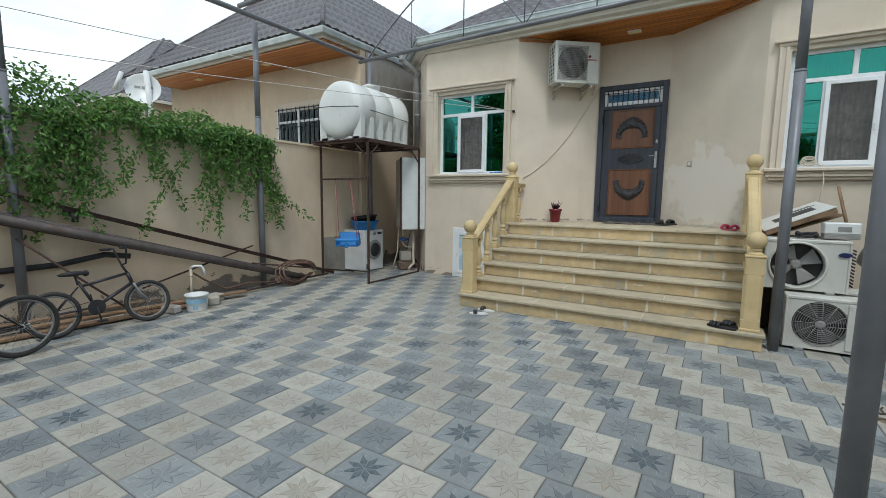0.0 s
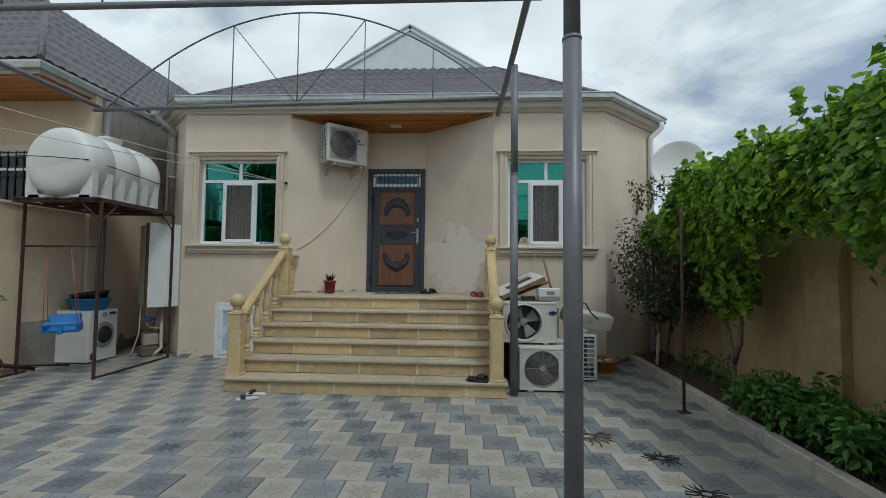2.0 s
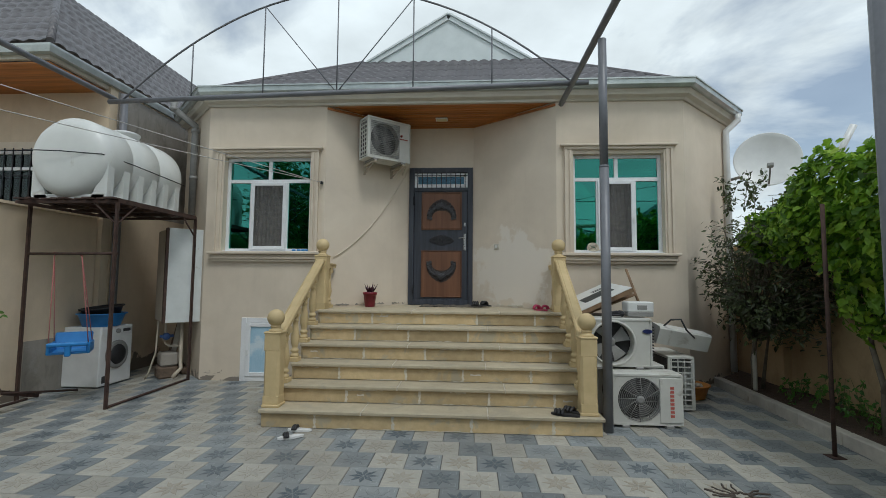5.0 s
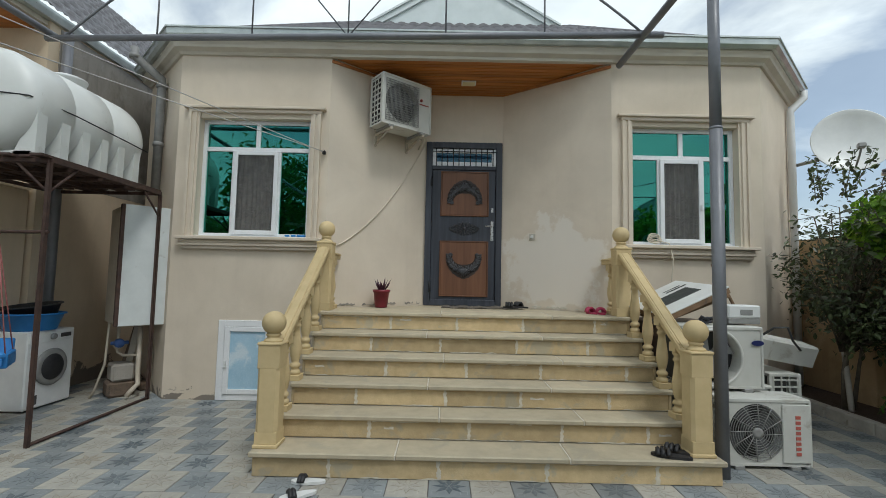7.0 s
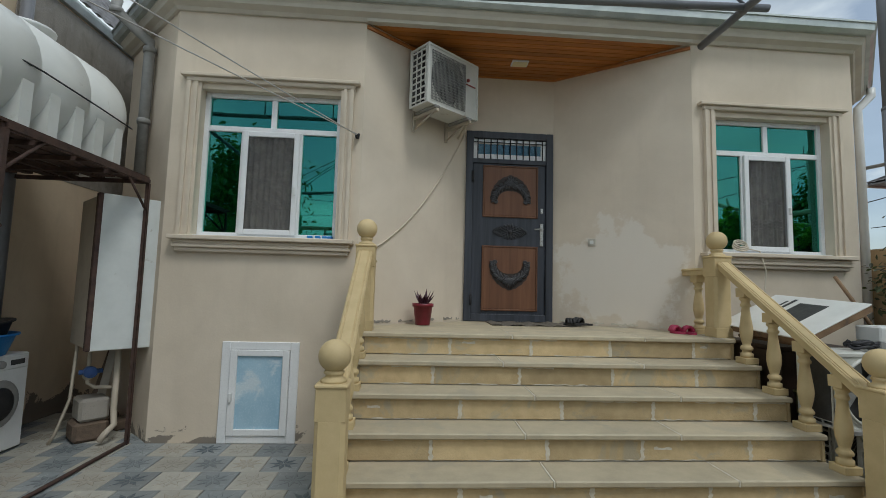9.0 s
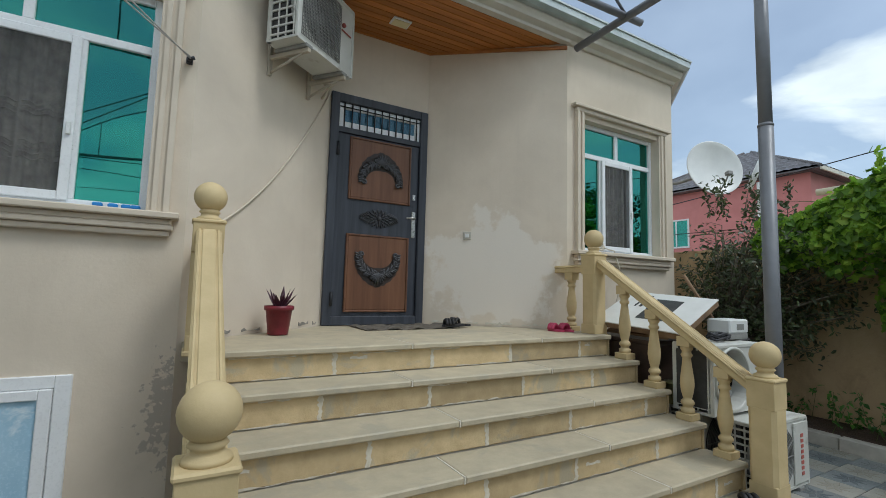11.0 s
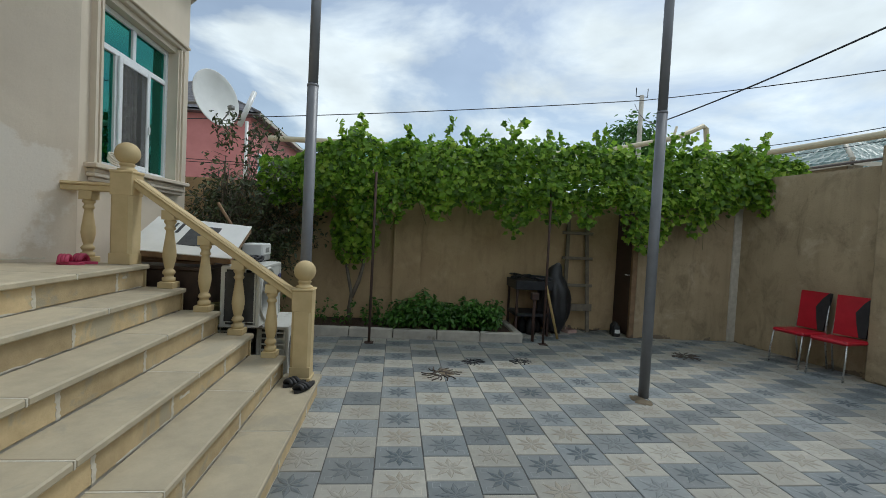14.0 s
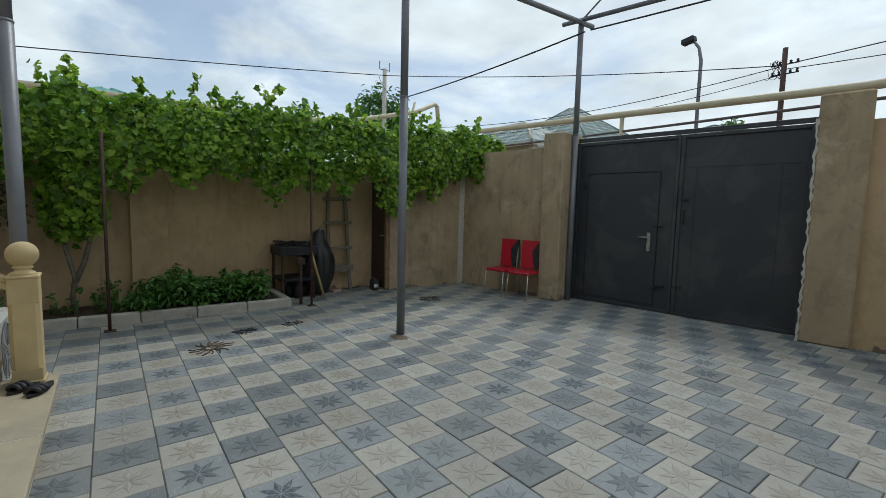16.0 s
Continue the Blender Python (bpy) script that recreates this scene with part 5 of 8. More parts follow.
for x in (-3.1, 0.25):
    bal = thing("balustrade", "carved sandstone stair balustrade with ball finials", "balustrade", group="stair balustrades")
    newel(bal, x, 6.16, STEP_Z[0])
    newel(bal, x, 7.63, STEP_Z[5] - 0.03)
    slope = (1.815 - 0.9) / (7.545 - 6.22)
    rail_bar(bal, (x, 6.21, 0.9), (x, 7.555, 1.815))
    for i in range(1, 5):
        y = STEP_Y[i] + 0.13
        baluster(bal, x, y, STEP_Z[i], 0.9 + slope * (y - 6.22) - 0.055 - STEP_Z[i])
    rail_bar(bal, (x, 7.71, 1.76), (x, 8.11, 1.76))
    baluster(bal, x, 7.92, STEP_Z[5], 0.57)

# downpipes
for nm, side in (("downpipe", 1), ("downpipe", -1)):
    bm = B()
    if side > 0:
        pts = [(3.56, 9.05, 4.42), (3.56, 9.05, 4.32), (3.36, 9.06, 4.12), (3.36, 9.06, 4.0), (3.36, 9.06, 0.1)]
        tube(bm, pts, 0.05, 10)
        lab = "white downpipe at the canted corner of the house"
        mm = M_WHITE
    else:
        pts = [(-5.85, 8.2, 4.45), (-5.85, 8.2, 4.33), (-5.62, 8.43, 4.12), (-5.62, 8.43, 3.95), (-5.62, 8.43, 2.6)]
        tube(bm, pts, 0.055, 10)
        for z in (4.3, 4.0, 3.2):
            lathe(bm, [(0.062, 0), (0.066, 0.03), (0.062, 0.06)], 12, Matrix.Translation((-5.85 if z > 4.2 else -5.62, 8.2 if z > 4.2 else 8.43, z)))
        lab = "grey-white downpipe between the house and its neighbour"
        mm = M_ACGREY
    tagged(finish(nm, bm, mm), lab, "downpipe")

# meter cabinet with its pipes
M_RUBBLE = surface("brown_rubble", (0.2, 0.14, 0.1), (0.1, 0.075, 0.055), 9, 0.95, grain=40, bump=0.8, dist=0.01)
mb = thing("meter_cabinet", "tall white and cream meter cabinet on the house corner", "meter cabinet", pose(-5.55, 7.77, 0, 0, 0, 46))
bm = B()
box(bm, 0.0, 0.5, 0.03, 0.62, 0.9, 2.3, bevel=0.008)
part("body", bm, M_CREAMBOX, mb, "cream metal body")
bm = B()
box(bm, -0.005, 0.51, -0.005, 0.028, 0.88, 2.32, bevel=0.006)
part("door", bm, surface("chipped_white_board", (0.66, 0.69, 0.68), (0.56, 0.59, 0.58), 4, 0.5, bump=0.05, stain=(0.4, 0.38, 0.33), stain_scale=6.0, stain_at=0.66), mb, "chipped white door")
bm = B()
box(bm, -0.01, 0.03, -0.012, 0.05, 0.88, 2.32, bevel=0.006)
part("edge_strip", bm, M_RUST, mb, "rusty edge strip")
bm = B()
tube(bm, [(0.3, 0.2, 0.92), (0.3, 0.2, 0.3), (0.3, 0.15, 0.16), (0.22, 0.1, 0.1), (0.18, 0.1, 0.04)], 0.028, 8)
tube(bm, [(0.1, 0.3, 0.92), (0.1, 0.3, 0.55), (0.16, 0.3, 0.5), (0.3, 0.22, 0.5)], 0.018, 8)
ball(bm, (0.1, 0.3, 0.62), 0.045, 10)
tube(bm, [(0.02, 0.4, 0.92), (0.0, 0.4, 0.4), (-0.08, 0.42, 0.1), (-0.12, 0.45, 0.0)], 0.014, 6)
part("pipework", bm, M_CREAMBOX, mb, "cream pipes and a valve")
bm = B()
box(bm, 0.02, 0.3, 0.28, 0.56, 0.0, 0.19, bevel=0.03)
part("block_base", bm, M_RUBBLE, mb, "rough brown stone block")
bm = B()
box(bm, 0.05, 0.29, 0.27, 0.55, 0.19, 0.4, bevel=0.025)
part("block_base", bm, M_CONCRETE, mb, "rough grey concrete block")
bm = B()
lathe(bm, [(0.0, -0.05), (0.05, -0.05), (0.055, 0.0), (0.05, 0.05), (0.0, 0.05)], 14, pose(0.1, 0.24, 0.66, 90))
tube(bm, [(0.02, 0.26, 0.66), (0.2, 0.26, 0.66)], 0.022, 8)
part("water_meter", bm, surface("blue_meter_paint", (0.05, 0.12, 0.34), (0.035, 0.08, 0.22), 12, 0.45, bump=0.1), mb, "blue water meter")

# clothes lines from the facade hook to the left posts
bm = B()
box(bm, -3.3, -3.26, 8.0, 8.05, 3.03, 3.07, bevel=0.006)
tube(bm, [(-3.28, 8.02, 3.05), (-3.28, 7.97, 3.04), (-3.25, 7.96, 3.05)], 0.012, 6)
tagged(finish("wall_hook", bm, M_CASTING), "dark hook for the clothes lines", "hook")


def line(name, a, b, sag, r, mat, label, category="wire", n=14):
    a, b = Vector(a), Vector(b)
    bm = B()
    pts = []
    for k in range(n + 1):
        t = k / n
        p = a.lerp(b, t)
        p.z -= sag * 4 * t * (1 - t)
        pts.append(p)
    tube(bm, pts, r, 5)
    return tagged(finish(name, bm, mat), label, category)


line("clothes_line", (-3.27, 7.97, 3.05), (-6.6, 2.25, 3.05), 0.04, 0.005, M_WIRE, "pale clothes line across the yard")
line("clothes_line", (-3.27, 7.97, 3.04), (-6.6, 2.25, 3.45), 0.03, 0.005, M_WIRE, "pale clothes line across the yard")

# planks and rubble in the passage behind the cabinet
random.seed(17)
for k in range(9):
    x, y = random.uniform(-6.15, -5.6), random.uniform(8.35, 9.0)
    bm = B()
    w, d, h = random.uniform(0.1, 0.24), random.uniform(0.08, 0.18), random.uniform(0.05, 0.14)
    box(bm, -w / 2, w / 2, -d / 2, d / 2, 0.0, h, pose(x, min(y, 8.35 - (x + 5.4) * 0.8), 0.0, 0, 0, random.uniform(0, 180)), bevel=0.02)
    tagged(finish("rubble_stone", bm, M_RUBBLE), "dark rough rubble stone lying in the passage", "stone", "rubble in the passage")
for k, (x, lean) in enumerate(((-5.78, 9), (-5.86, 13))):
    bm = B()
    box(bm, -0.035, 0.035, -0.012, 0.012, 0.0, 0.85, pose(x, 8.28, 0.0, 4, lean, 30), bevel=0.004)
    tagged(finish("plank", bm, M_RUBBLE if k else M_KERB), "short weathered plank leaning behind the cabinet", "plank", "planks in the passage")

# crumbling plaster along the foot of the porch walls
random.seed(23)
for nm, a, b, u0, u1, mm, lab in (("trim_porch_foot_1", A2, A3, 0.1, 1.45, M_CONCRETE, "crumbling grey plaster at the porch wall's foot"), ("trim_porch_foot_2", A4, A5, 0.1, 1.4, M_SMEAR, "broken white plaster at the porch wall's foot")):
    bm = B()
    u = u0
    while u < u1:
        ln = random.uniform(0.12, 0.35)
        flat_ragged(bm, u, min(u + ln, u1), 1.149, 1.172, run_pose(a, b), 0.016, 0.006, 0.025)
        u += ln + random.uniform(0.02, 0.15)
    structure(nm, bm, mm, lab, "trim")


# ---- pergola of grey pipes ----
PZ = 4.33
PX = 0.48
posts = [("pergola_post", 0.415, 2.87, PZ + 0.12), ("pergola_post", 0.47, 6.2, PZ - 0.06), ("pergola_post", 0.67, -0.67, PZ + 0.29), ("pergola_post", -6.62, 5.33, PZ - 0.02), ("pergola_post", -6.6, 2.25, PZ - 0.02)]
for nm, x, y, zt in posts:
    po = thing(nm, "grey painted steel pipe post of the pergola", "post", pose(x, y, 0), "pergola posts")
    bm = B()
    tube(bm, [(0, 0, -0.02), (0, 0, 2.8)], 0.05, 16)
    tube(bm, [(0, 0, 2.8), (0, 0, zt - 0.04)], 0.045, 16)
    part("pipe", bm, M_PIPE, po)
    bm = B()
    lathe(bm, [(0.051, 2.79), (0.053, 2.8), (0.051, 2.81), (0.046, 2.815)], 16)
    part("weld", bm, M_PIPE, po)


def truss(a, b, label, arch=1.52, n=6, over=0.2):
    """A trussed arch: bottom chord pipe, bowed top rod, uprights and diagonals."""
    a, b = Vector(a), Vector(b)
    d = (b - a).normalized()
    tr = thing("arched_truss", label, "truss", group="arched trusses over the yard")
    bm = B()
    tube(bm, [a - d * over, b + d * over], 0.036, 10)
    part("bottom_chord", bm, M_PIPE, tr, "grey pipe chord")

    def top(t):
        p = a.lerp(b, t)
        p.z += arch * 4 * t * (1 - t)
        return p

    bm = B()
    tube(bm, [top(t) for t in np.linspace(0, 1, 33)], 0.014, 8)
    part("arch", bm, M_PIPE, tr, "thin bowed rod")
    for k in range(1, n):
        t = k / n
        bm = B()
        tube(bm, [a.lerp(b, t), top(t)], 0.01, 6)
        part("upright", bm, M_PIPE, tr)
    for t0, t1 in ((3 / n, 2 / n), (3 / n, 4 / n)):
        bm = B()
        tube(bm, [a.lerp(b, t0), top(t1)], 0.008, 6)
        part("diagonal", bm, M_PIPE, tr)


truss((-6.22, 7.55, 4.2), (0.42, 7.35, 4.26), "arched truss of grey rods before the house front")
truss((-6.5, 5.05, 4.42), (PX + 0.05, 5.05, 4.42), "arched truss of grey rods spanning over the yard", over=0.1)
gb = Vector((-6.5, -1.9, 4.5))
truss(Vector((0.65, -0.67, 4.66)), gb, "arched truss of grey rods beside the gate", over=0.35)
for nm, a, b in (("pergola_beam", (PX + 0.17, -0.95, 4.62), (PX - 0.1, 7.98, 4.22)), ("pergola_beam", (-6.56, -1.7, 4.3), (-6.45, 7.7, 4.3))):
    bm = B()
    tube(bm, [a, b], 0.04, 10)
    tagged(finish(nm, bm, M_PIPE), "grey steel pipe beam along the pergola", "beam", "pergola beams")

# ---- left side: tank on its stand, washing corner ----
stand = thing("tank_stand", "rusty angle-iron stand under the water tank", "stand")
SX0, SX1, SY0, SY1, SZ = -6.6, -5.28, 6.48, 8.02, 2.47
for x, y in ((SX1, SY0), (SX1, SY1), (SX0 + 0.03, SY0 + 0.15), (SX0 + 0.03, SY1)):
    bm = B()
    box(bm, x - 0.016, x + 0.016, y - 0.016, y - 0.011, 0, SZ)
    box(bm, x + 0.011, x + 0.016, y - 0.016, y + 0.016, 0, SZ)
    part("leg", bm, M_RUST, stand)
bm = B()
for y in np.linspace(SY0, SY1, 5):
    box(bm, SX0, SX1, y - 0.02, y + 0.02, SZ, SZ + 0.035)
for x in np.linspace(SX0, SX1, 3):
    box(bm, x - 0.02, x + 0.02, SY0, SY1, SZ + 0.002, SZ + 0.04)
part("top_frame", bm, M_RUST, stand)
random.seed(4)
for k in range(9):
    bm = B()
    x = SX0 + 0.06 + k * 0.145
    box(bm, x, x + random.uniform(0.07, 0.12), SY0 - 0.05 + random.uniform(-0.06, 0.03), SY1 + random.uniform(-0.1, 0.05), SZ + 0.04, SZ + 0.06)
    part("slat", bm, M_RUST, stand, "weathered board")
for a, b in (((SX1, SY0, 2.2), (SX1, SY0 + 0.3, SZ)), ((SX1, SY0, 2.2), (SX1 - 0.3, SY0, SZ)), ((SX1, SY1, 2.2), (SX1, SY1 - 0.3, SZ))):
    bm = B()
    tube(bm, [a, b], 0.012, 6)
    part("brace", bm, M_RUST, stand)
bm = B()
tube(bm, [(SX0 + 0.03, SY0 + 0.15, 1.85), (SX1 + 0.03, SY0, 1.85)], 0.016, 8)
part("cross_bar", bm, M_RUST, stand)
bm = B()
tube(bm, [(SX1, SY0, 0.02), (SX1, SY1, 0.02)], 0.016, 8)
part("ground_bar", bm, M_RUST, stand)

M_TANK = surface("aged_white_tank", (0.72, 0.73, 0.7), (0.62, 0.63, 0.6), 1.5, 0.4, bump=0.03, stain=(0.5, 0.49, 0.44), stain_scale=2.5, stain_at=0.62)
TZ0 = SZ + 0.061
tank = thing("water_tank", "large white plastic water tank lying on its stand", "water tank", pose(-5.98, 6.43, TZ0) @ Matrix.Diagonal((0.94, 0.98, 0.94, 1)))
bm = B()
R = 0.55
prof = []
for y, rr in ((0.0, 0.02), (0.005, 0.3), (0.02, 0.42), (0.05, 0.49), (0.1, 0.535), (0.16, R), (0.5, R), (0.53, R - 0.035), (0.56, R - 0.035), (0.59, R), (1.02, R), (1.05, R - 0.035), (1.08, R - 0.035), (1.11, R), (1.45, R), (1.53, 0.535), (1.57, 0.49), (1.6, 0.42), (1.62, 0.3), (1.625, 0.02)):
    prof.append((rr, y))
lathe(bm, prof, 36, Matrix.Translation((0, 0, R + 0.01)) @ pose(0, 0, 0, -90))
part("drum", bm, M_TANK, tank)
for y0, y1 in ((0.08, 0.5), (0.59, 1.02), (1.11, 1.52)):
    bm = B()
    yc = (y0 + y1) / 2
    for yy in (yc - 0.13, yc + 0.13):
        for s in (-1, 1):
            v = [(s * 0.3, 0.0), (s * 0.53, 0.0), (s * 0.535, 0.5), (s * 0.48, 0.42)]
            prism(bm, [(a, b) for a, b in v], -yy - 0.05, -yy + 0.05, pose(0, 0, 0, 90))
    box(bm, -0.5, 0.5, yc - 0.18, yc + 0.18, 0.0, 0.07, bevel=0.01)
    part("saddle", bm, M_TANK, tank, "moulded white foot")
bm = B()
lathe(bm, [(0.17, 0), (0.17, 0.07), (0.185, 0.075), (0.185, 0.1), (0.15, 0.115), (0.02, 0.12)], 20, Matrix.Translation((0.0, 0.98, 2 * R - 0.02)))
part("lid", bm, M_WHITE, tank, "round screw lid")
bm = B()
tube(bm, [(-0.5, -0.06, 0.62), (0.0, -0.06, 0.6), (0.5, 0.04, 0.58), (0.57, 0.5, 0.55), (0.57, 1.1, 0.52), (0.55, 1.6, 0.5)], 0.007, 6)
part("cable", bm, M_DARKCABLE, tank)

# washing machine, tubs, swing
wm = thing("washing_machine", "white front-loading washing machine against the wall", "washing machine", pose(-6.16, 7.36, 0.0, 0, 0, 90))
bm = B()
box(bm, 0, 0.6, 0, 0.55, 0.02, 0.85, bevel=0.012)
part("body", bm, M_WHITE, wm)
bm = B()
lathe(bm, [(0.2, 0), (0.205, 0.02), (0.175, 0.035), (0.16, 0.03)], 30, Matrix.Translation((0.3, 0.0, 0.44)) @ pose(0, 0, 0, 90))
dr = part("door", bm, M_ACGREY, wm, "round porthole door")
bm = B()
lathe(bm, [(0.155, 0.018), (0.13, 0.045), (0.07, 0.06), (0.01, 0.064)], 26, Matrix.Translation((0.3, 0.0, 0.44)) @ pose(0, 0, 0, 90))
part("glass", bm, M_BLACK, dr, "dark porthole glass")
bm = B()
box(bm, 0.02, 0.58, -0.008, 0.01, 0.72, 0.83, bevel=0.005)
pn = part("control_panel", bm, M_WHITE, wm)
bm = B()
lathe(bm, [(0.035, 0), (0.032, 0.025), (0.02, 0.028)], 16, Matrix.Translation((0.3, -0.008, 0.775)) @ pose(0, 0, 0, 90))
part("knob", bm, M_ACGREY, pn)
bm = B()
box(bm, 0.4, 0.54, -0.012, -0.006, 0.755, 0.8, bevel=0.002)
part("display", bm, M_ACDARK, pn)
bm = B()
box(bm, 0.06, 0.16, -0.006, 0.002, 0.06, 0.16, bevel=0.004)
part("filter_flap", bm, M_ACDARK, wm)


def tub(label, m, mat, r=0.3, h=0.2, sx=1.0):
    t = thing("tub", label, "tub", m)
    bm = B()
    lathe(bm, [(r * 0.75, 0), (r * 0.78, 0.005), (r * 0.97, h - 0.02), (r * 1.06, h - 0.015), (r * 1.06, h), (r * 0.95, h), (r * 0.74, 0.015), (0.01, 0.012)], 28, Matrix.Diagonal((sx, 1, 1, 1)))
    part("bowl", bm, mat, t)
    return t


tub("blue plastic wash tub on the washing machine", pose(-6.36, 7.6, 0.851), M_BLUE, 0.29, 0.19)
tub("black plastic tray resting in the blue tub", pose(-6.36, 7.62, 0.98, 6, -4, 0), M_BLACK, 0.26, 0.15)
sw = thing("swing_seat", "blue plastic child's swing seat hanging on pink ropes", "swing", pose(-5.95, 6.68, 0.62, 0, 0, 35))
bm = B()
box(bm, -0.19, 0.19, -0.17, 0.17, 0, 0.03, bevel=0.012)
box(bm, -0.19, 0.19, 0.14, 0.19, 0.02, 0.28, pose(0, 0, 0, -14), bevel=0.012)
for s in (-1, 1):
    box(bm, s * 0.19 - 0.02, s * 0.19 + 0.02, -0.17, 0.19, 0.0, 0.13, bevel=0.01)
box(bm, -0.2, 0.2, -0.24, -0.19, 0.1, 0.15, bevel=0.015)
box(bm, -0.03, 0.03, -0.23, -0.17, -0.02, 0.13, bevel=0.01)
part("seat", bm, M_BLUE, sw)
M_ROPE = surface("faded_pink_rope", (0.5, 0.18, 0.16), (0.4, 0.14, 0.13), 30, 0.9, bump=0.2)
inv = sw.matrix_basis.inverted()
for s in (-1, 1):
    bm = B()
    hook = inv @ Vector((-6.02 + 0.2 * s * 0.9, 6.63, 1.85))
    tube(bm, [(s * 0.19, 0.16, 0.12), tuple(hook)], 0.006, 5)
    tube(bm, [(s * 0.19, -0.16, 0.12), tuple(hook)], 0.006, 5)
    ball(bm, tuple(hook), 0.025, 8)
    part("rope", bm, M_ROPE, sw, "faded pink rope")

# downpipe of the neighbour, drain bits on the wall
bm = B()
tube(bm, [(-6.55, 8.0, 4.5), (-6.55, 8.0, 0.0)], 0.055, 12)
tagged(finish("downpipe", bm, M_PIPE), "grey downpipe on the neighbouring wall", "downpipe")
# two black tubes modelled in place of spray-paint marks on the wall
bm = B()
tube(bm, [(-6.74, 2.72, 1.3), (-6.62, 2.74, 1.31), (-6.55, 2.76, 1.27), (-6.55, 2.76, 1.2)], 0.035, 10)
tagged(finish("spray_blob_tube", bm, M_BLACK), "black bent tube standing in for a spray-paint blob", "pipe")
bm = B()
tube(bm, [(-6.69, -1.0, 0.72), (-6.66, 1.6, 0.68), (-6.66, 2.6, 0.7), (-6.6, 3.05, 0.78), (-6.52, 3.3, 0.74)], 0.035, 8)
tagged(finish("hose", bm, M_BLACK), "black tube along the wall standing in for a spray-paint streak", "hose")

# long pipes and bars leaning along the wall
M_OLDPIPE = surface("weathered_pipe", (0.15, 0.125, 0.115), (0.09, 0.075, 0.07), 9.0, 0.7, bump=0.2, stain=(0.13, 0.07, 0.045), stain_scale=7.0, stain_at=0.6)
for r, a, b, mm, lab in ((0.05, (-6.4, -1.0, 2.2), (-6.4, 6.05, 0.06), M_OLDPIPE, "long weathered steel pipe leaning along the wall"),
                         (0.035, (-6.5, -1.0, 2.28), (-6.5, 6.0, 0.1), M_OLDPIPE, "long weathered steel pipe leaning along the wall"),
                         (0.028, (-6.55, -1.0, 2.16), (-6.47, 5.6, 0.17), M_RUST, "thin rusty pipe leaning along the wall")):
    bm = B()
    tube(bm, [a, b], r, 10)
    tagged(finish("steel_pipe", bm, mm), lab, "pipe", "pipes leaning along the wall")
bm = B()
m = look((-6.56, -1.0, 2.55), (-6.56, 6.9, 0.05))
box(bm, -0.03, 0.03, -0.004, 0.004, -8.3, 0, m)
box(bm, -0.004, 0.004, -0.05, 0.004, -8.3, 0, m)
tagged(finish("angle_iron", bm, M_RUST), "long rusty angle iron leaning along the wall", "iron bar")
for a, b, r in (((-6.45, 2.2, 1.05), (-6.1, 3.2, 0.02), 0.014), ((-6.5, 3.4, 0.3), (-6.55, 5.1, 0.72), 0.012), ((-6.35, 3.3, 0.02), (-6.3, 6.5, 0.09), 0.016), ((-6.45, 5.0, 0.45), (-6.3, 7.2, 0.03), 0.014)):
    bm = B()
    tube(bm, [a, b], r, 6)
    tagged(finish("iron_rod", bm, M_RUST), "thin rusty rod among the scrap by the wall", "iron bar", "scrap rods")
M_WOOD = surface("weathered_plank", (0.3, 0.19, 0.11), (0.17, 0.105, 0.06), 7.0, 0.85, bump=0.3, stain=(0.12, 0.09, 0.07), stain_scale=4.0, stain_at=0.58)
for k, (x, y0, y1, z, rr) in enumerate(((-6.3, 1.6, 4.0, 0.02, -3), (-6.42, 2.2, 4.7, 0.06, -5), (-6.5, 1.2, 3.6, 0.1, 2))):
    bm = B()
    box(bm, -0.06, 0.06, 0, y1 - y0, 0, 0.03, pose(x, y0, z, 0, 0, rr), bevel=0.004)
    tagged(finish("plank", bm, M_WOOD), "old plank lying at the foot of the wall", "plank", "planks by the wall")
bm = B()
for k in range(3):
    tube(bm, [(-6.3 + 0.03 * k + 0.05 * math.sin(a * 2), 5.75 + (0.42 - 0.06 * k) * math.cos(a), 0.22 + (0.2 - 0.02 * k) * math.sin(a)) for a in np.linspace(0.2 * k, 2 * math.pi * 0.95, 26)], 0.016, 6)
tube(bm, [(-6.3, 5.35, 0.1), (-6.35, 4.9, 0.16), (-6.4, 4.5, 0.12), (-6.42, 4.2, 0.3), (-6.45, 4.05, 0.42)], 0.014, 6)
tagged(finish("garden_hose", bm, surface("brown_hose", (0.16, 0.09, 0.065), (0.1, 0.055, 0.04), 9, 0.55, bump=0)), "coiled brown hose by the leaning pipes", "hose")
tap = thing("standpipe", "white standpipe tap with a bent spout", "tap", pose(-6.42, 4.0, 0))
bm = B()
tube(bm, [(0, 0, 0), (0, 0, 0.52)], 0.018, 8)
part("pipe", bm, M_CABLE, tap)
bm = B()
tube(bm, [(0, 0, 0.5), (0.03, 0.03, 0.53), (0.06, 0.12, 0.52), (0.07, 0.15, 0.46), (0.07, 0.15, 0.38)], 0.02, 8)
part("spout", bm, M_WHITE, tap)
bm = B()
box(bm, -0.04, 0.04, -0.012, 0.012, 0.38, 0.4, bevel=0.004)
part("valve", bm, M_STEEL, tap)
bk = thing("bucket", "white bucket with a faded blue print by the tap", "bucket", pose(-5.98, 3.82, 0.001))
bm = B()
lathe(bm, [(0.12, 0), (0.122, 0.01), (0.138, 0.2), (0.147, 0.2), (0.147, 0.22), (0.134, 0.22), (0.118, 0.02), (0.01, 0.015)], 26)
part("pail", bm, M_WHITE, bk)
bm = B()
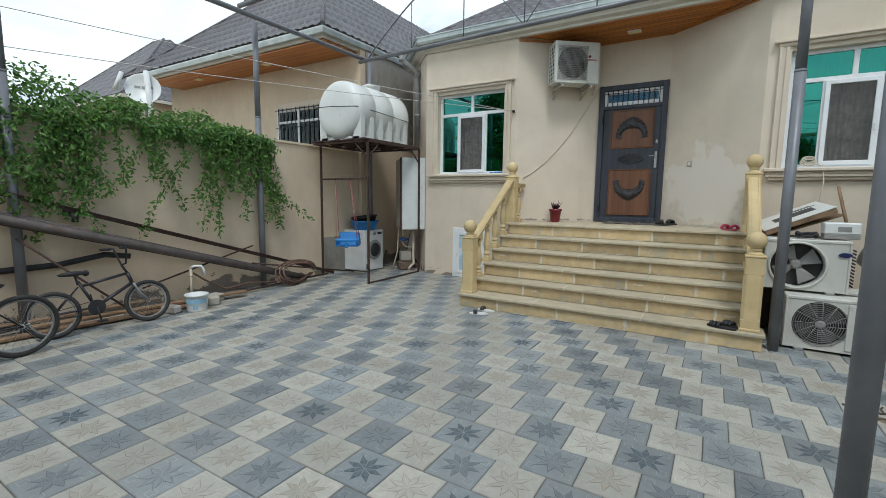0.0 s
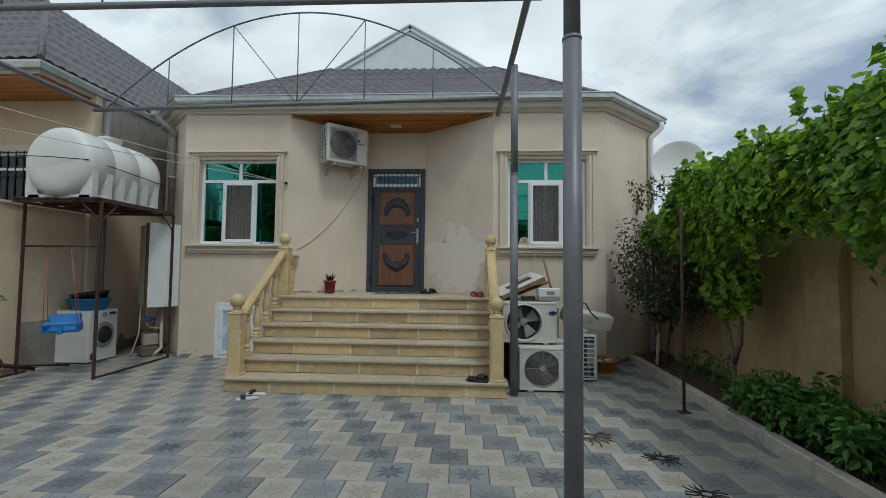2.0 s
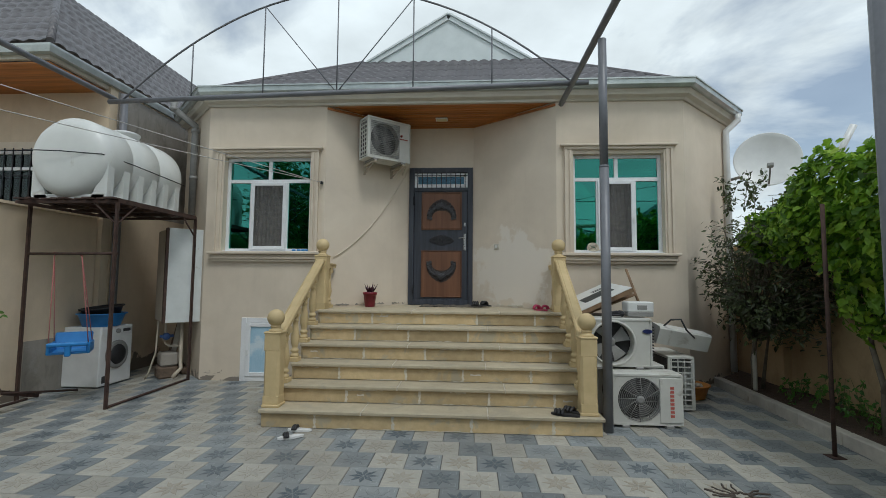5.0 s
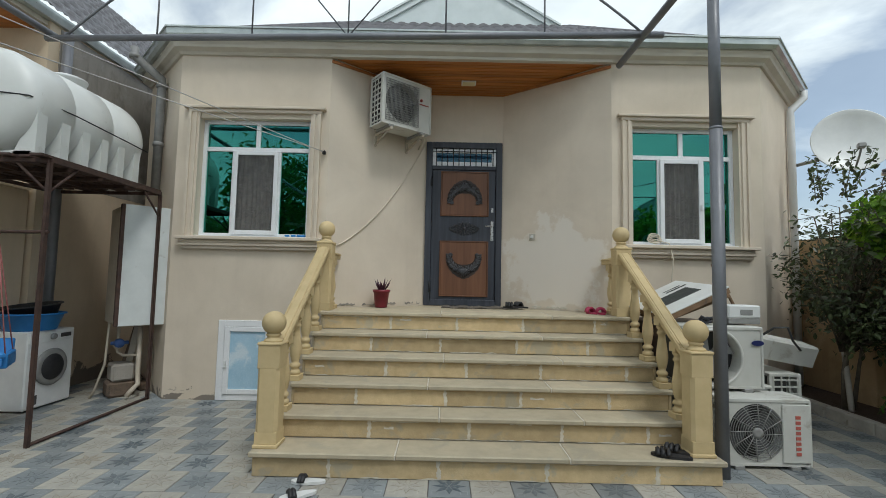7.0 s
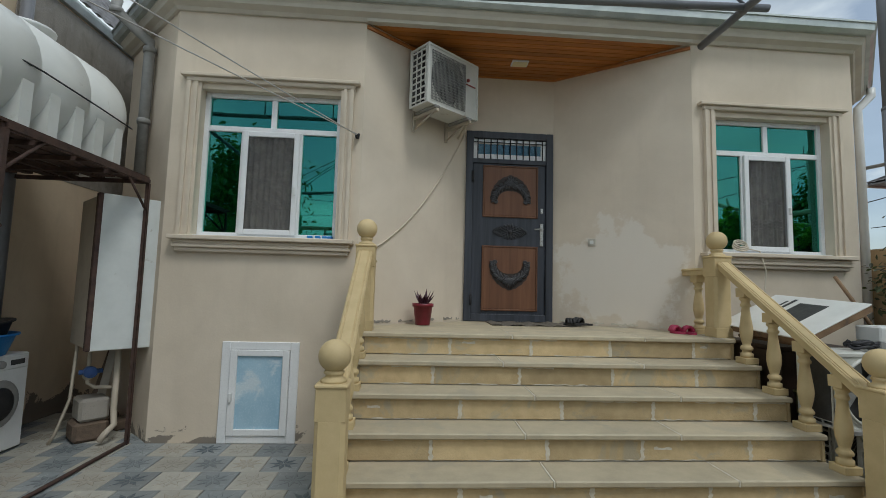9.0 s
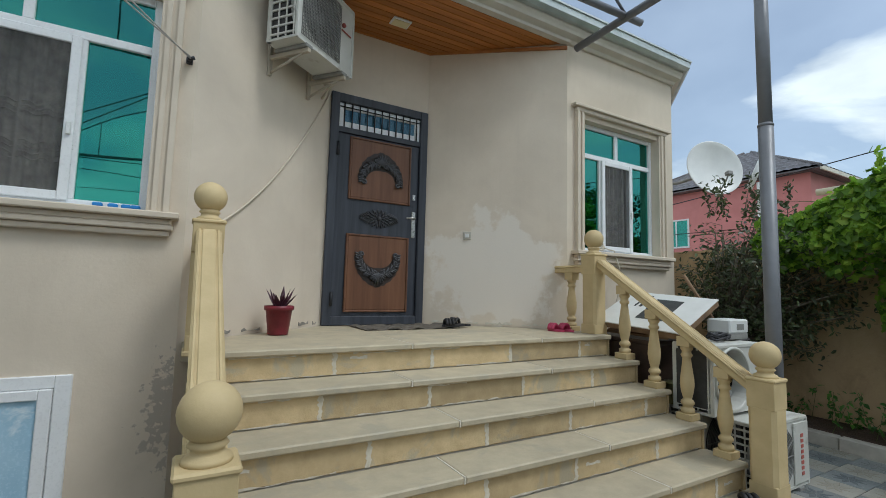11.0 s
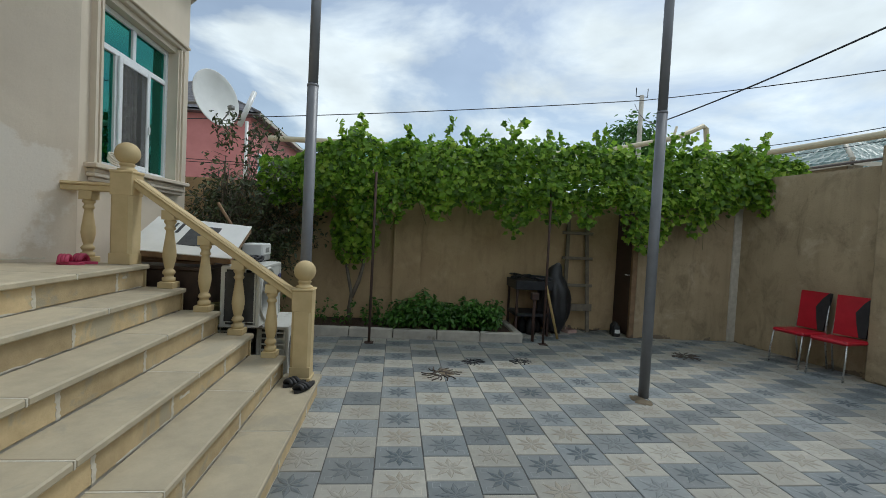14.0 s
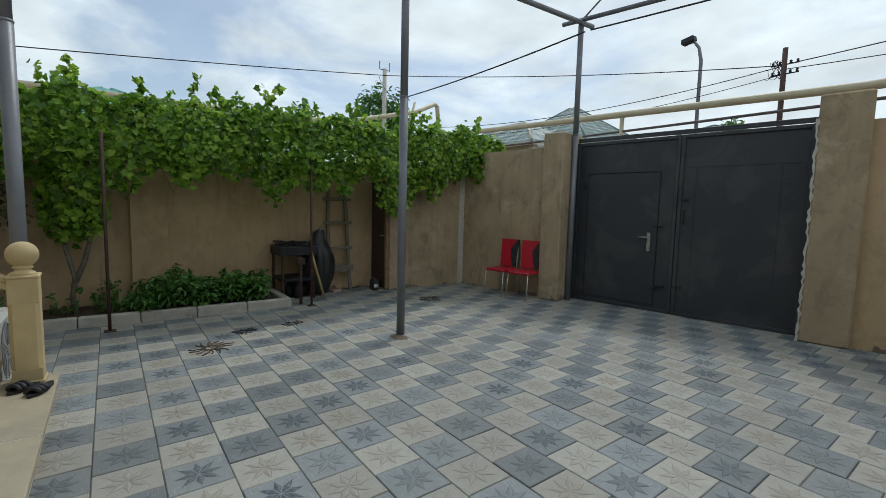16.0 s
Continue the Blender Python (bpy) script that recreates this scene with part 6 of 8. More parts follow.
for a0, a1, z0, z1 in ((-1.7, 0.5, 0.1, 0.17), (-0.9, -0.4, 0.03, 0.08)):
    pts = np.linspace(a0, a1, 12)
    rows = [[bm.verts.new(((0.1235 + 0.08 * z) * math.cos(a), (0.1235 + 0.08 * z) * math.sin(a), z)) for a in pts] for z in (z0, z1)]
    for i in range(11):
        bm.faces.new((rows[0][i], rows[0][i + 1], rows[1][i + 1], rows[1][i]))
part("print", bm, surface("faded_blue_print", (0.2, 0.42, 0.6), (0.35, 0.5, 0.62), 14, 0.5, bump=0), bk, "faded blue print")
for k, (x, y, sx, sy, h, rr) in enumerate(((-6.1, 3.55, 0.22, 0.13, 0.1, 20), (-6.15, 4.15, 0.3, 0.14, 0.12, -25), (-6.3, 4.3, 0.2, 0.12, 0.1, 10))):
    bm = B()
    box(bm, -sx / 2, sx / 2, -sy / 2, sy / 2, 0, h, pose(x, y, 0.0, 0, 0, rr), bevel=0.018)
    tagged(finish("stone_block", bm, M_KERB), "rough stone block beside the bucket", "stone", "stones by the tap")


# bicycles
M_TYRE = surface("dusty_tyre", (0.05, 0.048, 0.045), (0.025, 0.024, 0.023), 14, 0.85, bump=0.3)
M_BIKE = surface("dark_bike_frame", (0.05, 0.045, 0.06), (0.03, 0.028, 0.035), 12, 0.4, metal=0.4, bump=0.05)


def bike_wheel(parent, y, z, r, rim_mat):
    bm = B()
    tube(bm, [(0, y + (r - 0.022) * math.cos(a), z + (r - 0.022) * math.sin(a)) for a in np.linspace(0, 2 * math.pi, 41)], 0.023, 8, False)
    tyre = part("tyre", bm, M_TYRE, parent)
    bm = B()
    tube(bm, [(0, y + (r - 0.05) * math.cos(a), z + (r - 0.05) * math.sin(a)) for a in np.linspace(0, 2 * math.pi, 41)], 0.011, 6, False)
    part("rim", bm, rim_mat, tyre)
    bm = B()
    for k in range(20):
        a = 2 * math.pi * k / 20
        tube(bm, [(0.02 * (-1) ** k, y, z), (0, y + (r - 0.05) * math.cos(a), z + (r - 0.05) * math.sin(a))], 0.0018, 4)
    lathe(bm, [(0.02, -0.035), (0.024, 0), (0.02, 0.035)], 10, Matrix.Translation((0, y, z)) @ pose(0, 0, 0, 0, 90))
    part("spokes", bm, M_STEEL, tyre)


def bicycle(label, m, r=0.25, base=0.92, rim_mat=M_ACGREY):
    bk = thing("bicycle", label, "bicycle", m, "bicycles by the wall")
    bike_wheel(bk, 0, r, r, rim_mat)
    bike_wheel(bk, base, r, r, rim_mat)
    cr = Vector((0, base * 0.42, r + 0.02))
    seat = Vector((0, base * 0.27, r + 0.33))
    head = Vector((0, base * 0.8, r + 0.36))
    hl = Vector((0, base * 0.84, r + 0.24))
    bm = B()
    for a, b, rr in ((cr, seat, 0.016), (seat - Vector((0, -0.02, 0.06)), head, 0.016), (cr, hl, 0.019), (head, hl, 0.021)):
        tube(bm, [a, b], rr, 8)
    for s in (-1, 1):
        tube(bm, [cr, Vector((s * 0.045, 0, r))], 0.009, 6)
        tube(bm, [seat - Vector((0, 0, 0.06)), Vector((s * 0.045, 0, r))], 0.008, 6)
    part("frame", bm, M_BIKE, bk, "dark painted frame")
    bm = B()
    for s in (-1, 1):
        tube(bm, [hl + Vector((s * 0.03, 0, 0)), Vector((s * 0.045, base * 0.9, r + 0.12)), Vector((s * 0.05, base, r))], 0.012, 6)
    part("fork", bm, M_ACGREY, bk, "pale fork")
    bm = B()
    top = head + Vector((0, -0.05, 0.1))
    tube(bm, [head, top], 0.013, 8)
    tube(bm, [top + Vector((-0.3, -0.08, 0.2)), top + Vector((-0.2, 0, 0.2)), top + Vector((-0.08, 0.02, 0.02)), top, top + Vector((0.08, 0.02, 0.02)), top + Vector((0.2, 0, 0.2)), top + Vector((0.3, -0.08, 0.2))], 0.011, 8)
    hb = part("handlebar", bm, M_BIKE, bk)
    for s in (-1, 1):
        bm = B()
        tube(bm, [top + Vector((s * 0.22, -0.02, 0.2)), top + Vector((s * 0.32, -0.095, 0.2))], 0.017, 8)
        part("grip", bm, M_BLACK, hb)
    bm = B()
    lathe(bm, [(0.02, 0), (0.06, 0.01), (0.07, 0.03), (0.04, 0.05), (0.01, 0.055)], 14, Matrix.Translation(seat + Vector((0, -0.04, 0.06))) @ Matrix.Diagonal((1, 1.9, 1, 1)))
    ball(bm, tuple(seat + Vector((0, 0.08, 0.08))), 0.035, 8)
    tube(bm, [seat - Vector((0, 0, 0.04)), seat + Vector((0, -0.02, 0.07))], 0.012, 8)
    part("saddle", bm, M_BLACK, bk, "black saddle")
    bm = B()
    lathe(bm, [(0.08, -0.006), (0.085, 0), (0.08, 0.006)], 20, Matrix.Translation(cr + Vector((0.04, 0, 0))) @ pose(0, 0, 0, 0, 90))
    tube(bm, [cr + Vector((0.05, 0, 0)), cr + Vector((0.06, 0.02, -0.15))], 0.009, 6)
    box(bm, cr.x + 0.055, cr.x + 0.14, cr.y - 0.02, cr.y + 0.06, cr.z - 0.165, cr.z - 0.145)
    tube(bm, [cr + Vector((-0.05, 0, 0)), cr + Vector((-0.06, -0.02, 0.15))], 0.009, 6)
    tube(bm, [cr + Vector((0.04, 0, 0.08)), Vector((0.04, 0, r + 0.035)), Vector((0.04, -0.03, r)), Vector((0.04, 0, r - 0.035)), cr + Vector((0.04, 0, -0.08))], 0.005, 4)
    part("crankset", bm, M_BLACK, bk, "chain, pedals and chainwheel")


bicycle("small dark bmx bicycle leaning by the wall", pose(-6.0, 2.32, 0, 0, -7, -4), 0.25, 0.9)
bicycle("larger bicycle with pale rims, partly behind", pose(-5.62, 1.95, 0, 0, -6, 186), 0.3, 1.0)

# ---- neighbour's house over the left wall ----
nb = thing("neighbour_house", "tan neighbouring house with wooden soffit and tiled roof", "house", Matrix.Translation((-0.14, 0.0, -0.08)), kind="structure")
bm = B()
box(bm, -14.0, -6.55, 6.85, 6.9, 4.6, 4.72)
box(bm, -6.6, -6.55, 6.9, 17, 4.6, 4.72)
part("fascia", bm, M_EAVE, nb, "cream fascia")
bm = B()
sweep(bm, [(-14, 6.85), (-6.55, 6.85), (-6.55, 17)], [(0.0, 4.66), (0.08, 4.66), (0.1, 4.74), (0.1, 4.77), (0.0, 4.77)])
part("gutter", bm, M_GUTTER, nb, "galvanised gutter")
bm = B()
for k in range(13):
    box(bm, -13.2, -6.6, 6.9 + 0.075 * k, 6.9 + 0.075 * k + 0.072, 4.56, 4.585)
part("soffit", bm, M_SOFFIT, nb, "varnished orange board soffit")
bm = B()
tile_sheet(bm, (-14.4, 6.8, 4.76), (-6.5, 6.8, 4.76), (-10.2, 9.2, 7.2), (-8.9, 9.2, 7.2), step=0.05)
part("roof_slope", bm, M_ROOF, nb, "dark tiled roof slope")
bm = B()
tile_sheet(bm, (-6.5, 6.8, 4.76), (-6.5, 17, 4.76), (-8.9, 9.2, 7.2), (-8.9, 15, 7.2), step=0.07)
tile_sheet(bm, (-14.4, 17, 4.76), (-14.4, 6.8, 4.76), (-10.2, 15, 7.2), (-10.2, 9.2, 7.2), step=0.2)
part("roof_slope", bm, M_ROOF, nb, "dark tiled roof slope")
bm = B()
tube(bm, [(-6.5, 6.8, 4.82), (-8.9, 9.2, 7.24)], 0.05, 8)
tube(bm, [(-14.4, 6.8, 4.82), (-10.2, 9.2, 7.24), (-8.9, 9.2, 7.24)], 0.05, 8)
part("ridge_cap", bm, M_ROOF, nb)
bm = B()
frame_bars(bm, -9.1, -7.6, 2.7, 3.62, 7.78, 7.86, 0.06)
box(bm, -8.4, -8.34, 7.785, 7.85, 2.75, 3.57)
box(bm, -9.04, -7.66, 7.787, 7.848, 3.3, 3.35)
nw = part("window", bm, M_PVC, nb, "white window with bars")
bm = B()
box(bm, -9.05, -7.65, 7.82, 7.83, 2.75, 3.57)
part("pane", bm, M_GLASS_DARK, nw)
bm = B()
for k in range(10):
    x = -9.0 + k * 0.148
    tube(bm, [(x, 7.74, 2.68), (x, 7.74, 3.64)], 0.009, 5)
for z in (2.72, 3.2, 3.6):
    tube(bm, [(-9.1, 7.74, z), (-7.6, 7.74, z)], 0.009, 5)
part("grille", bm, M_CASTING, nw, "dark window grille")
bm = B()
frame_bars(bm, -9.22, -7.48, 2.58, 3.76, 7.8, 7.856, 0.12)
part("surround", bm, M_TRIM, nb)
for x in (-8.9, -11.6):
    bm = B()
    box(bm, x - 0.1, x + 0.1, 7.3, 7.45, 4.545, 4.562, bevel=0.004)
    part("soffit_lamp", bm, M_LAMP, nb)


def dish(label, m, r=0.45, depth=0.09, side_arm=False):
    ds = thing("satellite_dish", label, "satellite dish", m)
    bm = B()
    prof = [(r * t, depth * t * t) for t in np.linspace(0.02, 1, 9)]
    prof += [(r + 0.008, depth), (r + 0.008, depth - 0.01)] + [(r * t, depth * t * t - 0.008) for t in np.linspace(0.98, 0.02, 8)]
    lathe(bm, prof, 36)
    part("reflector", bm, M_WHITE, ds)
    bm = B()
    if side_arm:
        tube(bm, [(-r * 1.5, -r * 0.4, 0.1), (-r * 1.05, r * 0.75, 0.16)], 0.03, 8)
        part("feed_arm", bm, M_WHITE, ds)
        return ds
    tube(bm, [(0, -r * 0.95, depth), (0, -r * 0.7, 0.26), (0, -r * 0.5, 0.34)], 0.012, 6)
    box(bm, -0.04, 0.04, -r * 0.5 - 0.03, -r * 0.5 + 0.03, 0.3, 0.38, bevel=0.01)
    part("feed_arm", bm, M_ACGREY, ds)
    return ds


d1 = dish("large white satellite dish above the boundary wall", Matrix.Translation((3.5, 8.28, 3.4)) @ pose(0, 0, 0, 80, 0, -26), 0.42)
bm = B()
inv = d1.matrix_basis.inverted()
tube(bm, [inv @ Vector((3.58, 8.34, 3.38)), inv @ Vector((3.5, 8.8, 3.3)), inv @ Vector((3.42, 9.14, 3.3))], 0.025, 8)
part("mount", bm, M_ACGREY, d1)
bm = B()
tube(bm, [(4.3, 8.15, 3.2), (4.55, 8.0, 3.85)], 0.045, 10)
tagged(finish("vent_pipe", bm, M_WHITE), "white pipe sticking up behind the dish", "pipe")
bm = B()
tube(bm, [(4.42, 8.07, 3.3), (4.42, 8.07, -0.06)], 0.03, 8)
tagged(finish("pipe_support", bm, M_WHITE), "thin pale support pipe behind the boundary wall", "pipe")
d2 = dish("white satellite dish with faint lettering beyond the wall", Matrix.Translation((-7.36, 3.98, 3.04)) @ pose(0, 0, 0, 75, 0, 55), 0.22, 0.05, True)
inv = d2.matrix_basis.inverted()
bm = B()
tube(bm, [inv @ Vector((-7.4, 4.02, 3.0)), inv @ Vector((-7.42, 4.03, 2.3)), inv @ Vector((-7.42, 4.03, -0.06))], 0.025, 8)
part("mast", bm, M_ACGREY, d2)
bm = B()
for x0, x1 in ((-0.13, -0.04), (-0.02, 0.05), (0.07, 0.13)):
    box(bm, x0, x1, 0.02, 0.05, 0.012, 0.016)
part("print", bm, M_ACGREY, d2, "faint grey print")
bm = B()
tube(bm, [(-7.2, 4.0, 2.4), (-7.3, 4.0, 3.3)], 0.04, 8)
tube(bm, [(-7.2, 4.0, 2.42), (-7.2, 4.0, -0.06)], 0.03, 8)
tagged(finish("vent_pipe", bm, M_WHITE), "white pipe standing behind the boundary wall", "pipe")


# ---- foliage ----
def leaf_shape(kind):
    """One leaf in its own plane (x along the blade), slightly folded: vertices and faces."""
    if kind == "grape":
        rim = [(-0.12, 0.0), (-0.3, 0.22), (-0.12, 0.42), (0.12, 0.38), (0.2, 0.52), (0.42, 0.3), (0.55, 0.16), (0.78, 0.0)]
        fold, dip = 0.18, 0.12
    elif kind == "oval":
        rim = [(0.0, 0.0), (0.2, 0.16), (0.5, 0.22), (0.8, 0.13), (1.0, 0.0)]
        fold, dip = 0.25, 0.15
    else:
        rim = [(0.0, 0.0), (0.15, 0.2), (0.4, 0.3), (0.7, 0.18), (1.0, 0.0)]
        fold, dip = 0.2, 0.3
    v = [(x, y, fold * y - dip * max(x, 0) ** 2) for x, y in rim]
    n = len(v)
    v += [(x, -y, fold * y - dip * max(x, 0) ** 2) for x, y in rim[1:-1]]
    right = [0] + [n + i for i in range(len(rim) - 2)] + [n - 1]
    return np.array(v), [tuple(range(n))[::-1], tuple(right)]


def leaves(name, spots, kind, size, material, parent, rng, facing=None, spread=0.8):
    """Many leaves as one crown: each spot is (x, y, z, outward x, y, z)."""
    v0, f0 = leaf_shape(kind)
    vs, fs = [], []
    for i, s in enumerate(spots):
        nrm = np.array(s[3:6]) + rng.normal(0, spread, 3)
        nrm /= np.linalg.norm(nrm) + 1e-9
        ax = rng.normal(0, 1, 3) + np.array((0, 0, -0.6))
        ax -= nrm * ax.dot(nrm)
        ax /= np.linalg.norm(ax) + 1e-9
        ay = np.cross(nrm, ax)
        k = size * rng.uniform(0.6, 1.25)
        vs.append(np.array(s[:3]) + k * (v0[:, :1] * ax + v0[:, 1:2] * ay + v0[:, 2:3] * nrm))
        fs.extend([tuple(a + i * len(v0) for a in f) for f in f0])
    return raw(name, np.concatenate(vs).tolist(), fs, material, parent)


M_GRAPE = leaf_mat("grape_leaf", [(0.0, (0.06, 0.14, 0.016)), (0.35, (0.17, 0.34, 0.032)), (0.75, (0.33, 0.55, 0.055)), (1.0, (0.52, 0.7, 0.1))], 0.5, 0.4)
M_DARKLEAF = leaf_mat("dark_shrub_leaf", [(0.0, (0.045, 0.05, 0.024)), (0.6, (0.075, 0.1, 0.04)), (1.0, (0.13, 0.17, 0.065))], 0.25, 0.4)
M_BUSHLEAF = leaf_mat("bed_plant_leaf", [(0.0, (0.04, 0.115, 0.02)), (0.6, (0.085, 0.225, 0.034)), (1.0, (0.15, 0.34, 0.055))], 0.3, 0.4)
M_IVY = leaf_mat("trailing_leaf", [(0.0, (0.06, 0.14, 0.03)), (0.6, (0.12, 0.26, 0.05)), (1.0, (0.22, 0.4, 0.08))], 0.4, 0.5)
M_BARK = surface("grey_bark", (0.2, 0.17, 0.13), (0.11, 0.09, 0.07), 12.0, 0.9, grain=50, bump=0.7, dist=0.01)
M_STEM = surface("green_stem", (0.14, 0.16, 0.06), (0.09, 0.1, 0.04), 12.0, 0.7, bump=0.1)
rng = np.random.default_rng(7)


def wav(a, *fr):
    return sum(math.sin(a * f + p) for f, p in fr) / len(fr)


# grape vine: trained over wires, hanging like a hedge towards the yard
vine = thing("grape_vine", "lush green grape vine trained on wires along the wall", "vine", pose(0, 0, 0))


def vine_top(y):
    return 2.84 + 0.03 * (6.2 - y) - 0.28 * max(0.0, y - 6.0) + 0.13 * wav(y, (2.3, 0.4), (5.1, 1.7), (9.7, 0.3))


def vine_low(y):
    lo = 1.78 + 0.3 * wav(y, (2.9, 1.0), (6.3, 0.2), (11.0, 2.0))
    lo -= 0.36 * math.exp(-((y - 1.65) / 0.36) ** 2)
    if y < 1.0:
        lo += 0.2 * (1.0 - y)
    return lo


spots = []
while len(spots) < 14500:
    y = rng.uniform(-0.75, 7.25)
    u = rng.random()
    front = 2.42 + 0.12 * wav(y, (1.9, 0.0), (4.7, 1.2))
    lo, hi = vine_low(y), vine_top(y)
    if u < 0.66:
        z = lo + (hi - lo) * rng.beta(1.4, 1.15)
        x = front + abs(rng.normal(0, 0.12)) + 0.16 * abs(2 * (z - lo) / (hi - lo) - 1) ** 2
        spots.append((x, y, z - 0.45 * max(0.0, 2.75 - x) * (z > 2.2), -1.0, 0.1, 0.6))
    elif u < 0.86:
        x = rng.uniform(front + 0.1, 3.85)
        spots.append((x, y, hi - 0.02 - abs(rng.normal(0, 0.09)) - 0.15 * (x - front), -0.1, 0, 1.0))
    else:
        x = rng.uniform(front + 0.2, 3.5)
        z = rng.uniform(max(lo + 0.1, 2.0), hi - 0.1)
        spots.append((x, y, z, 0, 0, 1.0))
for k in range(30):
    y = rng.uniform(-0.5, 6.3)
    p = np.array((rng.uniform(2.8, 3.4), y, vine_top(y)))
    d = np.array((rng.normal(-0.15, 0.2), rng.normal(0, 0.3), 1.0))
    for j in range(int(rng.integers(3, 9))):
        p = p + d * 0.04
        d += rng.normal(0, 0.12, 3) * (1, 1, 0)
        for q in range(3):
            spots.append((*(p + rng.normal(0, 0.03, 3)), rng.normal(-0.4, 0.6), rng.normal(0, 0.6), 0.5))
for xc, yc, zc, rx_, rz_, n in ((3.02, 6.0, 1.5, 0.3, 0.55, 760), (3.0, 6.3, 2.2, 0.45, 0.5, 420), (2.9, 6.8, 2.2, 0.4, 0.4, 260)):
    for k in range(n):
        a = rng.normal(0, 1, 3)
        a /= np.linalg.norm(a)
        rr = rng.uniform(0.55, 1.0)
        spots.append((xc + rx_ * rr * a[0], yc + 0.38 * rr * a[1], zc + rz_ * rr * a[2], a[0] - 0.4, a[1], a[2] + 0.3))
leaves("crown", spots, "grape", 0.092, M_GRAPE, vine, rng, spread=0.55)
bm = B()
for (x, y), pts in (((3.05, 6.02), [(0, 0, 0.05), (0.02, 0.03, 0.3), (0.0, 0.0, 0.55), (-0.03, 0.08, 0.95), (0.0, 0.1, 1.5), (0.05, 0.05, 2.2)]), ((3.05, 6.02), [(0.0, 0.0, 0.5), (0.02, -0.1, 0.75), (0.0, -0.16, 1.0), (-0.05, -0.15, 1.5), (-0.1, -0.4, 2.1)])):
    tube(bm, [(x + a, y + b, c) for a, b, c in pts], 0.035, 8, True, 0.014)
part("trunk", bm, M_BARK, vine, "forked grey trunk")
bm = B()
for k in range(26):
    y = rng.uniform(0, 6.0)
    p = Vector((3.0, y, 2.35))
    pts = [p.copy()]
    d = Vector((rng.normal(-0.5, 0.3), rng.normal(0, 0.7), rng.normal(-0.1, 0.4)))
    for j in range(6):
        p = p + d * 0.11
        d.z -= 0.08
        pts.append(p.copy())
    tube(bm, pts, 0.007, 5, True, 0.003)
tube(bm, [(3.05, 6.0, 2.2), (3.0, 4.5, 2.45), (3.05, 3.0, 2.4), (2.95, 1.5, 2.45), (3.1, 0.2, 2.4)], 0.02, 6, True, 0.008)
tagged(part("canes", bm, M_STEM, vine, "twining canes"), kind="stuff")
bm = B()
for k in range(22):
    y = rng.uniform(0.3, 5.8)
    c = Vector((2.6 + rng.uniform(0, 0.15), y, vine_low(y) + rng.uniform(0.0, 0.4)))
    for j in range(16):
        q = rng.random()
        ball(bm, tuple(c + Vector((rng.normal(0, 0.018 * (1 - q * 0.6)), rng.normal(0, 0.018 * (1 - q * 0.6)), -q * 0.14))), 0.008, 5)
tagged(part("grape_clusters", bm, M_IVY, vine, "small unripe green grapes"), kind="stuff")
for nm, x, z in (("trellis_wire", 2.75, 2.4), ("trellis_wire", 3.2, 2.42)):
    line(nm, (x, 0.0, z), (x + 0.2, 8.6, z), 0.02, 0.005, M_DARKCABLE, "thin wire carrying the vine")

# stakes under the wires
for x, y, z in ((2.31, 5.69, 2.3), (2.44, 3.22, 2.35)):
    st = thing("vine_stake", "thin rusty stake on a foot plate holding up the vine", "stake", pose(x, y, 0), "vine stakes")
    bm = B()
    tube(bm, [(0, 0, 0), (0, 0, z)], 0.018, 8)
    part("rod", bm, M_RUST, st)
    bm = B()
    box(bm, -0.06, 0.06, -0.06, 0.06, 0.001, 0.009, bevel=0.002)
    part("foot_plate", bm, M_RUST, st)
bm = B()
tube(bm, [(2.62, 3.32, 0), (2.62, 3.32, 0.72)], 0.024, 8)
box(bm, 2.57, 2.67, 3.27, 3.37, 0.62, 0.72, bevel=0.005)
tagged(finish("short_post", bm, M_RUST), "short rusty post beside the brazier", "post")

# dark shrub by the house
shrub = thing("shrub", "dark-leaved shrub growing against the canted house corner", "shrub", pose(0, 0, 0))
spots = []
clumps = []
for k in range(125):
    a = rng.normal(0, 1, 3)
    a /= np.linalg.norm(a)
    rr = rng.uniform(0.45, 1.0) ** 0.6
    c = np.array((3.0 + 0.74 * rr * a[0], 7.4 + 0.85 * rr * a[1], 1.75 + 1.02 * rr * a[2]))
    c[0] = min(c[0], 3.52)
    if c[1] > 8.05 + max(0, c[0] - 2.3) * 0.9:
        continue
    clumps.append((c, a))
bm = B()
for c, a in clumps:
    root = np.array((2.98 + 0.1 * a[0], 7.85, 0.75 + 0.35 * rng.random()))
    mid = root * 0.45 + c * 0.55 + np.array((0, 0, 0.08))
    tip = c + np.array((a[0], a[1], 0.25)) * rng.uniform(0.12, 0.3)
    tube(bm, [root, mid, c, tip], 0.011, 5, True, 0.003)
    for j in range(46):
        t = rng.random()
        p = mid * (1 - t) + tip * t + rng.normal(0, 0.085, 3)
        spots.append((*p, a[0] * 0.5, a[1] * 0.5 - 0.2, 0.8))
for k in range(9):
    p = np.array((rng.uniform(2.5, 3.4), rng.uniform(7.1, 7.9), 2.55))
    d = np.array((rng.normal(0.05, 0.25), rng.normal(-0.1, 0.25), 1.0))
    pts = [p.copy()]
    for j in range(9):
        p = p + d * 0.05
        pts.append(p.copy())
        for q in range(4):
            spots.append((*(p + rng.normal(0, 0.03, 3)), *rng.normal(0, 0.5, 2), 0.6))
    tube(bm, pts, 0.005, 4, True, 0.002)
leaves("crown", spots, "oval", 0.075, M_DARKLEAF, shrub, rng, spread=0.6)
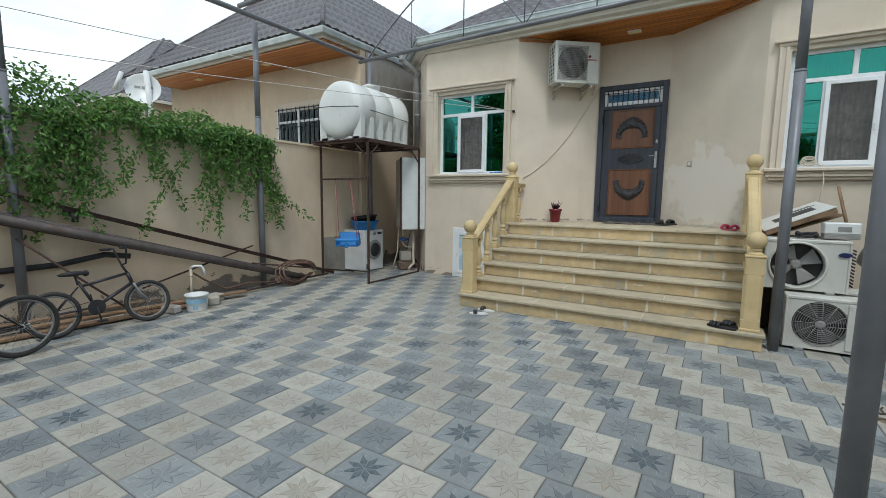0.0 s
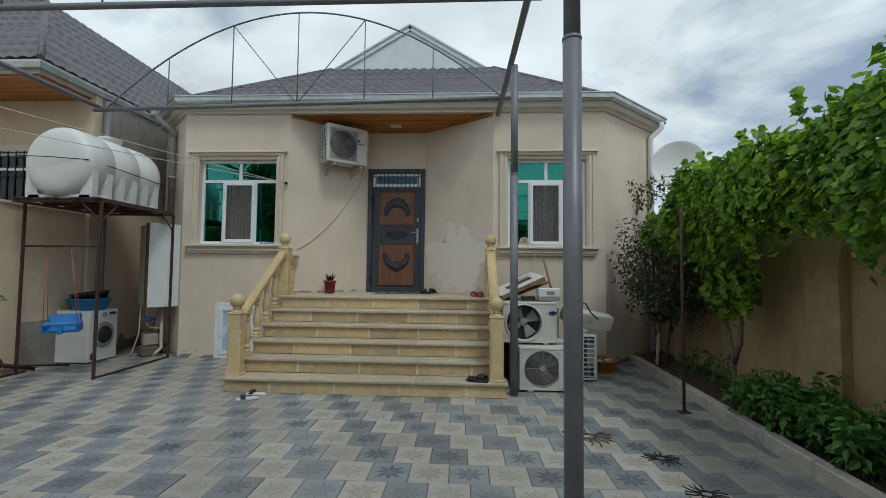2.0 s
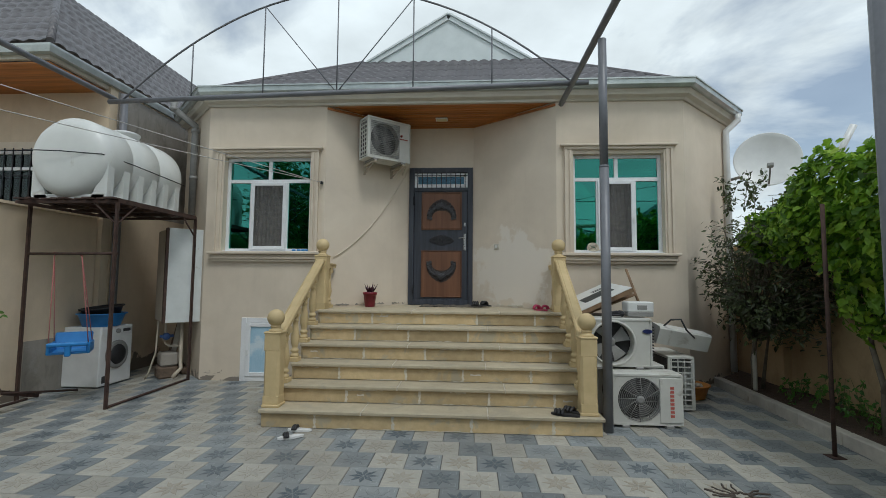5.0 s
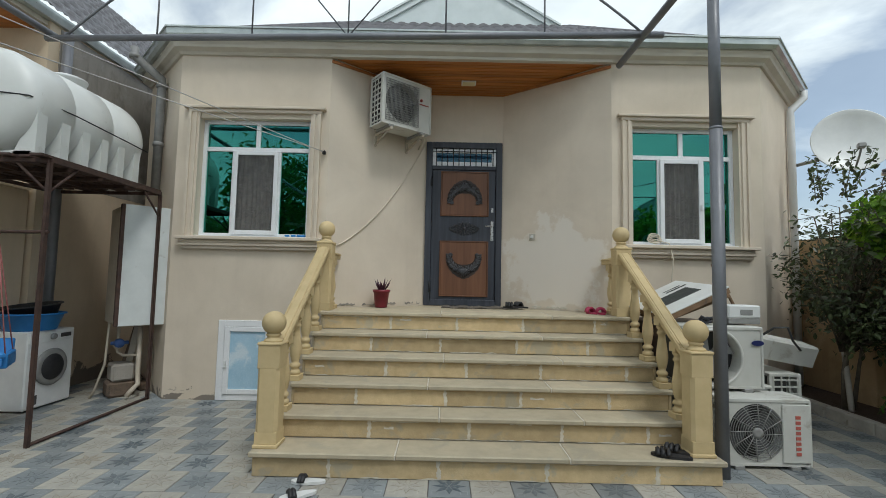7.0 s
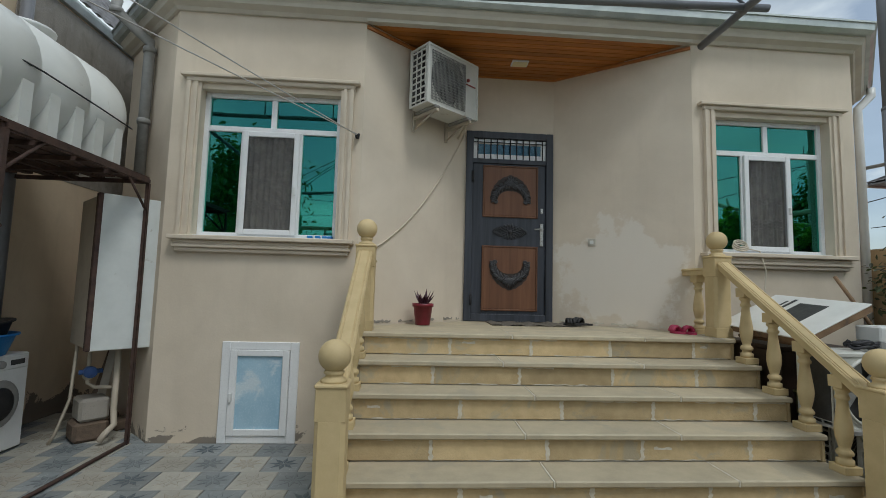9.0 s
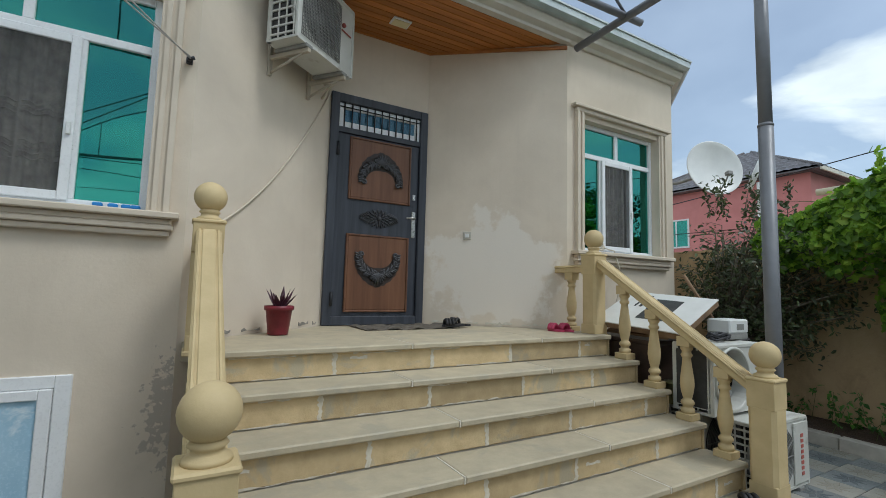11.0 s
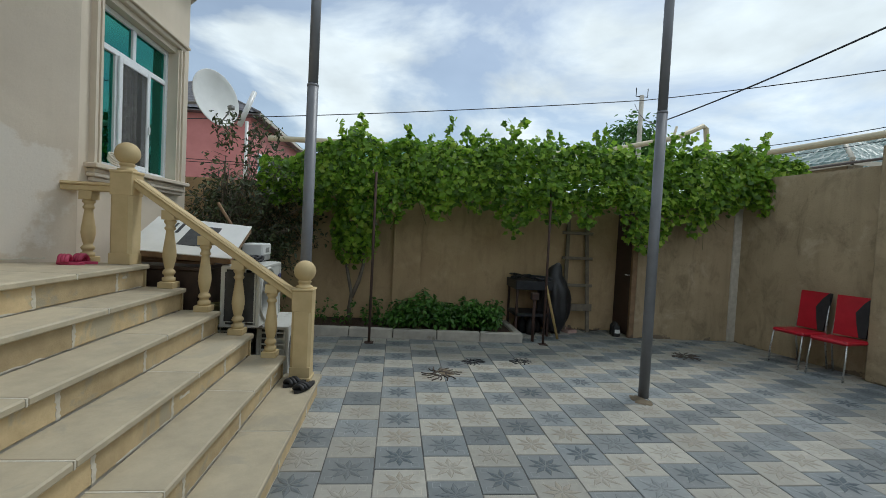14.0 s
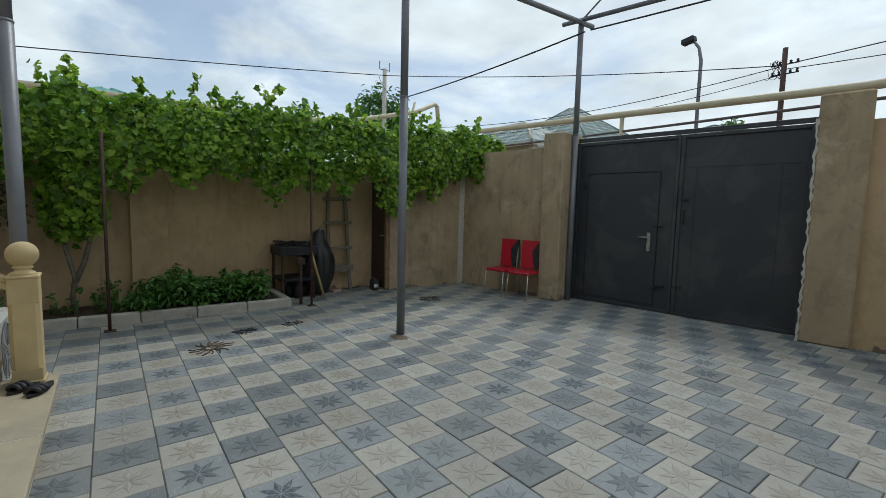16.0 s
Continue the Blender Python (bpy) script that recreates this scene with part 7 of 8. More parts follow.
tube(bm, [(2.98, 7.92, 0.05), (2.95, 7.88, 0.5), (3.0, 7.85, 0.95), (2.95, 7.8, 1.5), (3.05, 7.7, 2.1)], 0.035, 8, True, 0.012)
tube(bm, [(3.1, 7.95, 0.05), (3.15, 7.9, 0.6), (3.2, 7.8, 1.3)], 0.026, 8, True, 0.01)
part("trunk", bm, M_BARK, shrub, "thin grey stems")
bm = B()
tube(bm, [(2.86, 7.7, 0.12), (3.05, 8.0, 0.95)], 0.028, 8)
tagged(finish("prop_stick", bm, M_KERB), "pale stick leaning among the shrub's stems", "stick")

# planting in the bed
bush = thing("bed_plants", "dense leafy green plants filling the bed", "plants", pose(0, 0, 0))
spots = []
bm = B()
for k in range(190):
    y = rng.uniform(3.72, 5.4)
    x = rng.uniform(2.66, 3.3)
    h = 0.1 + (0.42 + 0.1 * wav(y, (4.0, 0.0), (9, 1))) * rng.uniform(0.75, 1.05) * (1 - 0.5 * max(0, (y - 5.1) / 0.3) ** 2)
    tip = np.array((x + rng.normal(-0.05, 0.07), y + rng.normal(0, 0.06), h))
    tube(bm, [(x, y, 0.08), tuple(tip)], 0.004, 4, False, 0.002)
    for j in range(19):
        t = rng.uniform(0.25, 1.0)
        p = np.array((x, y, 0.08)) * (1 - t) + tip * t
        a = rng.uniform(0, 6.28)
        spots.append((p[0] + 0.04 * math.cos(a), p[1] + 0.04 * math.sin(a), p[2], 0.5 * math.cos(a), 0.5 * math.sin(a), 0.9))
leaves("leaves", spots, "pointed", 0.085, M_BUSHLEAF, bush, rng, spread=0.35)
tagged(part("stem_cluster", bm, M_STEM, bush), kind="stuff")
sp2 = thing("bed_plants", "straggling low plants and weeds in the bed", "plants", pose(0, 0, 0))
spots = []
bm = B()
for k in range(46):
    y = rng.choice((rng.normal(6.35, 0.25), rng.normal(7.2, 0.25), rng.normal(5.65, 0.1)))
    x = rng.uniform(2.9, 3.45)
    tip = np.array((x + rng.normal(0, 0.07), y + rng.normal(0, 0.07), rng.uniform(0.2, 0.5)))
    tube(bm, [(x, y, 0.08), tuple(tip)], 0.004, 4, False, 0.002)
    for j in range(12):
        t = rng.uniform(0.2, 1.05)
        p = np.array((x, y, 0.08)) * (1 - t) + tip * t + rng.normal(0, 0.02, 3)
        spots.append((*p, rng.normal(0, 0.5), rng.normal(0, 0.5), 0.8))
leaves("leaves", spots, "pointed", 0.065, M_BUSHLEAF, sp2, rng, spread=0.4)
tagged(part("stem_cluster", bm, M_STEM, sp2), kind="stuff")

# trailing creeper over the left wall
creeper = thing("creeper", "small-leaved green creeper spilling over the boundary wall", "creeper", pose(0, 0, 0))
spots = []
while len(spots) < 6400:
    y = rng.uniform(1.2, 5.6)
    k = max(0.0, min(1.0, (5.7 - y) / 3.4))
    hi = 2.54 + 0.4 * k + 0.1 * wav(y, (3.1, 0.3), (7.3, 1.1))
    lo = 2.3 + 0.16 * wav(y, (4.0, 1.0), (8.0, 0.0), (13.0, 0.7))
    z = lo + (hi - lo) * rng.beta(1.3, 1.5)
    x = -6.6 + rng.normal(0, 0.07) - 0.3 * max(0, z - 2.5) * rng.random() - rng.random() * 0.22 * (z > 2.5)
    spots.append((x if z > 2.5 else max(x, -6.69), y, z, 0.8, 0, 0.6))
bm = B()
for k in range(74):
    y = rng.uniform(1.6, 5.55) if k < 24 else rng.choice((rng.normal(5.15, 0.2), rng.normal(4.55, 0.12), rng.normal(3.6, 0.25), rng.normal(2.75, 0.15)))
    p = np.array((-6.58 + rng.normal(0, 0.03), y, 2.42))
    ln = rng.uniform(0.3, 1.5) * (1.0 if y > 4.6 or k % 3 == 0 else 0.75)
    d = np.array((rng.uniform(0, 0.15), rng.normal(0.12, 0.3), -1.0))
    pts = [p.copy()]
    for j in range(int(ln / 0.045)):
        p = p + d * 0.045
        d[1] += rng.normal(0, 0.09)
        p[0] = max(p[0], -6.69)
        pts.append(p.copy())
        for q in range(5):
            s = p + rng.normal(0, 0.03, 3)
            s[0] = max(s[0], -6.7)
            spots.append((*s, 0.8, rng.normal(0, 0.5), 0.3))
    tube(bm, pts, 0.004, 4, False, 0.002)
leaves("leaves", spots, "oval", 0.066, M_IVY, creeper, rng, spread=0.6)
tagged(part("stem_cluster", bm, M_STEM, creeper), kind="stuff")

# ---- air conditioners and junk beside the stairs ----
G_AC = "discarded air conditioners beside the stairs"
a2 = ac_unit("used white outdoor air conditioner standing on the paving", pose(0.56, 6.36, 0.03), 0.74, 0.28, 0.53, "rings", G_AC)
bm = B()
box(bm, 0.5, 0.74, -0.014, -0.002, 0.03, 0.5, bevel=0.004)
pl = part("side_panel", bm, M_ACWHITE, a2)
bm = B()
for k in range(8):
    z = 0.09 + k * 0.042
    box(bm, 0.605, 0.645, -0.018, -0.013, z, z + 0.026)
part("lettering_bars", bm, surface("faded_red_print", (0.5, 0.13, 0.1), (0.42, 0.1, 0.08), 12, 0.5, bump=0), pl, "faded red print")
ac_unit("dusty white air conditioner behind the front one", pose(0.5, 6.76, 0.03), 0.78, 0.3, 0.55, "rings", G_AC)
a3 = ac_unit("white air conditioner without its fan guard, stacked on top", pose(0.36, 6.58, 0.6), 0.72, 0.32, 0.53, "open", G_AC, bare_fan=True)
bm = B()
lathe(bm, [(0.055, 0), (0.055, 0.004), (0.05, 0.006)], 20, Matrix.Translation((0.67, -0.008, 0.4)) @ pose(0, 0, 0, 90) @ Matrix.Diagonal((1, 0.45, 1, 1)))
part("badge", bm, surface("navy_badge", (0.02, 0.03, 0.12), (0.015, 0.02, 0.09), 9, 0.4, bump=0), a3, "oval navy badge")
bm = B()
for k in range(12):
    z = 0.06 + k * 0.034
    box(bm, 0.758, 0.768, 0.06, 0.26, z, z + 0.014)
part("end_vents", bm, M_ACDARK, a3, "dark vent slots")
# flat dark plate imitating the shaded inside of an open casing end
bm = B()
box(bm, -0.006, 0.0, 0.035, 0.285, 0.05, 0.49, bevel=0.002)
part("dark_end_plate", bm, M_ACDARK, a3, "dark plate standing for the casing's open, shaded end")
bk = thing("bucket", "small olive plastic bucket standing behind the air conditioners", "bucket", pose(0.5, 6.985, 0.601))
bm = B()
lathe(bm, [(0.055, 0), (0.058, 0.005), (0.072, 0.17), (0.079, 0.17), (0.079, 0.182), (0.068, 0.182), (0.054, 0.012), (0.005, 0.012)], 20)
part("body", bm, surface("olive_plastic", (0.3, 0.29, 0.13), (0.24, 0.23, 0.1), 9, 0.45, bump=0.03), bk)
a4 = ac_unit("white air conditioner standing end-on with a slatted side", pose(1.72, 6.98, 0.03, 0, 0, 90), 0.75, 0.3, 0.62, "rings", G_AC)
ind = thing("indoor_unit", "white indoor air conditioner unit lying on top, tilted", "air conditioner", pose(1.38, 7.0, 0.80, 14, 10, 12))
bm = B()
prism(bm, [(0, 0), (0.24, 0), (0.26, 0.06), (0.24, 0.17), (0.18, 0.21), (0.02, 0.21), (0, 0.19)], 0, 0.7, pose(0, 0, 0, 90, 0, 90) @ Matrix.Translation((0, 0, -0.1)))
part("casing", bm, M_ACWHITE, ind)
bm = B()
tube(bm, [(0.0, 0.1, 0.2), (0.0, 0.0, 0.32), (0.08, -0.06, 0.36), (0.2, -0.05, 0.24), (0.34, -0.04, 0.16)], 0.011, 6)
part("hose", bm, M_ACDARK, ind)
bs = thing("basket", "orange plastic basin full of rags and scraps", "basin", pose(2.02, 7.72, 0.001))
bm = B()
lathe(bm, [(0.17, 0), (0.175, 0.01), (0.23, 0.17), (0.245, 0.17), (0.245, 0.185), (0.22, 0.185), (0.16, 0.02), (0.01, 0.02)], 24)
part("basin", bm, surface("orange_plastic", (0.5, 0.2, 0.04), (0.4, 0.15, 0.03), 8, 0.45, bump=0.03), bs)
for k in range(9):
    bm = B()
    ball(bm, (rng.uniform(-0.12, 0.12), rng.uniform(-0.12, 0.12), 0.16 + rng.uniform(0, 0.05)), rng.uniform(0.04, 0.075), 8, None, 0.6)
    part("rag", bm, (M_WOOD, M_CABLE, M_KERB)[k % 3], bs)

# boards, small device and clutter on the stack
M_DARKWOOD = surface("dark_brown_wood", (0.075, 0.045, 0.032), (0.04, 0.025, 0.018), 6, 0.55, bump=0.2)
M_BOARD = surface("white_laminate", (0.72, 0.72, 0.7), (0.62, 0.62, 0.6), 4, 0.4, bump=0.03)
# box added to carry the carton, filling in for indistinct dark clutter
chest = thing("chest", "dark brown box added under the carton in place of dark clutter", "chest", pose(0.4, 7.1, 0.0))
bm = B()
box(bm, 0.0, 0.72, 0.0, 0.72, 0.04, 1.08, bevel=0.008)
part("body", bm, M_DARKWOOD, chest)
bm = B()
box(bm, -0.015, 0.735, -0.015, 0.735, 1.08, 1.115, bevel=0.006)
part("lid", bm, M_DARKWOOD, chest)
for x in (0.05, 0.67):
    for y in (0.05, 0.67):
        bm = B()
        box(bm, x - 0.03, x + 0.03, y - 0.03, y + 0.03, 0, 0.04)
        part("foot", bm, M_DARKWOOD, chest)
bd = thing("cardboard_pack", "flat carton pack with printed white top tilted on the chest", "carton", pose(0.4, 6.93, 1.17, 4, -25, 2))
bm = B()
box(bm, -0.03, 0.64, -0.1, 0.76, 0.0, 0.055, bevel=0.005)
part("pack", bm, M_WOOD, bd, "brown carton sides")
bm = B()
box(bm, -0.035, 0.645, -0.105, 0.765, 0.056, 0.066, bevel=0.002)
part("cover", bm, M_BOARD, bd, "glossy white cover")
bm = B()
box(bm, 0.12, 0.52, 0.14, 0.4, 0.067, 0.07)
box(bm, 0.34, 0.58, 0.47, 0.5, 0.067, 0.069)
box(bm, 0.34, 0.54, 0.53, 0.55, 0.067, 0.069)
part("print", bm, M_ACDARK, bd, "black printed panel")
b2 = thing("board", "brown chipboard panel under the carton", "board", pose(0.45, 7.0, 1.135, 0, -23, -3))
bm = B()
box(bm, 0, 0.66, 0, 0.68, 0, 0.025, bevel=0.003)
part("panel", bm, M_WOOD, b2)
dv = thing("small_device", "white plastic device with a grey screen", "device", pose(0.86, 6.7, 1.156, 0, 0, 0))
bm = B()
box(bm, 0, 0.3, 0, 0.2, 0.05, 0.17, bevel=0.012)
part("case", bm, M_WHITE, dv)
bm = B()
box(bm, 0.005, 0.295, 0.004, 0.2, 0.0, 0.05, bevel=0.004)
part("base", bm, M_ACGREY, dv)
bm = B()
box(bm, 0.11, 0.22, -0.004, 0.004, 0.08, 0.13)
part("screen", bm, M_ACGREY, dv)
bm = B()
tube(bm, [(1.1, 6.9, 1.2), (1.02, 7.2, 1.72)], 0.016, 6)
tagged(finish("stick", bm, M_WOOD), "brown stick standing behind the clutter", "stick")
bm = B()
for k in range(4):
    tube(bm, [(0.72 + 0.09 * math.cos(a + k), 6.72 + 0.05 * math.sin(a), 1.17 + 0.012 * k + 0.01 * math.sin(3 * a)) for a in np.linspace(0, 6, 16)], 0.01, 5)
tagged(finish("cable_coil", bm, M_DARKCABLE), "dark cable heaped on the air conditioner", "cable")

# ---- far right corner: brazier table, ladder, side door, chairs ----
M_TARP = surface("black_tarpaulin", (0.028, 0.028, 0.032), (0.016, 0.016, 0.018), 6, 0.45, bump=0.3, dist=0.01)
tb = thing("brazier_table", "sooty iron grill table heaped with scraps", "grill table", pose(2.98, 2.98, 0) @ Matrix.Diagonal((1, 0.74, 1, 1)))
for x, y in ((0.0, 0.0), (0.5, 0.0), (0.0, 0.68), (0.5, 0.68)):
    bm = B()
    box(bm, x - 0.02, x + 0.02, y - 0.02, y + 0.02, 0, 0.82)
    part("leg", bm, M_RUST, tb)
bm = B()
box(bm, -0.05, 0.55, -0.05, 0.73, 0.72, 0.86, bevel=0.006)
part("tray", bm, M_CASTING, tb, "sooty deep tray")
bm = B()
box(bm, -0.02, 0.52, -0.02, 0.7, 0.3, 0.35, bevel=0.006)
part("shelf", bm, M_CASTING, tb)
bm = B()
for k in range(40):
    x, y = rng.uniform(0, 0.5), rng.uniform(0, 0.68)
    a = rng.uniform(0, 3.14)
    ln = rng.uniform(0.06, 0.18)
    tube(bm, [(x - ln * math.cos(a), y - ln * math.sin(a), 0.88 + rng.uniform(0, 0.05)), (x + ln * math.cos(a), y + ln * math.sin(a), 0.88 + rng.uniform(0, 0.05))], rng.uniform(0.006, 0.014), 5)
tagged(part("twigs", bm, M_CASTING, tb, "kindling and scraps"), kind="stuff")
tarp = thing("tarpaulin", "black tarpaulin bundle draped beside the grill table", "tarpaulin", pose(3.2, 2.82, 0))
bm = B()
bmesh.ops.create_icosphere(bm, subdivisions=4, radius=1.0)
for v in bm.verts:
    p = v.co.copy()
    k = 1 + 0.12 * noise.noise(p * 2.2) + 0.05 * noise.noise(p * 6)
    fold = 1 + 0.05 * math.sin(9 * math.atan2(p.y, p.x) + 3 * p.z)
    v.co = Vector((p.x * 0.24 * k * fold, p.y * 0.26 * k * fold, max(0.0, 0.5 + p.z * 0.5 * k + (0.12 if p.z > 0.92 else 0))))
for f in bm.faces:
    f.smooth = True
part("sheet", bm, M_TARP, tarp)
bm = B()
tube(bm, [(2.92, 3.05, 0.8), (2.72, 2.9, 0.02)], 0.022, 6)
tagged(finish("wooden_pole", bm, surface("yellowish_stick", (0.42, 0.3, 0.12), (0.3, 0.2, 0.08), 12, 0.8)), "yellowish stick leaning on the grill table", "stick")
for k, (x, y, h) in enumerate(((3.1, 3.2, 0.28), (3.25, 3.3, 0.26), (3.3, 3.05, 0.24))):
    bm = B()
    lathe(bm, [(0.07, 0), (0.072, h * 0.7), (0.03, h * 0.85), (0.03, h)], 14, Matrix.Translation((x, y, 0.0)))
    tagged(finish("bottle", bm, M_BLACK), "dark bottle under the grill table", "bottle", "bottles under the table")
tr_ = thing("tray", "small pinkish plastic tray on the paving", "tray", pose(3.36, 2.5, 0.001, 0, 0, 20))
bm = B()
box(bm, -0.13, 0.13, -0.09, 0.09, 0, 0.008)
for a in (-1, 1):
    box(bm, a * 0.13 - 0.006, a * 0.13 + 0.006, -0.09, 0.09, 0.0, 0.05)
    box(bm, -0.13, 0.13, a * 0.09 - 0.006, a * 0.09 + 0.006, 0.001, 0.05)
part("shell", bm, surface("pale_pink_plastic", (0.55, 0.38, 0.33), (0.45, 0.3, 0.27), 9, 0.5, bump=0), tr_)
lad = thing("ladder", "grey weathered wooden ladder leaning on the wall", "ladder", pose(3.36, 2.13, 0, 0, 4.5, 0))
M_GREYWOOD = surface("grey_wood", (0.24, 0.2, 0.15), (0.14, 0.115, 0.09), 9, 0.9, bump=0.35)
for y, dy in ((0.02, 0.03), (0.44, -0.03)):
    bm = B()
    box(bm, -0.02, 0.02, -0.03, 0.03, 0, 1.98, pose(0, y, 0, -math.degrees(math.atan(dy / 1)) , 0, 0), bevel=0.004)
    part("rail", bm, M_GREYWOOD, lad)
for k, z in enumerate((0.35, 0.75, 1.2, 1.62)):
    bm = B()
    box(bm, -0.045, -0.015, -0.03, 0.5, z, z + (0.12 if k == 0 else 0.05), bevel=0.004)
    part("rung", bm, M_GREYWOOD, lad)
sd = thing("door_2", "dark brown metal side door standing ajar", "door", pose(3.0, 1.57, 0, 0, 0, 0), kind="structure")
bm = B()
box(bm, 0.06, 0.62, -0.02, 0.02, 0.02, 2.0, bevel=0.004)
lf = part("door_leaf", bm, surface("brown_door_paint", (0.055, 0.026, 0.018), (0.035, 0.017, 0.012), 4, 0.5, bump=0.1), sd)
bm = B()
box(bm, 0.0, 0.06, -0.03, 0.05, 0.0, 2.05, bevel=0.004)
part("door_frame", bm, M_WOOD, sd, "worn brown frame post")
bm = B()
tube(bm, [(0.13, 0.02, 1.0), (0.13, 0.06, 1.0), (0.2, 0.06, 1.0)], 0.009, 6)
part("door_handle", bm, M_STEEL, lf)
for k, (x, y) in enumerate(((3.1, 1.78), (3.23, 1.75))):
    jr = thing("canister", "dark canister with a white label by the side door", "canister", pose(x, y, 0.001), "canisters by the side door")
    bm = B()
    lathe(bm, [(0.06, 0), (0.065, 0.01), (0.065, 0.16), (0.04, 0.19), (0.025, 0.2), (0.025, 0.22)], 16)
    part("body", bm, M_BLACK, jr)
    bm = B()
    pts = np.linspace(2.4, 3.9, 6)
    rows = [[bm.verts.new((0.067 * math.cos(a), 0.067 * math.sin(a), z)) for a in pts] for z in (0.06, 0.12)]
    for i in range(5):
        bm.faces.new((rows[0][i], rows[0][i + 1], rows[1][i + 1], rows[1][i]))
    part("label", bm, M_WHITE, jr, "white label")

M_REDSEAT = surface("red_vinyl", (0.5, 0.012, 0.03), (0.4, 0.008, 0.02), 6, 0.4, bump=0.05)


def red_chair(m):
    ch = thing("chair", "red and black vinyl chair with steel legs by the gate wall", "chair", m, "red chairs by the gate")
    bm = B()
    box(bm, -0.21, 0.21, -0.22, 0.2, 0.43, 0.48, bevel=0.02)
    part("seat", bm, M_REDSEAT, ch)
    tilt = pose(0, -0.2, 0.5, 8)
    bm = B()
    out_l = [(-0.17, 0.0), (0.1, 0.0), (0.06, 0.15), (0.03, 0.3), (0.1, 0.42), (0.17, 0.5), (-0.19, 0.5)]
    prism(bm, [(-x, z) for x, z in out_l][::-1], -0.02, 0.02, tilt @ pose(0, 0, 0, 90))
    part("backrest", bm, M_REDSEAT, ch, "red backrest half")
    bm = B()
    out_r = [(0.1, 0.0), (0.17, 0.0), (0.19, 0.5), (0.17, 0.5), (0.1, 0.42), (0.03, 0.3), (0.06, 0.15)]
    prism(bm, [(-x, z) for x, z in out_r][::-1], -0.0195, 0.0195, tilt @ pose(0, 0, 0, 90))
    part("backrest_stripe", bm, M_BLACK, ch, "black curved backrest half")
    for sx in (-1, 1):
        bm = B()
        tube(bm, [(sx * 0.19, 0.18, 0.44), (sx * 0.2, 0.21, 0.2), (sx * 0.2, 0.23, 0.0)], 0.011, 8)
        part("leg", bm, M_STEEL, ch)
        bm = B()
        tube(bm, [(sx * 0.19, -0.27, 0.0), (sx * 0.19, -0.22, 0.3), (sx * 0.19, -0.2, 0.5), (sx * 0.17, -0.27, 0.95)], 0.011, 8)
        part("leg", bm, M_STEEL, ch)
    return ch


red_chair(pose(1.66, -0.02, 0, 0, 0, GDIR + 178))
red_chair(pose(1.18, -0.09, 0, 0, 0, GDIR + 183))

# gate
gate = thing("gate", "tall charcoal sheet-steel double gate with a wicket door", "gate", GP @ Matrix.Translation((-0.061, 0.08, 0)) @ Matrix.Diagonal((1.064, 1, 1.027, 1)), kind="structure")
GD = 0.26
GU0, GUM, GU1 = 2.2, 3.74, 5.18
for u0, u1 in ((GU0, GUM - 0.004), (GUM + 0.004, GU1)):
    bm = B()
    box(bm, u0, u1, GD + 0.02, GD + 0.028, 0.006, 2.62)
    lf = part("gate_leaf", bm, M_GATE, gate)
    bm = B()
    frame_bars(bm, u0, u1, 0.006, 2.62, GD - 0.01, GD + 0.018, 0.05)
    part("leaf_frame", bm, M_GATE, lf)
    if u0 == GU0:
        wl_ = lf
    else:
        bm = B()
        box(bm, u0 + 0.05, u1 - 0.05, GD + 0.012, GD + 0.019, 2.16, 2.17)
        box(bm, u0 + 0.2, u0 + 0.21, GD + 0.012, GD + 0.019, 0.1, 2.16)
        box(bm, u1 - 0.3, u1 - 0.29, GD + 0.012, GD + 0.019, 0.1, 2.16)
        part("weld_seams", bm, M_GATE, lf)
bm = B()
frame_bars(bm, 2.4, 3.5, 0.1, 2.12, GD + 0.004, GD + 0.019, 0.012)
part("wicket_edge", bm, M_CASTING, wl_, "dark gap round the wicket door")
bm = B()
box(bm, 3.36, 3.41, GD - 0.012, GD + 0.018, 0.92, 1.2, bevel=0.006)
tube(bm, [(3.385, GD, 1.13), (3.385, GD - 0.05, 1.13), (3.36, GD - 0.055, 1.13), (3.25, GD - 0.05, 1.125)], 0.011, 8)
part("handle", bm, M_STEEL, wl_, "pale steel lever handle")
for u, z in ((3.5, 1.3), (3.58, 0.4), (3.82, 1.7), (3.8, 0.42), (3.52, 0.36)):
    bm = B()
    box(bm, u - 0.06, u + 0.06, GD - 0.02, GD + 0.019, z - 0.012, z + 0.012, bevel=0.003)
    part("bolt", bm, M_CASTING, gate)
bm = B()
tube(bm, [(3.84, GD - 0.01, 1.35), (3.84, GD - 0.03, 1.38), (3.84, GD - 0.03, 1.52), (3.84, GD - 0.01, 1.55)], 0.012, 6)
part("pull", bm, M_CASTING, gate)
bm = B()
box(bm, GU0 - 0.06, GU1 + 0.02, GD + 0.03, GD + 0.09, 2.64, 2.7, bevel=0.004)
part("lintel_bar", bm, M_GATE, gate)
bm = B()
box(bm, GUM - 0.05, GUM + 0.05, GD + 0.03, GD + 0.036, 0.006, 2.62)
part("cover_strip", bm, M_GATE, gate)
for z in (2.02,):
    bm = B()
    tube(bm, [(2.37, GD + 0.0, 1.86), (2.37, GD + 0.0, 1.98)], 0.014, 8)
    part("hinge", bm, M_CASTING, wl_)

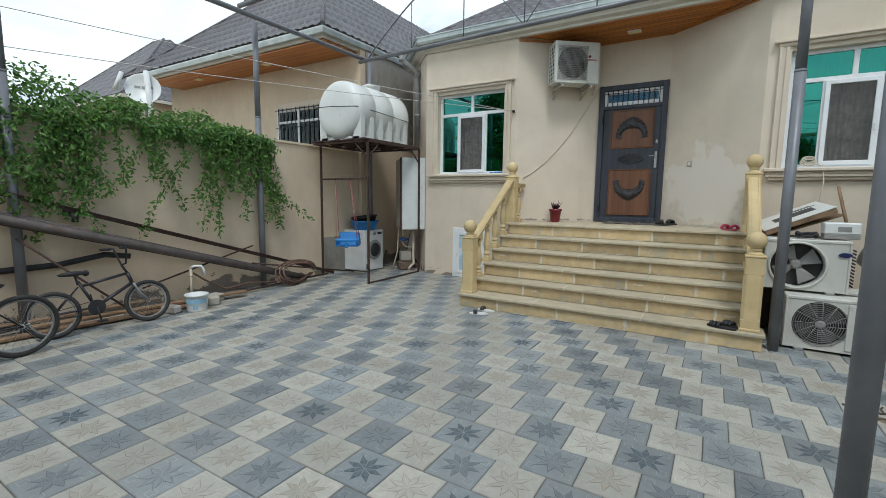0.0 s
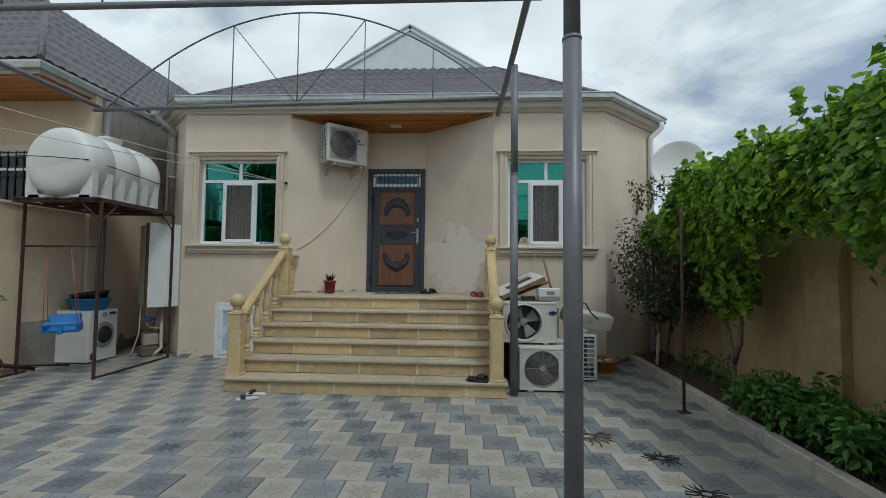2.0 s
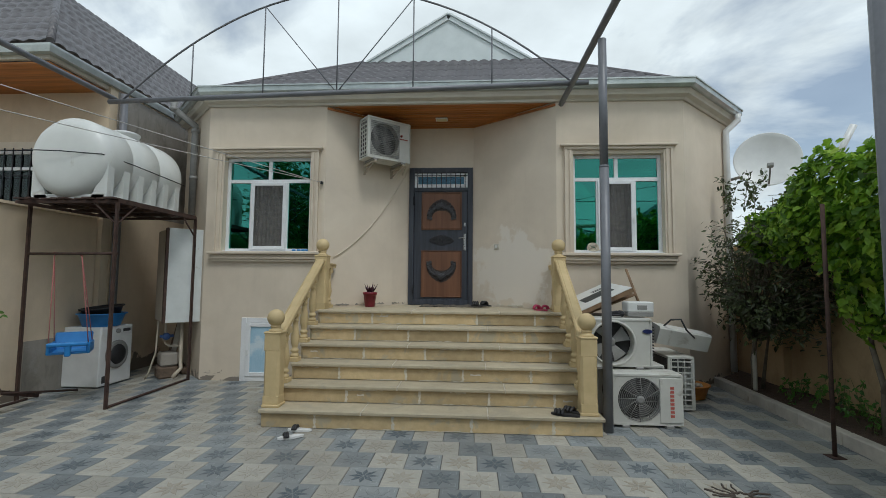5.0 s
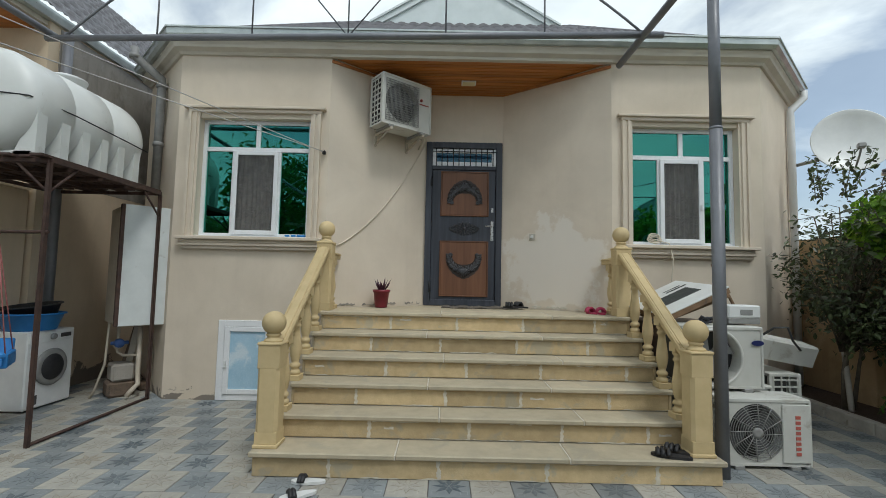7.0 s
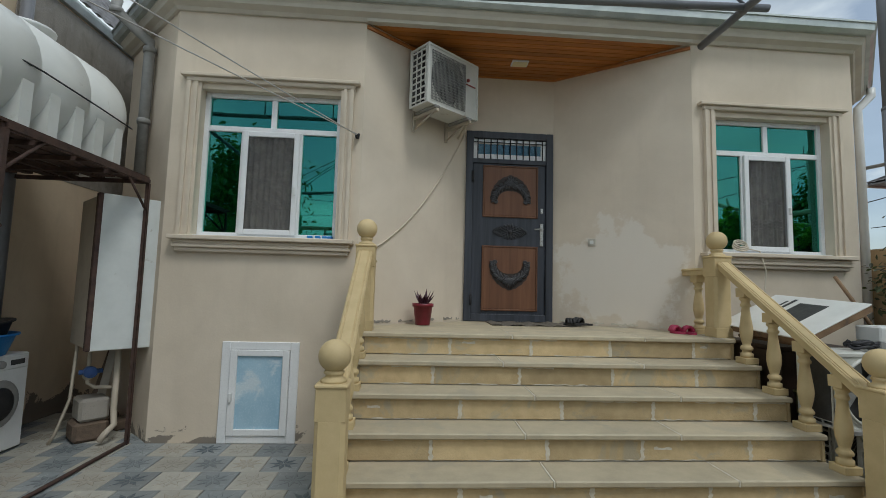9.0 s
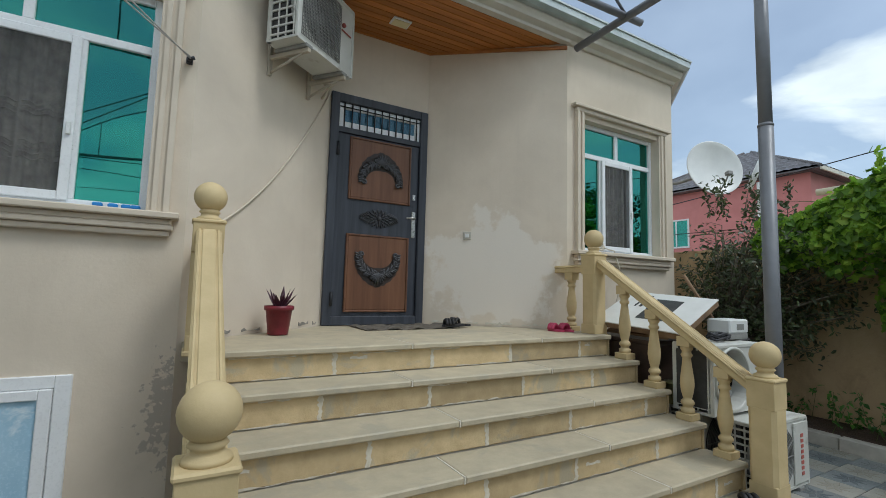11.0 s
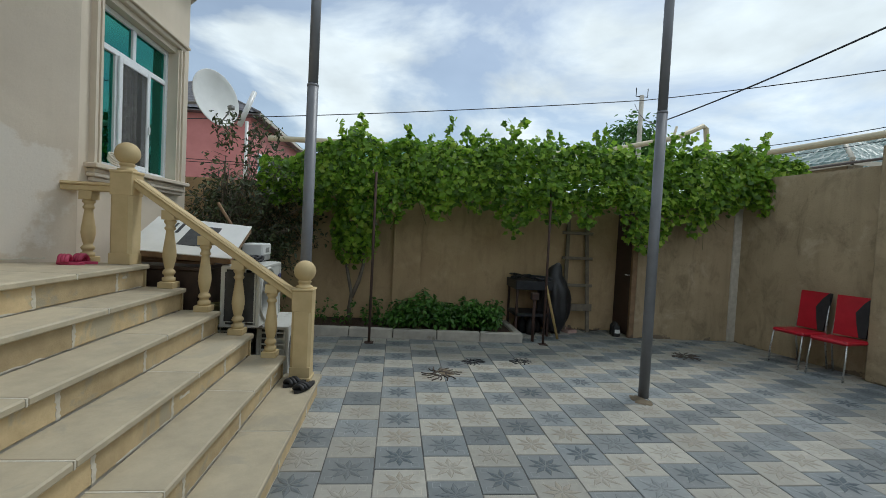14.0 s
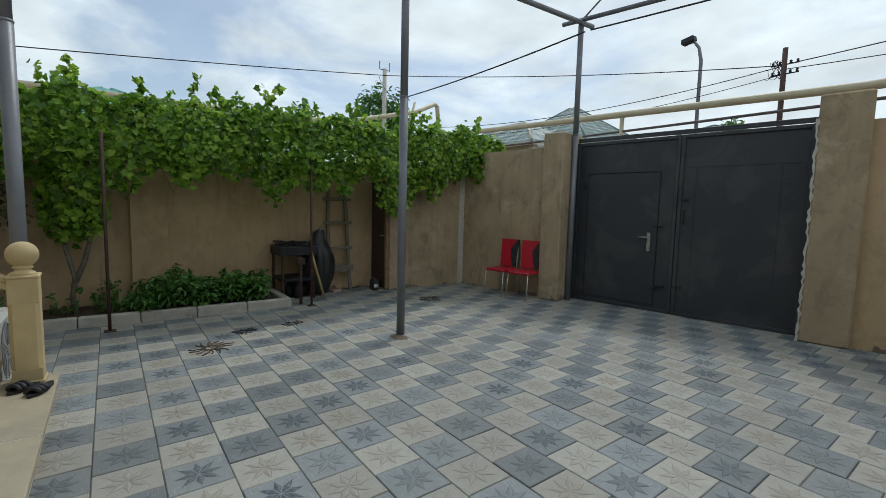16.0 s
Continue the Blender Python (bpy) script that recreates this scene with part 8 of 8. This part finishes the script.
# drain gratings let into the paving
M_OLDIRON = surface("dusty_iron", (0.11, 0.085, 0.065), (0.055, 0.045, 0.04), 20, 0.85, bump=0.3)
for x, y, s, a in ((1.02, 4.84, 0.46, 12), (1.5, 4.4, 0.3, 0), (1.56, 3.8, 0.3, 5), (1.96, 1.35, 0.42, 8)):
    dg = thing("drain_rosette", "rusty ornamental floor rosette set in a paver", "drain grate", pose(x, y, 0.003, 0, 0, a), "floor rosettes")
    bm = B()
    up = Vector((0, 0, 0.002))
    for k in range(8):
        b = 2 * math.pi * k / 8 + random.uniform(-0.12, 0.12)
        c = Vector((math.cos(b), math.sin(b), 0))
        e = Vector((-math.sin(b), math.cos(b), 0))
        if k % 4 != 1:
            tube(bm, [c * s * 0.12 + up, c * s * 0.2 + e * s * 0.05 + up, c * s * 0.33 + e * s * 0.07 + up, c * s * random.uniform(0.45, 0.55) + up], s * 0.017, 5)
        tube(bm, [c * s * 0.12 + up, c * s * 0.22 - e * s * 0.06 + up, c * s * 0.34 - e * s * 0.08 + up, c * s * 0.43 - e * s * 0.15 + up], s * 0.014, 5)
        tube(bm, [c * s * 0.12 + up, (c + e * 0.42) * s * 0.16 + up, (c * 0.72 + e * 0.7) * s * 0.13 + up], s * 0.02, 5)
    part("casting", bm, M_CASTING if s < 0.35 else M_OLDIRON, dg)

# damp sand at the foot of a post and round the large rosette
random.seed(3)
for x, y, rx_, ry_ in ((0.33, 2.96, 0.16, 0.1), (1.08, 4.78, 0.15, 0.09)):
    bm = B()
    ring = [(x + rx_ * random.uniform(0.65, 1.1) * math.cos(a), y + ry_ * random.uniform(0.65, 1.1) * math.sin(a)) for a in np.linspace(0, 2 * math.pi, 25)[:-1]]
    rim = [bm.verts.new((a, b, 0.0015)) for a, b in ring]
    mid = [bm.verts.new((x + 0.7 * (a - x), y + 0.7 * (b - y), 0.006)) for a, b in ring]
    for k in range(24):
        bm.faces.new((rim[k], rim[(k + 1) % 24], mid[(k + 1) % 24], mid[k]))
    bm.faces.new(mid)
    tagged(finish("sand_patch", bm, surface("damp_sand", (0.2, 0.155, 0.1), (0.12, 0.095, 0.065), 20.0, 0.9, bump=0.5)), "patch of damp brown sand on the paving", "sand", kind="stuff")


# ---- beyond the walls ----
M_PINKWALL = surface("pink_render", (0.62, 0.25, 0.24), (0.52, 0.2, 0.19), 1.2, 0.85, bump=0.15)
M_STONEWALL = surface("limestone_block", (0.52, 0.43, 0.31), (0.4, 0.33, 0.23), 3.0, 0.9, bump=0.4, vary=0.14, island=True)
M_GASPIPE = surface("cream_gas_pipe", (0.6, 0.53, 0.37), (0.5, 0.44, 0.3), 3.0, 0.5, bump=0.05, stain=(0.42, 0.34, 0.22), stain_scale=3.0, stain_at=0.63)
M_TEALROOF = surface("teal_roof_metal", (0.18, 0.42, 0.36), (0.13, 0.33, 0.28), 1.0, 0.45, bump=0.05)


def hip_house(label, x0, x1, y0, y1, ze, zr, wall_mat, roof_mat, over=0.45, turn=0.0, windows=()):
    cx, cy = (x0 + x1) / 2, (y0 + y1) / 2
    hs = thing("house", label, "house", pose(cx, cy, 0, 0, 0, turn), "houses of the neighbourhood")
    hx, hy = (x1 - x0) / 2, (y1 - y0) / 2
    bm = B()
    box(bm, -hx, hx, -hy, hy, -0.06, ze)
    part("wall", bm, wall_mat, hs)
    ex, ey = hx + over, hy + over
    rx, ry = max(ex - ey, 0.3), max(ey - ex, 0.3)
    c = [(-ex, -ey, ze), (ex, -ey, ze), (ex, ey, ze), (-ex, ey, ze)]
    t = [(-rx if ex > ey else -0.3, -ry if ey > ex else -0.3, zr), (rx if ex > ey else 0.3, -ry if ey > ex else -0.3, zr), (rx if ex > ey else 0.3, ry if ey > ex else 0.3, zr), (-rx if ex > ey else -0.3, ry if ey > ex else 0.3, zr)]
    if ex > ey:
        t = [(p[0], 0.15 * (1 if p[1] > 0 else -1), p[2]) for p in t]
    else:
        t = [(0.15 * (1 if p[0] > 0 else -1), p[1], p[2]) for p in t]
    bm = B()
    for k in range(4):
        tile_sheet(bm, c[k], c[(k + 1) % 4], t[k], t[(k + 1) % 4], wave=0.3, course=0.45, step=0.1)
    box(bm, -ex, ex, -ey, ey, ze - 0.05, ze)
    rf = part("roof", bm, roof_mat, hs)
    bm = B()
    for k in range(4):
        tube(bm, [Vector(c[k]) + Vector((0, 0, 0.05)), Vector(t[k]) + Vector((0, 0, 0.05))], 0.06, 6)
    tube(bm, [Vector(t[0]) + Vector((0, 0, 0.04)), Vector(t[2]) + Vector((0, 0, 0.04))], 0.06, 6)
    part("ridge_cap", bm, roof_mat, rf)
    bm = B()
    sweep(bm, [(-ex, -ey), (ex, -ey), (ex, ey), (-ex, ey)], [(0, ze - 0.12), (0.06, ze - 0.12), (0.06, ze + 0.02), (0, ze + 0.02)])
    part("fascia", bm, M_EAVE, hs)
    for face, u, z, w, h in windows:
        m = {"s": pose(u, -hy, z), "n": pose(u, hy, z, 0, 0, 180), "w": pose(-hx, u, z, 0, 0, -90), "e": pose(hx, u, z, 0, 0, 90)}[face]
        bm = B()
        frame_bars(bm, -w / 2, w / 2, 0, h, -0.04, 0.03, 0.07)
        box(bm, -0.03, 0.03, -0.035, 0.02, 0.07, h - 0.07)
        bmesh.ops.transform(bm, matrix=m, verts=bm.verts)
        wn_ = part("window", bm, M_PVC, hs)
        bm = B()
        box(bm, -w / 2 + 0.06, w / 2 - 0.06, -0.012, -0.006, 0.06, h - 0.06, m)
        part("pane", bm, M_GLASS, wn_)
    return hs


hip_house("pink rendered house with a brown tiled roof", 16.0, 25.0, 11.7, 19.5, 6.1, 8.4, M_PINKWALL, M_ROOF, windows=(("w", 1.2, 3.6, 1.2, 1.3), ("s", -3.0, 3.4, 1.2, 1.3)))
hip_house("house with a pale teal metal roof", 15.0, 24.0, 2.5, 8.6, 4.2, 5.8, M_STONEWALL, M_TEALROOF)
hip_house("stone house with a green tiled roof across the street", 10.2, 17.8, -22.0, -14.2, 4.75, 7.9, M_STONEWALL, M_ROOF_GREEN, 0.6, windows=(("n", -2.2, 2.9, 1.4, 1.2), ("n", 1.5, 2.9, 1.4, 1.2)))
hip_house("low house with a dark green roof beyond the gate", 2.6, 7.6, -20.0, -14.6, 4.4, 5.6, M_STONEWALL, M_ROOF_GREEN, 0.5)
hip_house("grey roofed house behind the neighbour", -29.8, -21.8, 10.2, 17.2, 5.6, 9.5, M_LEFTWALL, M_ROOF, 0.5)
# block-laid parapet of the stone house
pw = thing("stone_parapet", "limestone block garden wall with a small teal window", "wall", pose(0, 0, 0))
bm = B()
random.seed(21)
for r_ in range(8):
    for k in range(14):
        x = 6.6 + (k + 0.5 * (r_ % 2)) * 0.4 - 0.2
        z = 2.2 + r_ * 0.2
        if 7.1 < x + 0.2 < 8.0 and 3.0 < z < 3.6:
            continue
        box(bm, x + 0.006, x + 0.394, -6.3 + random.uniform(-0.012, 0.012), -6.0, z + 0.006, z + 0.194)
blk = part("block_courses", bm, M_STONEWALL, pw, "coursed limestone blocks")
tagged(blk, kind="stuff")
bm = B()
box(bm, 6.45, 12.2, -6.28, -6.02, -0.06, 3.78)
part("mortar", bm, M_MORTAR, pw)
bm = B()
frame_bars(bm, 7.15, 7.95, 3.05, 3.6, -6.0, -5.96, 0.06)
wd = part("window", bm, M_TEALROOF, pw, "teal painted window frame")
bm = B()
box(bm, 7.2, 7.9, -5.995, -5.985, 3.1, 3.55)
part("pane", bm, M_GLASS, wd)
hw = thing("annexe_roof", "sloping green tiled annexe roof over the stone wall", "roof", pose(0, 0, 0))
bm = B()
tile_sheet(bm, (12.6, -5.8, 3.85), (6.3, -5.8, 3.85), (10.6, -8.4, 5.1), (9.0, -8.4, 5.1), wave=0.3, course=0.45, step=0.08)
tile_sheet(bm, (6.3, -5.8, 3.85), (6.3, -11.0, 3.85), (9.0, -8.4, 5.1), (9.0, -8.6, 5.1), wave=0.3, course=0.45, step=0.08)
part("slope", bm, M_ROOF_GREEN, hw)
bm = B()
tube(bm, [(6.3, -5.8, 3.9), (9.0, -8.4, 5.15), (10.6, -8.4, 5.15)], 0.06, 6)
box(bm, 6.3, 12.6, -5.85, -5.8, 3.75, 3.87)
box(bm, 6.3, 6.35, -11, -5.8, 3.75, 3.87)
part("edge", bm, M_EAVE, hw)
bm = B()
box(bm, 6.6, 12.2, -11.0, -6.4, -0.06, 3.74)
part("body", bm, M_STONEWALL, hw)

# gas pipe along the street with its raised loop
gp = thing("gas_pipe", "cream overhead gas pipe on brackets along the street", "gas pipe", pose(0, 0, 0))
bm = B()
tube(bm, [(-9.0, -4.2, 3.6), (-2.3, -4.0, 3.62), (6.9, -4.0, 4.02), (9.0, -3.9, 4.12)], 0.075, 12)
part("main", bm, M_GASPIPE, gp)
bm = B()
tube(bm, [(9.0, -3.9, 4.1), (9.0, -3.8, 5.1), (9.0, -3.7, 5.18), (9.0, -2.9, 4.78), (9.0, -0.2, 4.1), (9.0, 1.0, 4.02), (9.0, 9.0, 3.9)], 0.075, 12)
part("loop", bm, M_GASPIPE, gp)
bm = B()
tube(bm, [(9.0, -2.6, 4.2), (9.0, -2.85, 5.1)], 0.04, 8)
part("bracket", bm, M_GASPIPE, gp)
for x, y, z in ((-6.0, -4.1, 3.58), (1.9, -4.0, 3.75), (9.0, 3.0, 3.9), (9.0, -3.85, 4.1)):
    bm = B()
    tube(bm, [(x, y, -0.06), (x, y, z)], 0.05, 8)
    part("support", bm, M_GASPIPE, gp)
bm = B()
tube(bm, [(-6, -4.0, 3.38), (-1.4, -4.0, 3.4), (3.6, -4.0, 3.42), (9, -4.0, 3.5)], 0.028, 8)
tube(bm, [(-6, -4.0, 3.38), (-6, -4.0, -0.06)], 0.028, 8)
tube(bm, [(9, -4.0, 3.5), (9, -4.0, -0.06)], 0.028, 8)
tagged(finish("thin_pipe", bm, M_OLDPIPE), "thin rusty pipe running under the gas pipe", "pipe")

# poles, lamp, wires
up = thing("utility_pole", "dark wooden utility pole with insulators and wire tails", "utility pole", pose(-0.55, -6.15, 0))
bm = B()
tube(bm, [(0, 0, -0.06), (0.02, 0, 5.15)], 0.06, 10, True, 0.05)
part("pole", bm, M_RUST, up)
bm = B()
for z in (4.8, 4.6):
    tube(bm, [(-0.25, 0, z), (0.25, 0, z)], 0.015, 6)
    for x in (-0.22, -0.1, 0.1, 0.22):
        lathe(bm, [(0.015, 0), (0.03, 0.02), (0.02, 0.04), (0.03, 0.06), (0.01, 0.08)], 8, Matrix.Translation((x, 0, z)))
part("insulators", bm, M_CASTING, up)
bm = B()
for k in range(5):
    tube(bm, [(0.1 + 0.1 * math.cos(a) + 0.03 * k, 0.02 * k, 4.7 + 0.2 * math.sin(a * 1.0 + k)) for a in np.linspace(0, 4.5, 14)], 0.006, 4)
part("wire_tails", bm, M_DARKCABLE, up)
sl = thing("street_lamp", "grey street lamp with a box head", "street lamp", pose(1.2, -6.15, 0))
bm = B()
tube(bm, [(0, 0, -0.06), (0, 0, 5.3), (0.06, 0.02, 5.62), (0.2, 0.05, 5.82)], 0.05, 10, True, 0.03)
part("mast", bm, M_PIPE, sl)
bm = B()
box(bm, -0.05, 0.26, -0.1, 0.1, -0.06, 0.08, pose(0.2, 0.05, 5.85, 0, 10), bevel=0.02)
part("head", bm, M_CASTING, sl)
cp = thing("concrete_pole", "pale concrete pole with a forked top", "utility pole", pose(13.8, -4.35, 0))
bm = B()
tube(bm, [(0, 0, -0.06), (0, 0, 7.6)], 0.13, 8, True, 0.09)
part("shaft", bm, M_KERB, cp)
bm = B()
tube(bm, [(0, -0.25, 7.9), (0, -0.25, 7.55), (0, 0.25, 7.55), (0, 0.25, 7.9)], 0.02, 6)
part("fork", bm, M_CASTING, cp)
line("power_line", (8.8, 14.0, 3.95), (8.0, -1.26, 5.47), 0.1, 0.012, M_DARKCABLE, "black power line over the street", "cable")
line("power_line", (8.0, -1.26, 5.47), (-0.55, -6.15, 4.78), 0.12, 0.012, M_DARKCABLE, "black power line over the street", "cable")
line("power_line", (0.5, -0.55, 4.4), (6.15, -0.5, 4.33), 0.06, 0.014, M_DARKCABLE, "black service cable to the pergola", "cable")
line("power_line", (6.15, -0.5, 4.33), (14.0, -4.17, 7.3), 0.2, 0.012, M_DARKCABLE, "black service cable to the far pole", "cable")
line("power_line", (0.43, -0.6, 4.42), (-6.6, -1.75, 4.45), 0.05, 0.013, M_DARKCABLE, "black cable tied along the truss", "cable")
line("power_line", (-0.55, -6.15, 4.78), (9.0, -3.9, 4.4), 0.3, 0.01, M_DARKCABLE, "thin wire from the wooden pole", "cable")
line("power_line", (-0.55, -6.15, 4.6), (9.0, -5.0, 4.2), 0.25, 0.008, M_DARKCABLE, "thin wire from the wooden pole", "cable")
line("power_line", (-0.55, -6.15, 4.8), (-12.0, -5.0, 5.4), 0.15, 0.012, M_DARKCABLE, "black power line along the street", "cable")
line("power_line", (-0.55, -6.15, 4.7), (-12.0, -4.5, 4.2), 0.15, 0.01, M_DARKCABLE, "thin wire along the street", "cable")


def far_tree(label, x, y, z0, z1, r, n, seed):
    g = np.random.default_rng(seed)
    tr = thing("tree", label, "tree", pose(x, y, 0))
    bm = B()
    tube(bm, [(0, 0, -0.06), (0.05, 0, z0), (0, 0.05, (z0 + z1) / 2), (0, 0, z1 - 0.3)], 0.14, 8, True, 0.03)
    for k in range(8):
        a = k * 2.4
        zz = z0 + (z1 - z0) * 0.12 * k * 0.8
        tube(bm, [(0, 0, zz), (r * 0.5 * math.cos(a), r * 0.5 * math.sin(a), zz + 0.5)], 0.04, 5, True, 0.015)
    part("trunk", bm, M_BARK, tr)
    spots = []
    for c in range(46):
        a = g.normal(0, 1, 3)
        a /= np.linalg.norm(a)
        rr = g.uniform(0.5, 1.0)
        cc = np.array((r * rr * a[0], r * rr * a[1], (z0 + z1) / 2 + (z1 - z0) / 2 * rr * a[2]))
        for j in range(n // 46):
            spots.append((*(cc + g.normal(0, r * 0.17, 3)), a[0], a[1], a[2] + 0.4))
    leaves("crown", spots, "oval", 0.27, M_BUSHLEAF, tr, g, spread=0.6)


far_tree("dark round tree far behind the street", 15.5, -5.0, 3.6, 7.2, 1.35, 2600, 3)
far_tree("small green tree beyond the gate", 2.9, -13.0, 3.4, 4.95, 0.6, 900, 4)
far_tree("leafy tree across the street behind the gate wall", -9.2, -5.2, 2.4, 7.2, 2.3, 5200, 6)
far_tree("small tree behind the vine", 19.0, -2.5, 4.0, 6.6, 0.8, 1000, 5)


# ---- yard paving: pressed pavers in rows along x, each row shifted ----
TS, TW, SHIFT = 0.305, 0.325, 0.531
TILE_GREY = ((0.245, 0.268, 0.275), (0.185, 0.205, 0.213))
TILE_CREAM = ((0.435, 0.418, 0.365), (0.345, 0.33, 0.29))
M_T = {}
for per in (True, False):
    M_T["grey", per] = [tile_mat("grey_paver", *TILE_GREY, 0.2, per), tile_mat("grey_paver_flower", *TILE_GREY, 0.2, per, star=(0.065, 0.088, 0.108)), tile_mat("grey_paver_groove", (0.09, 0.105, 0.112), (0.06, 0.072, 0.078), 0.2, per), tile_mat("grey_paver_line", (0.36, 0.385, 0.385), (0.27, 0.295, 0.295), 0.2, per)]
    M_T["cream", per] = [tile_mat("cream_paver", *TILE_CREAM, 0.12, per), tile_mat("cream_paver_flower", *TILE_CREAM, 0.12, per, star=(0.33, 0.295, 0.235)), tile_mat("cream_paver_groove", (0.27, 0.235, 0.18), (0.2, 0.175, 0.135), 0.15, per), tile_mat("cream_paver_line", (0.52, 0.49, 0.41), (0.44, 0.41, 0.34), 0.12, per)]


def paver_geometry():
    """Slab with chamfered rim, eight-petalled pressed flower and four corner squares; top at z = 0."""
    v, f, mi = [], [], []

    def face(idx, m):
        f.append(idx)
        mi.append(m)

    hx, hy, c, g = TS / 2 - 0.003, TW / 2 - 0.003, 0.004, 0.0
    for z, d in ((-0.03, 0), (-c, 0), (g, c)):
        v.extend([(-hx + d, -hy + d, z), (hx - d, -hy + d, z), (hx - d, hy - d, z), (-hx + d, hy - d, z)])
    for r in range(2):
        for k in range(4):
            face((r * 4 + k, r * 4 + (k + 1) % 4, r * 4 + 4 + (k + 1) % 4, r * 4 + 4 + k), 0)
    face((8, 9, 10, 11), 0)
    for k in range(8):
        a = math.pi / 4 * k + math.pi / 8 * 0
        tip = 0.118 if k % 2 == 0 else 0.128
        w = 0.3
        for lift, grow, m in ((0.0007, 0.007, 2), (0.0016, 0.0, 1)):
            pts = [(0.006 * math.cos(a), 0.006 * math.sin(a)), ((0.062 + grow * 0.5) * math.cos(a - w - grow * 6), (0.062 + grow * 0.5) * math.sin(a - w - grow * 6)), ((tip + grow) * math.cos(a), (tip + grow) * math.sin(a)), ((0.062 + grow * 0.5) * math.cos(a + w + grow * 6), (0.062 + grow * 0.5) * math.sin(a + w + grow * 6))]
            n0 = len(v)
            v.extend([(x, y, lift) for x, y in pts])
            if m == 2:
                face((n0, n0 + 1, n0 + 2, n0 + 3), 2)
            else:
                v.append((0.065 * math.cos(a), 0.065 * math.sin(a), lift + 0.003))
                for q in range(4):
                    face((n0 + q, n0 + (q + 1) % 4, n0 + 4), 1)
    for sx in (-1, 1):
        for sy in (-1, 1):
            for (x0, x1, y0, y1) in ((0.078, 0.13, 0.126, 0.13), (0.126, 0.13, 0.078, 0.126), (0.078, 0.126, 0.078, 0.0815), (0.078, 0.0815, 0.0815, 0.126)):
                n0 = len(v)
                v.extend([(sx * x0, sy * y0, 0.001), (sx * x1, sy * y0, 0.001), (sx * x1, sy * y1, 0.001), (sx * x0, sy * y1, 0.001)])
                face((n0, n0 + 1, n0 + 2, n0 + 3) if sx * sy > 0 else (n0 + 3, n0 + 2, n0 + 1, n0), 3)
    return v, f, mi


PV, PF, PM = paver_geometry()


def paver_mesh(kind):
    me = bpy.data.meshes.new("paver")
    me.from_pydata(PV, [], PF)
    for mm in M_T[kind, True]:
        me.materials.append(mm)
    me.polygons.foreach_set("material_index", PM)
    me.update()
    return me


floor = thing("floor", "worn cream and blue-grey flower-pressed concrete pavers", "paving", kind="structure")
MESHES = {"grey": paver_mesh("grey"), "cream": paver_mesh("cream")}
random.seed(11)
rest = {"grey": [], "cream": []}
made = 0
for k in range(-28, 8):
    yc = 0.095 - TW * k
    for n in range(-30, 34):
        xc = 0.006 + SHIFT * TS * k + n * TS
        kind = "grey" if n % 2 == 0 else "cream"
        if not (LX - 0.12 < xc < RX) or yc > 8.9 or yc < -1.7:
            continue
        if xc > 2.62 + (yc - 3.5) * 0.066 + 0.1 and yc > 3.6:
            continue
        if -3.0 < xc < 0.25 and yc > 6.2:
            continue
        z, rx, ry, rz = random.uniform(-0.003, 0.002), random.uniform(-0.35, 0.35), random.uniform(-0.35, 0.35), random.uniform(-0.4, 0.4)
        near = (-3.6 < xc < 1.6 and 2.0 < yc < 5.9)
        if near and made < 300:
            ob = new("paver", MESHES[kind])
            ob.parent = floor
            ob.matrix_basis = pose(xc, yc, z, rx, ry, rz)
            made += 1
        else:
            rest[kind].append((pose(xc, yc, z, rx, ry, rz), random.random()))
base = np.array(PV)
for kind, items in rest.items():
    vs, fs, ms, rn = [], [], [], []
    for i, (m, r) in enumerate(items):
        mm = np.array(m)
        vs.append(base @ mm[:3, :3].T + mm[:3, 3])
        o = i * len(PV)
        fs.extend([tuple(a + o for a in fc) for fc in PF])
        ms.extend(PM)
        rn.extend([r] * len(PV))
    ob = raw("pavers_far", np.concatenate(vs).tolist(), fs, M_T[kind, False], floor)
    ob.data.polygons.foreach_set("material_index", ms)
    at = ob.data.attributes.new("tile_random", "FLOAT", "POINT")
    at.data.foreach_set("value", rn)
    tagged(ob, kind="stuff")
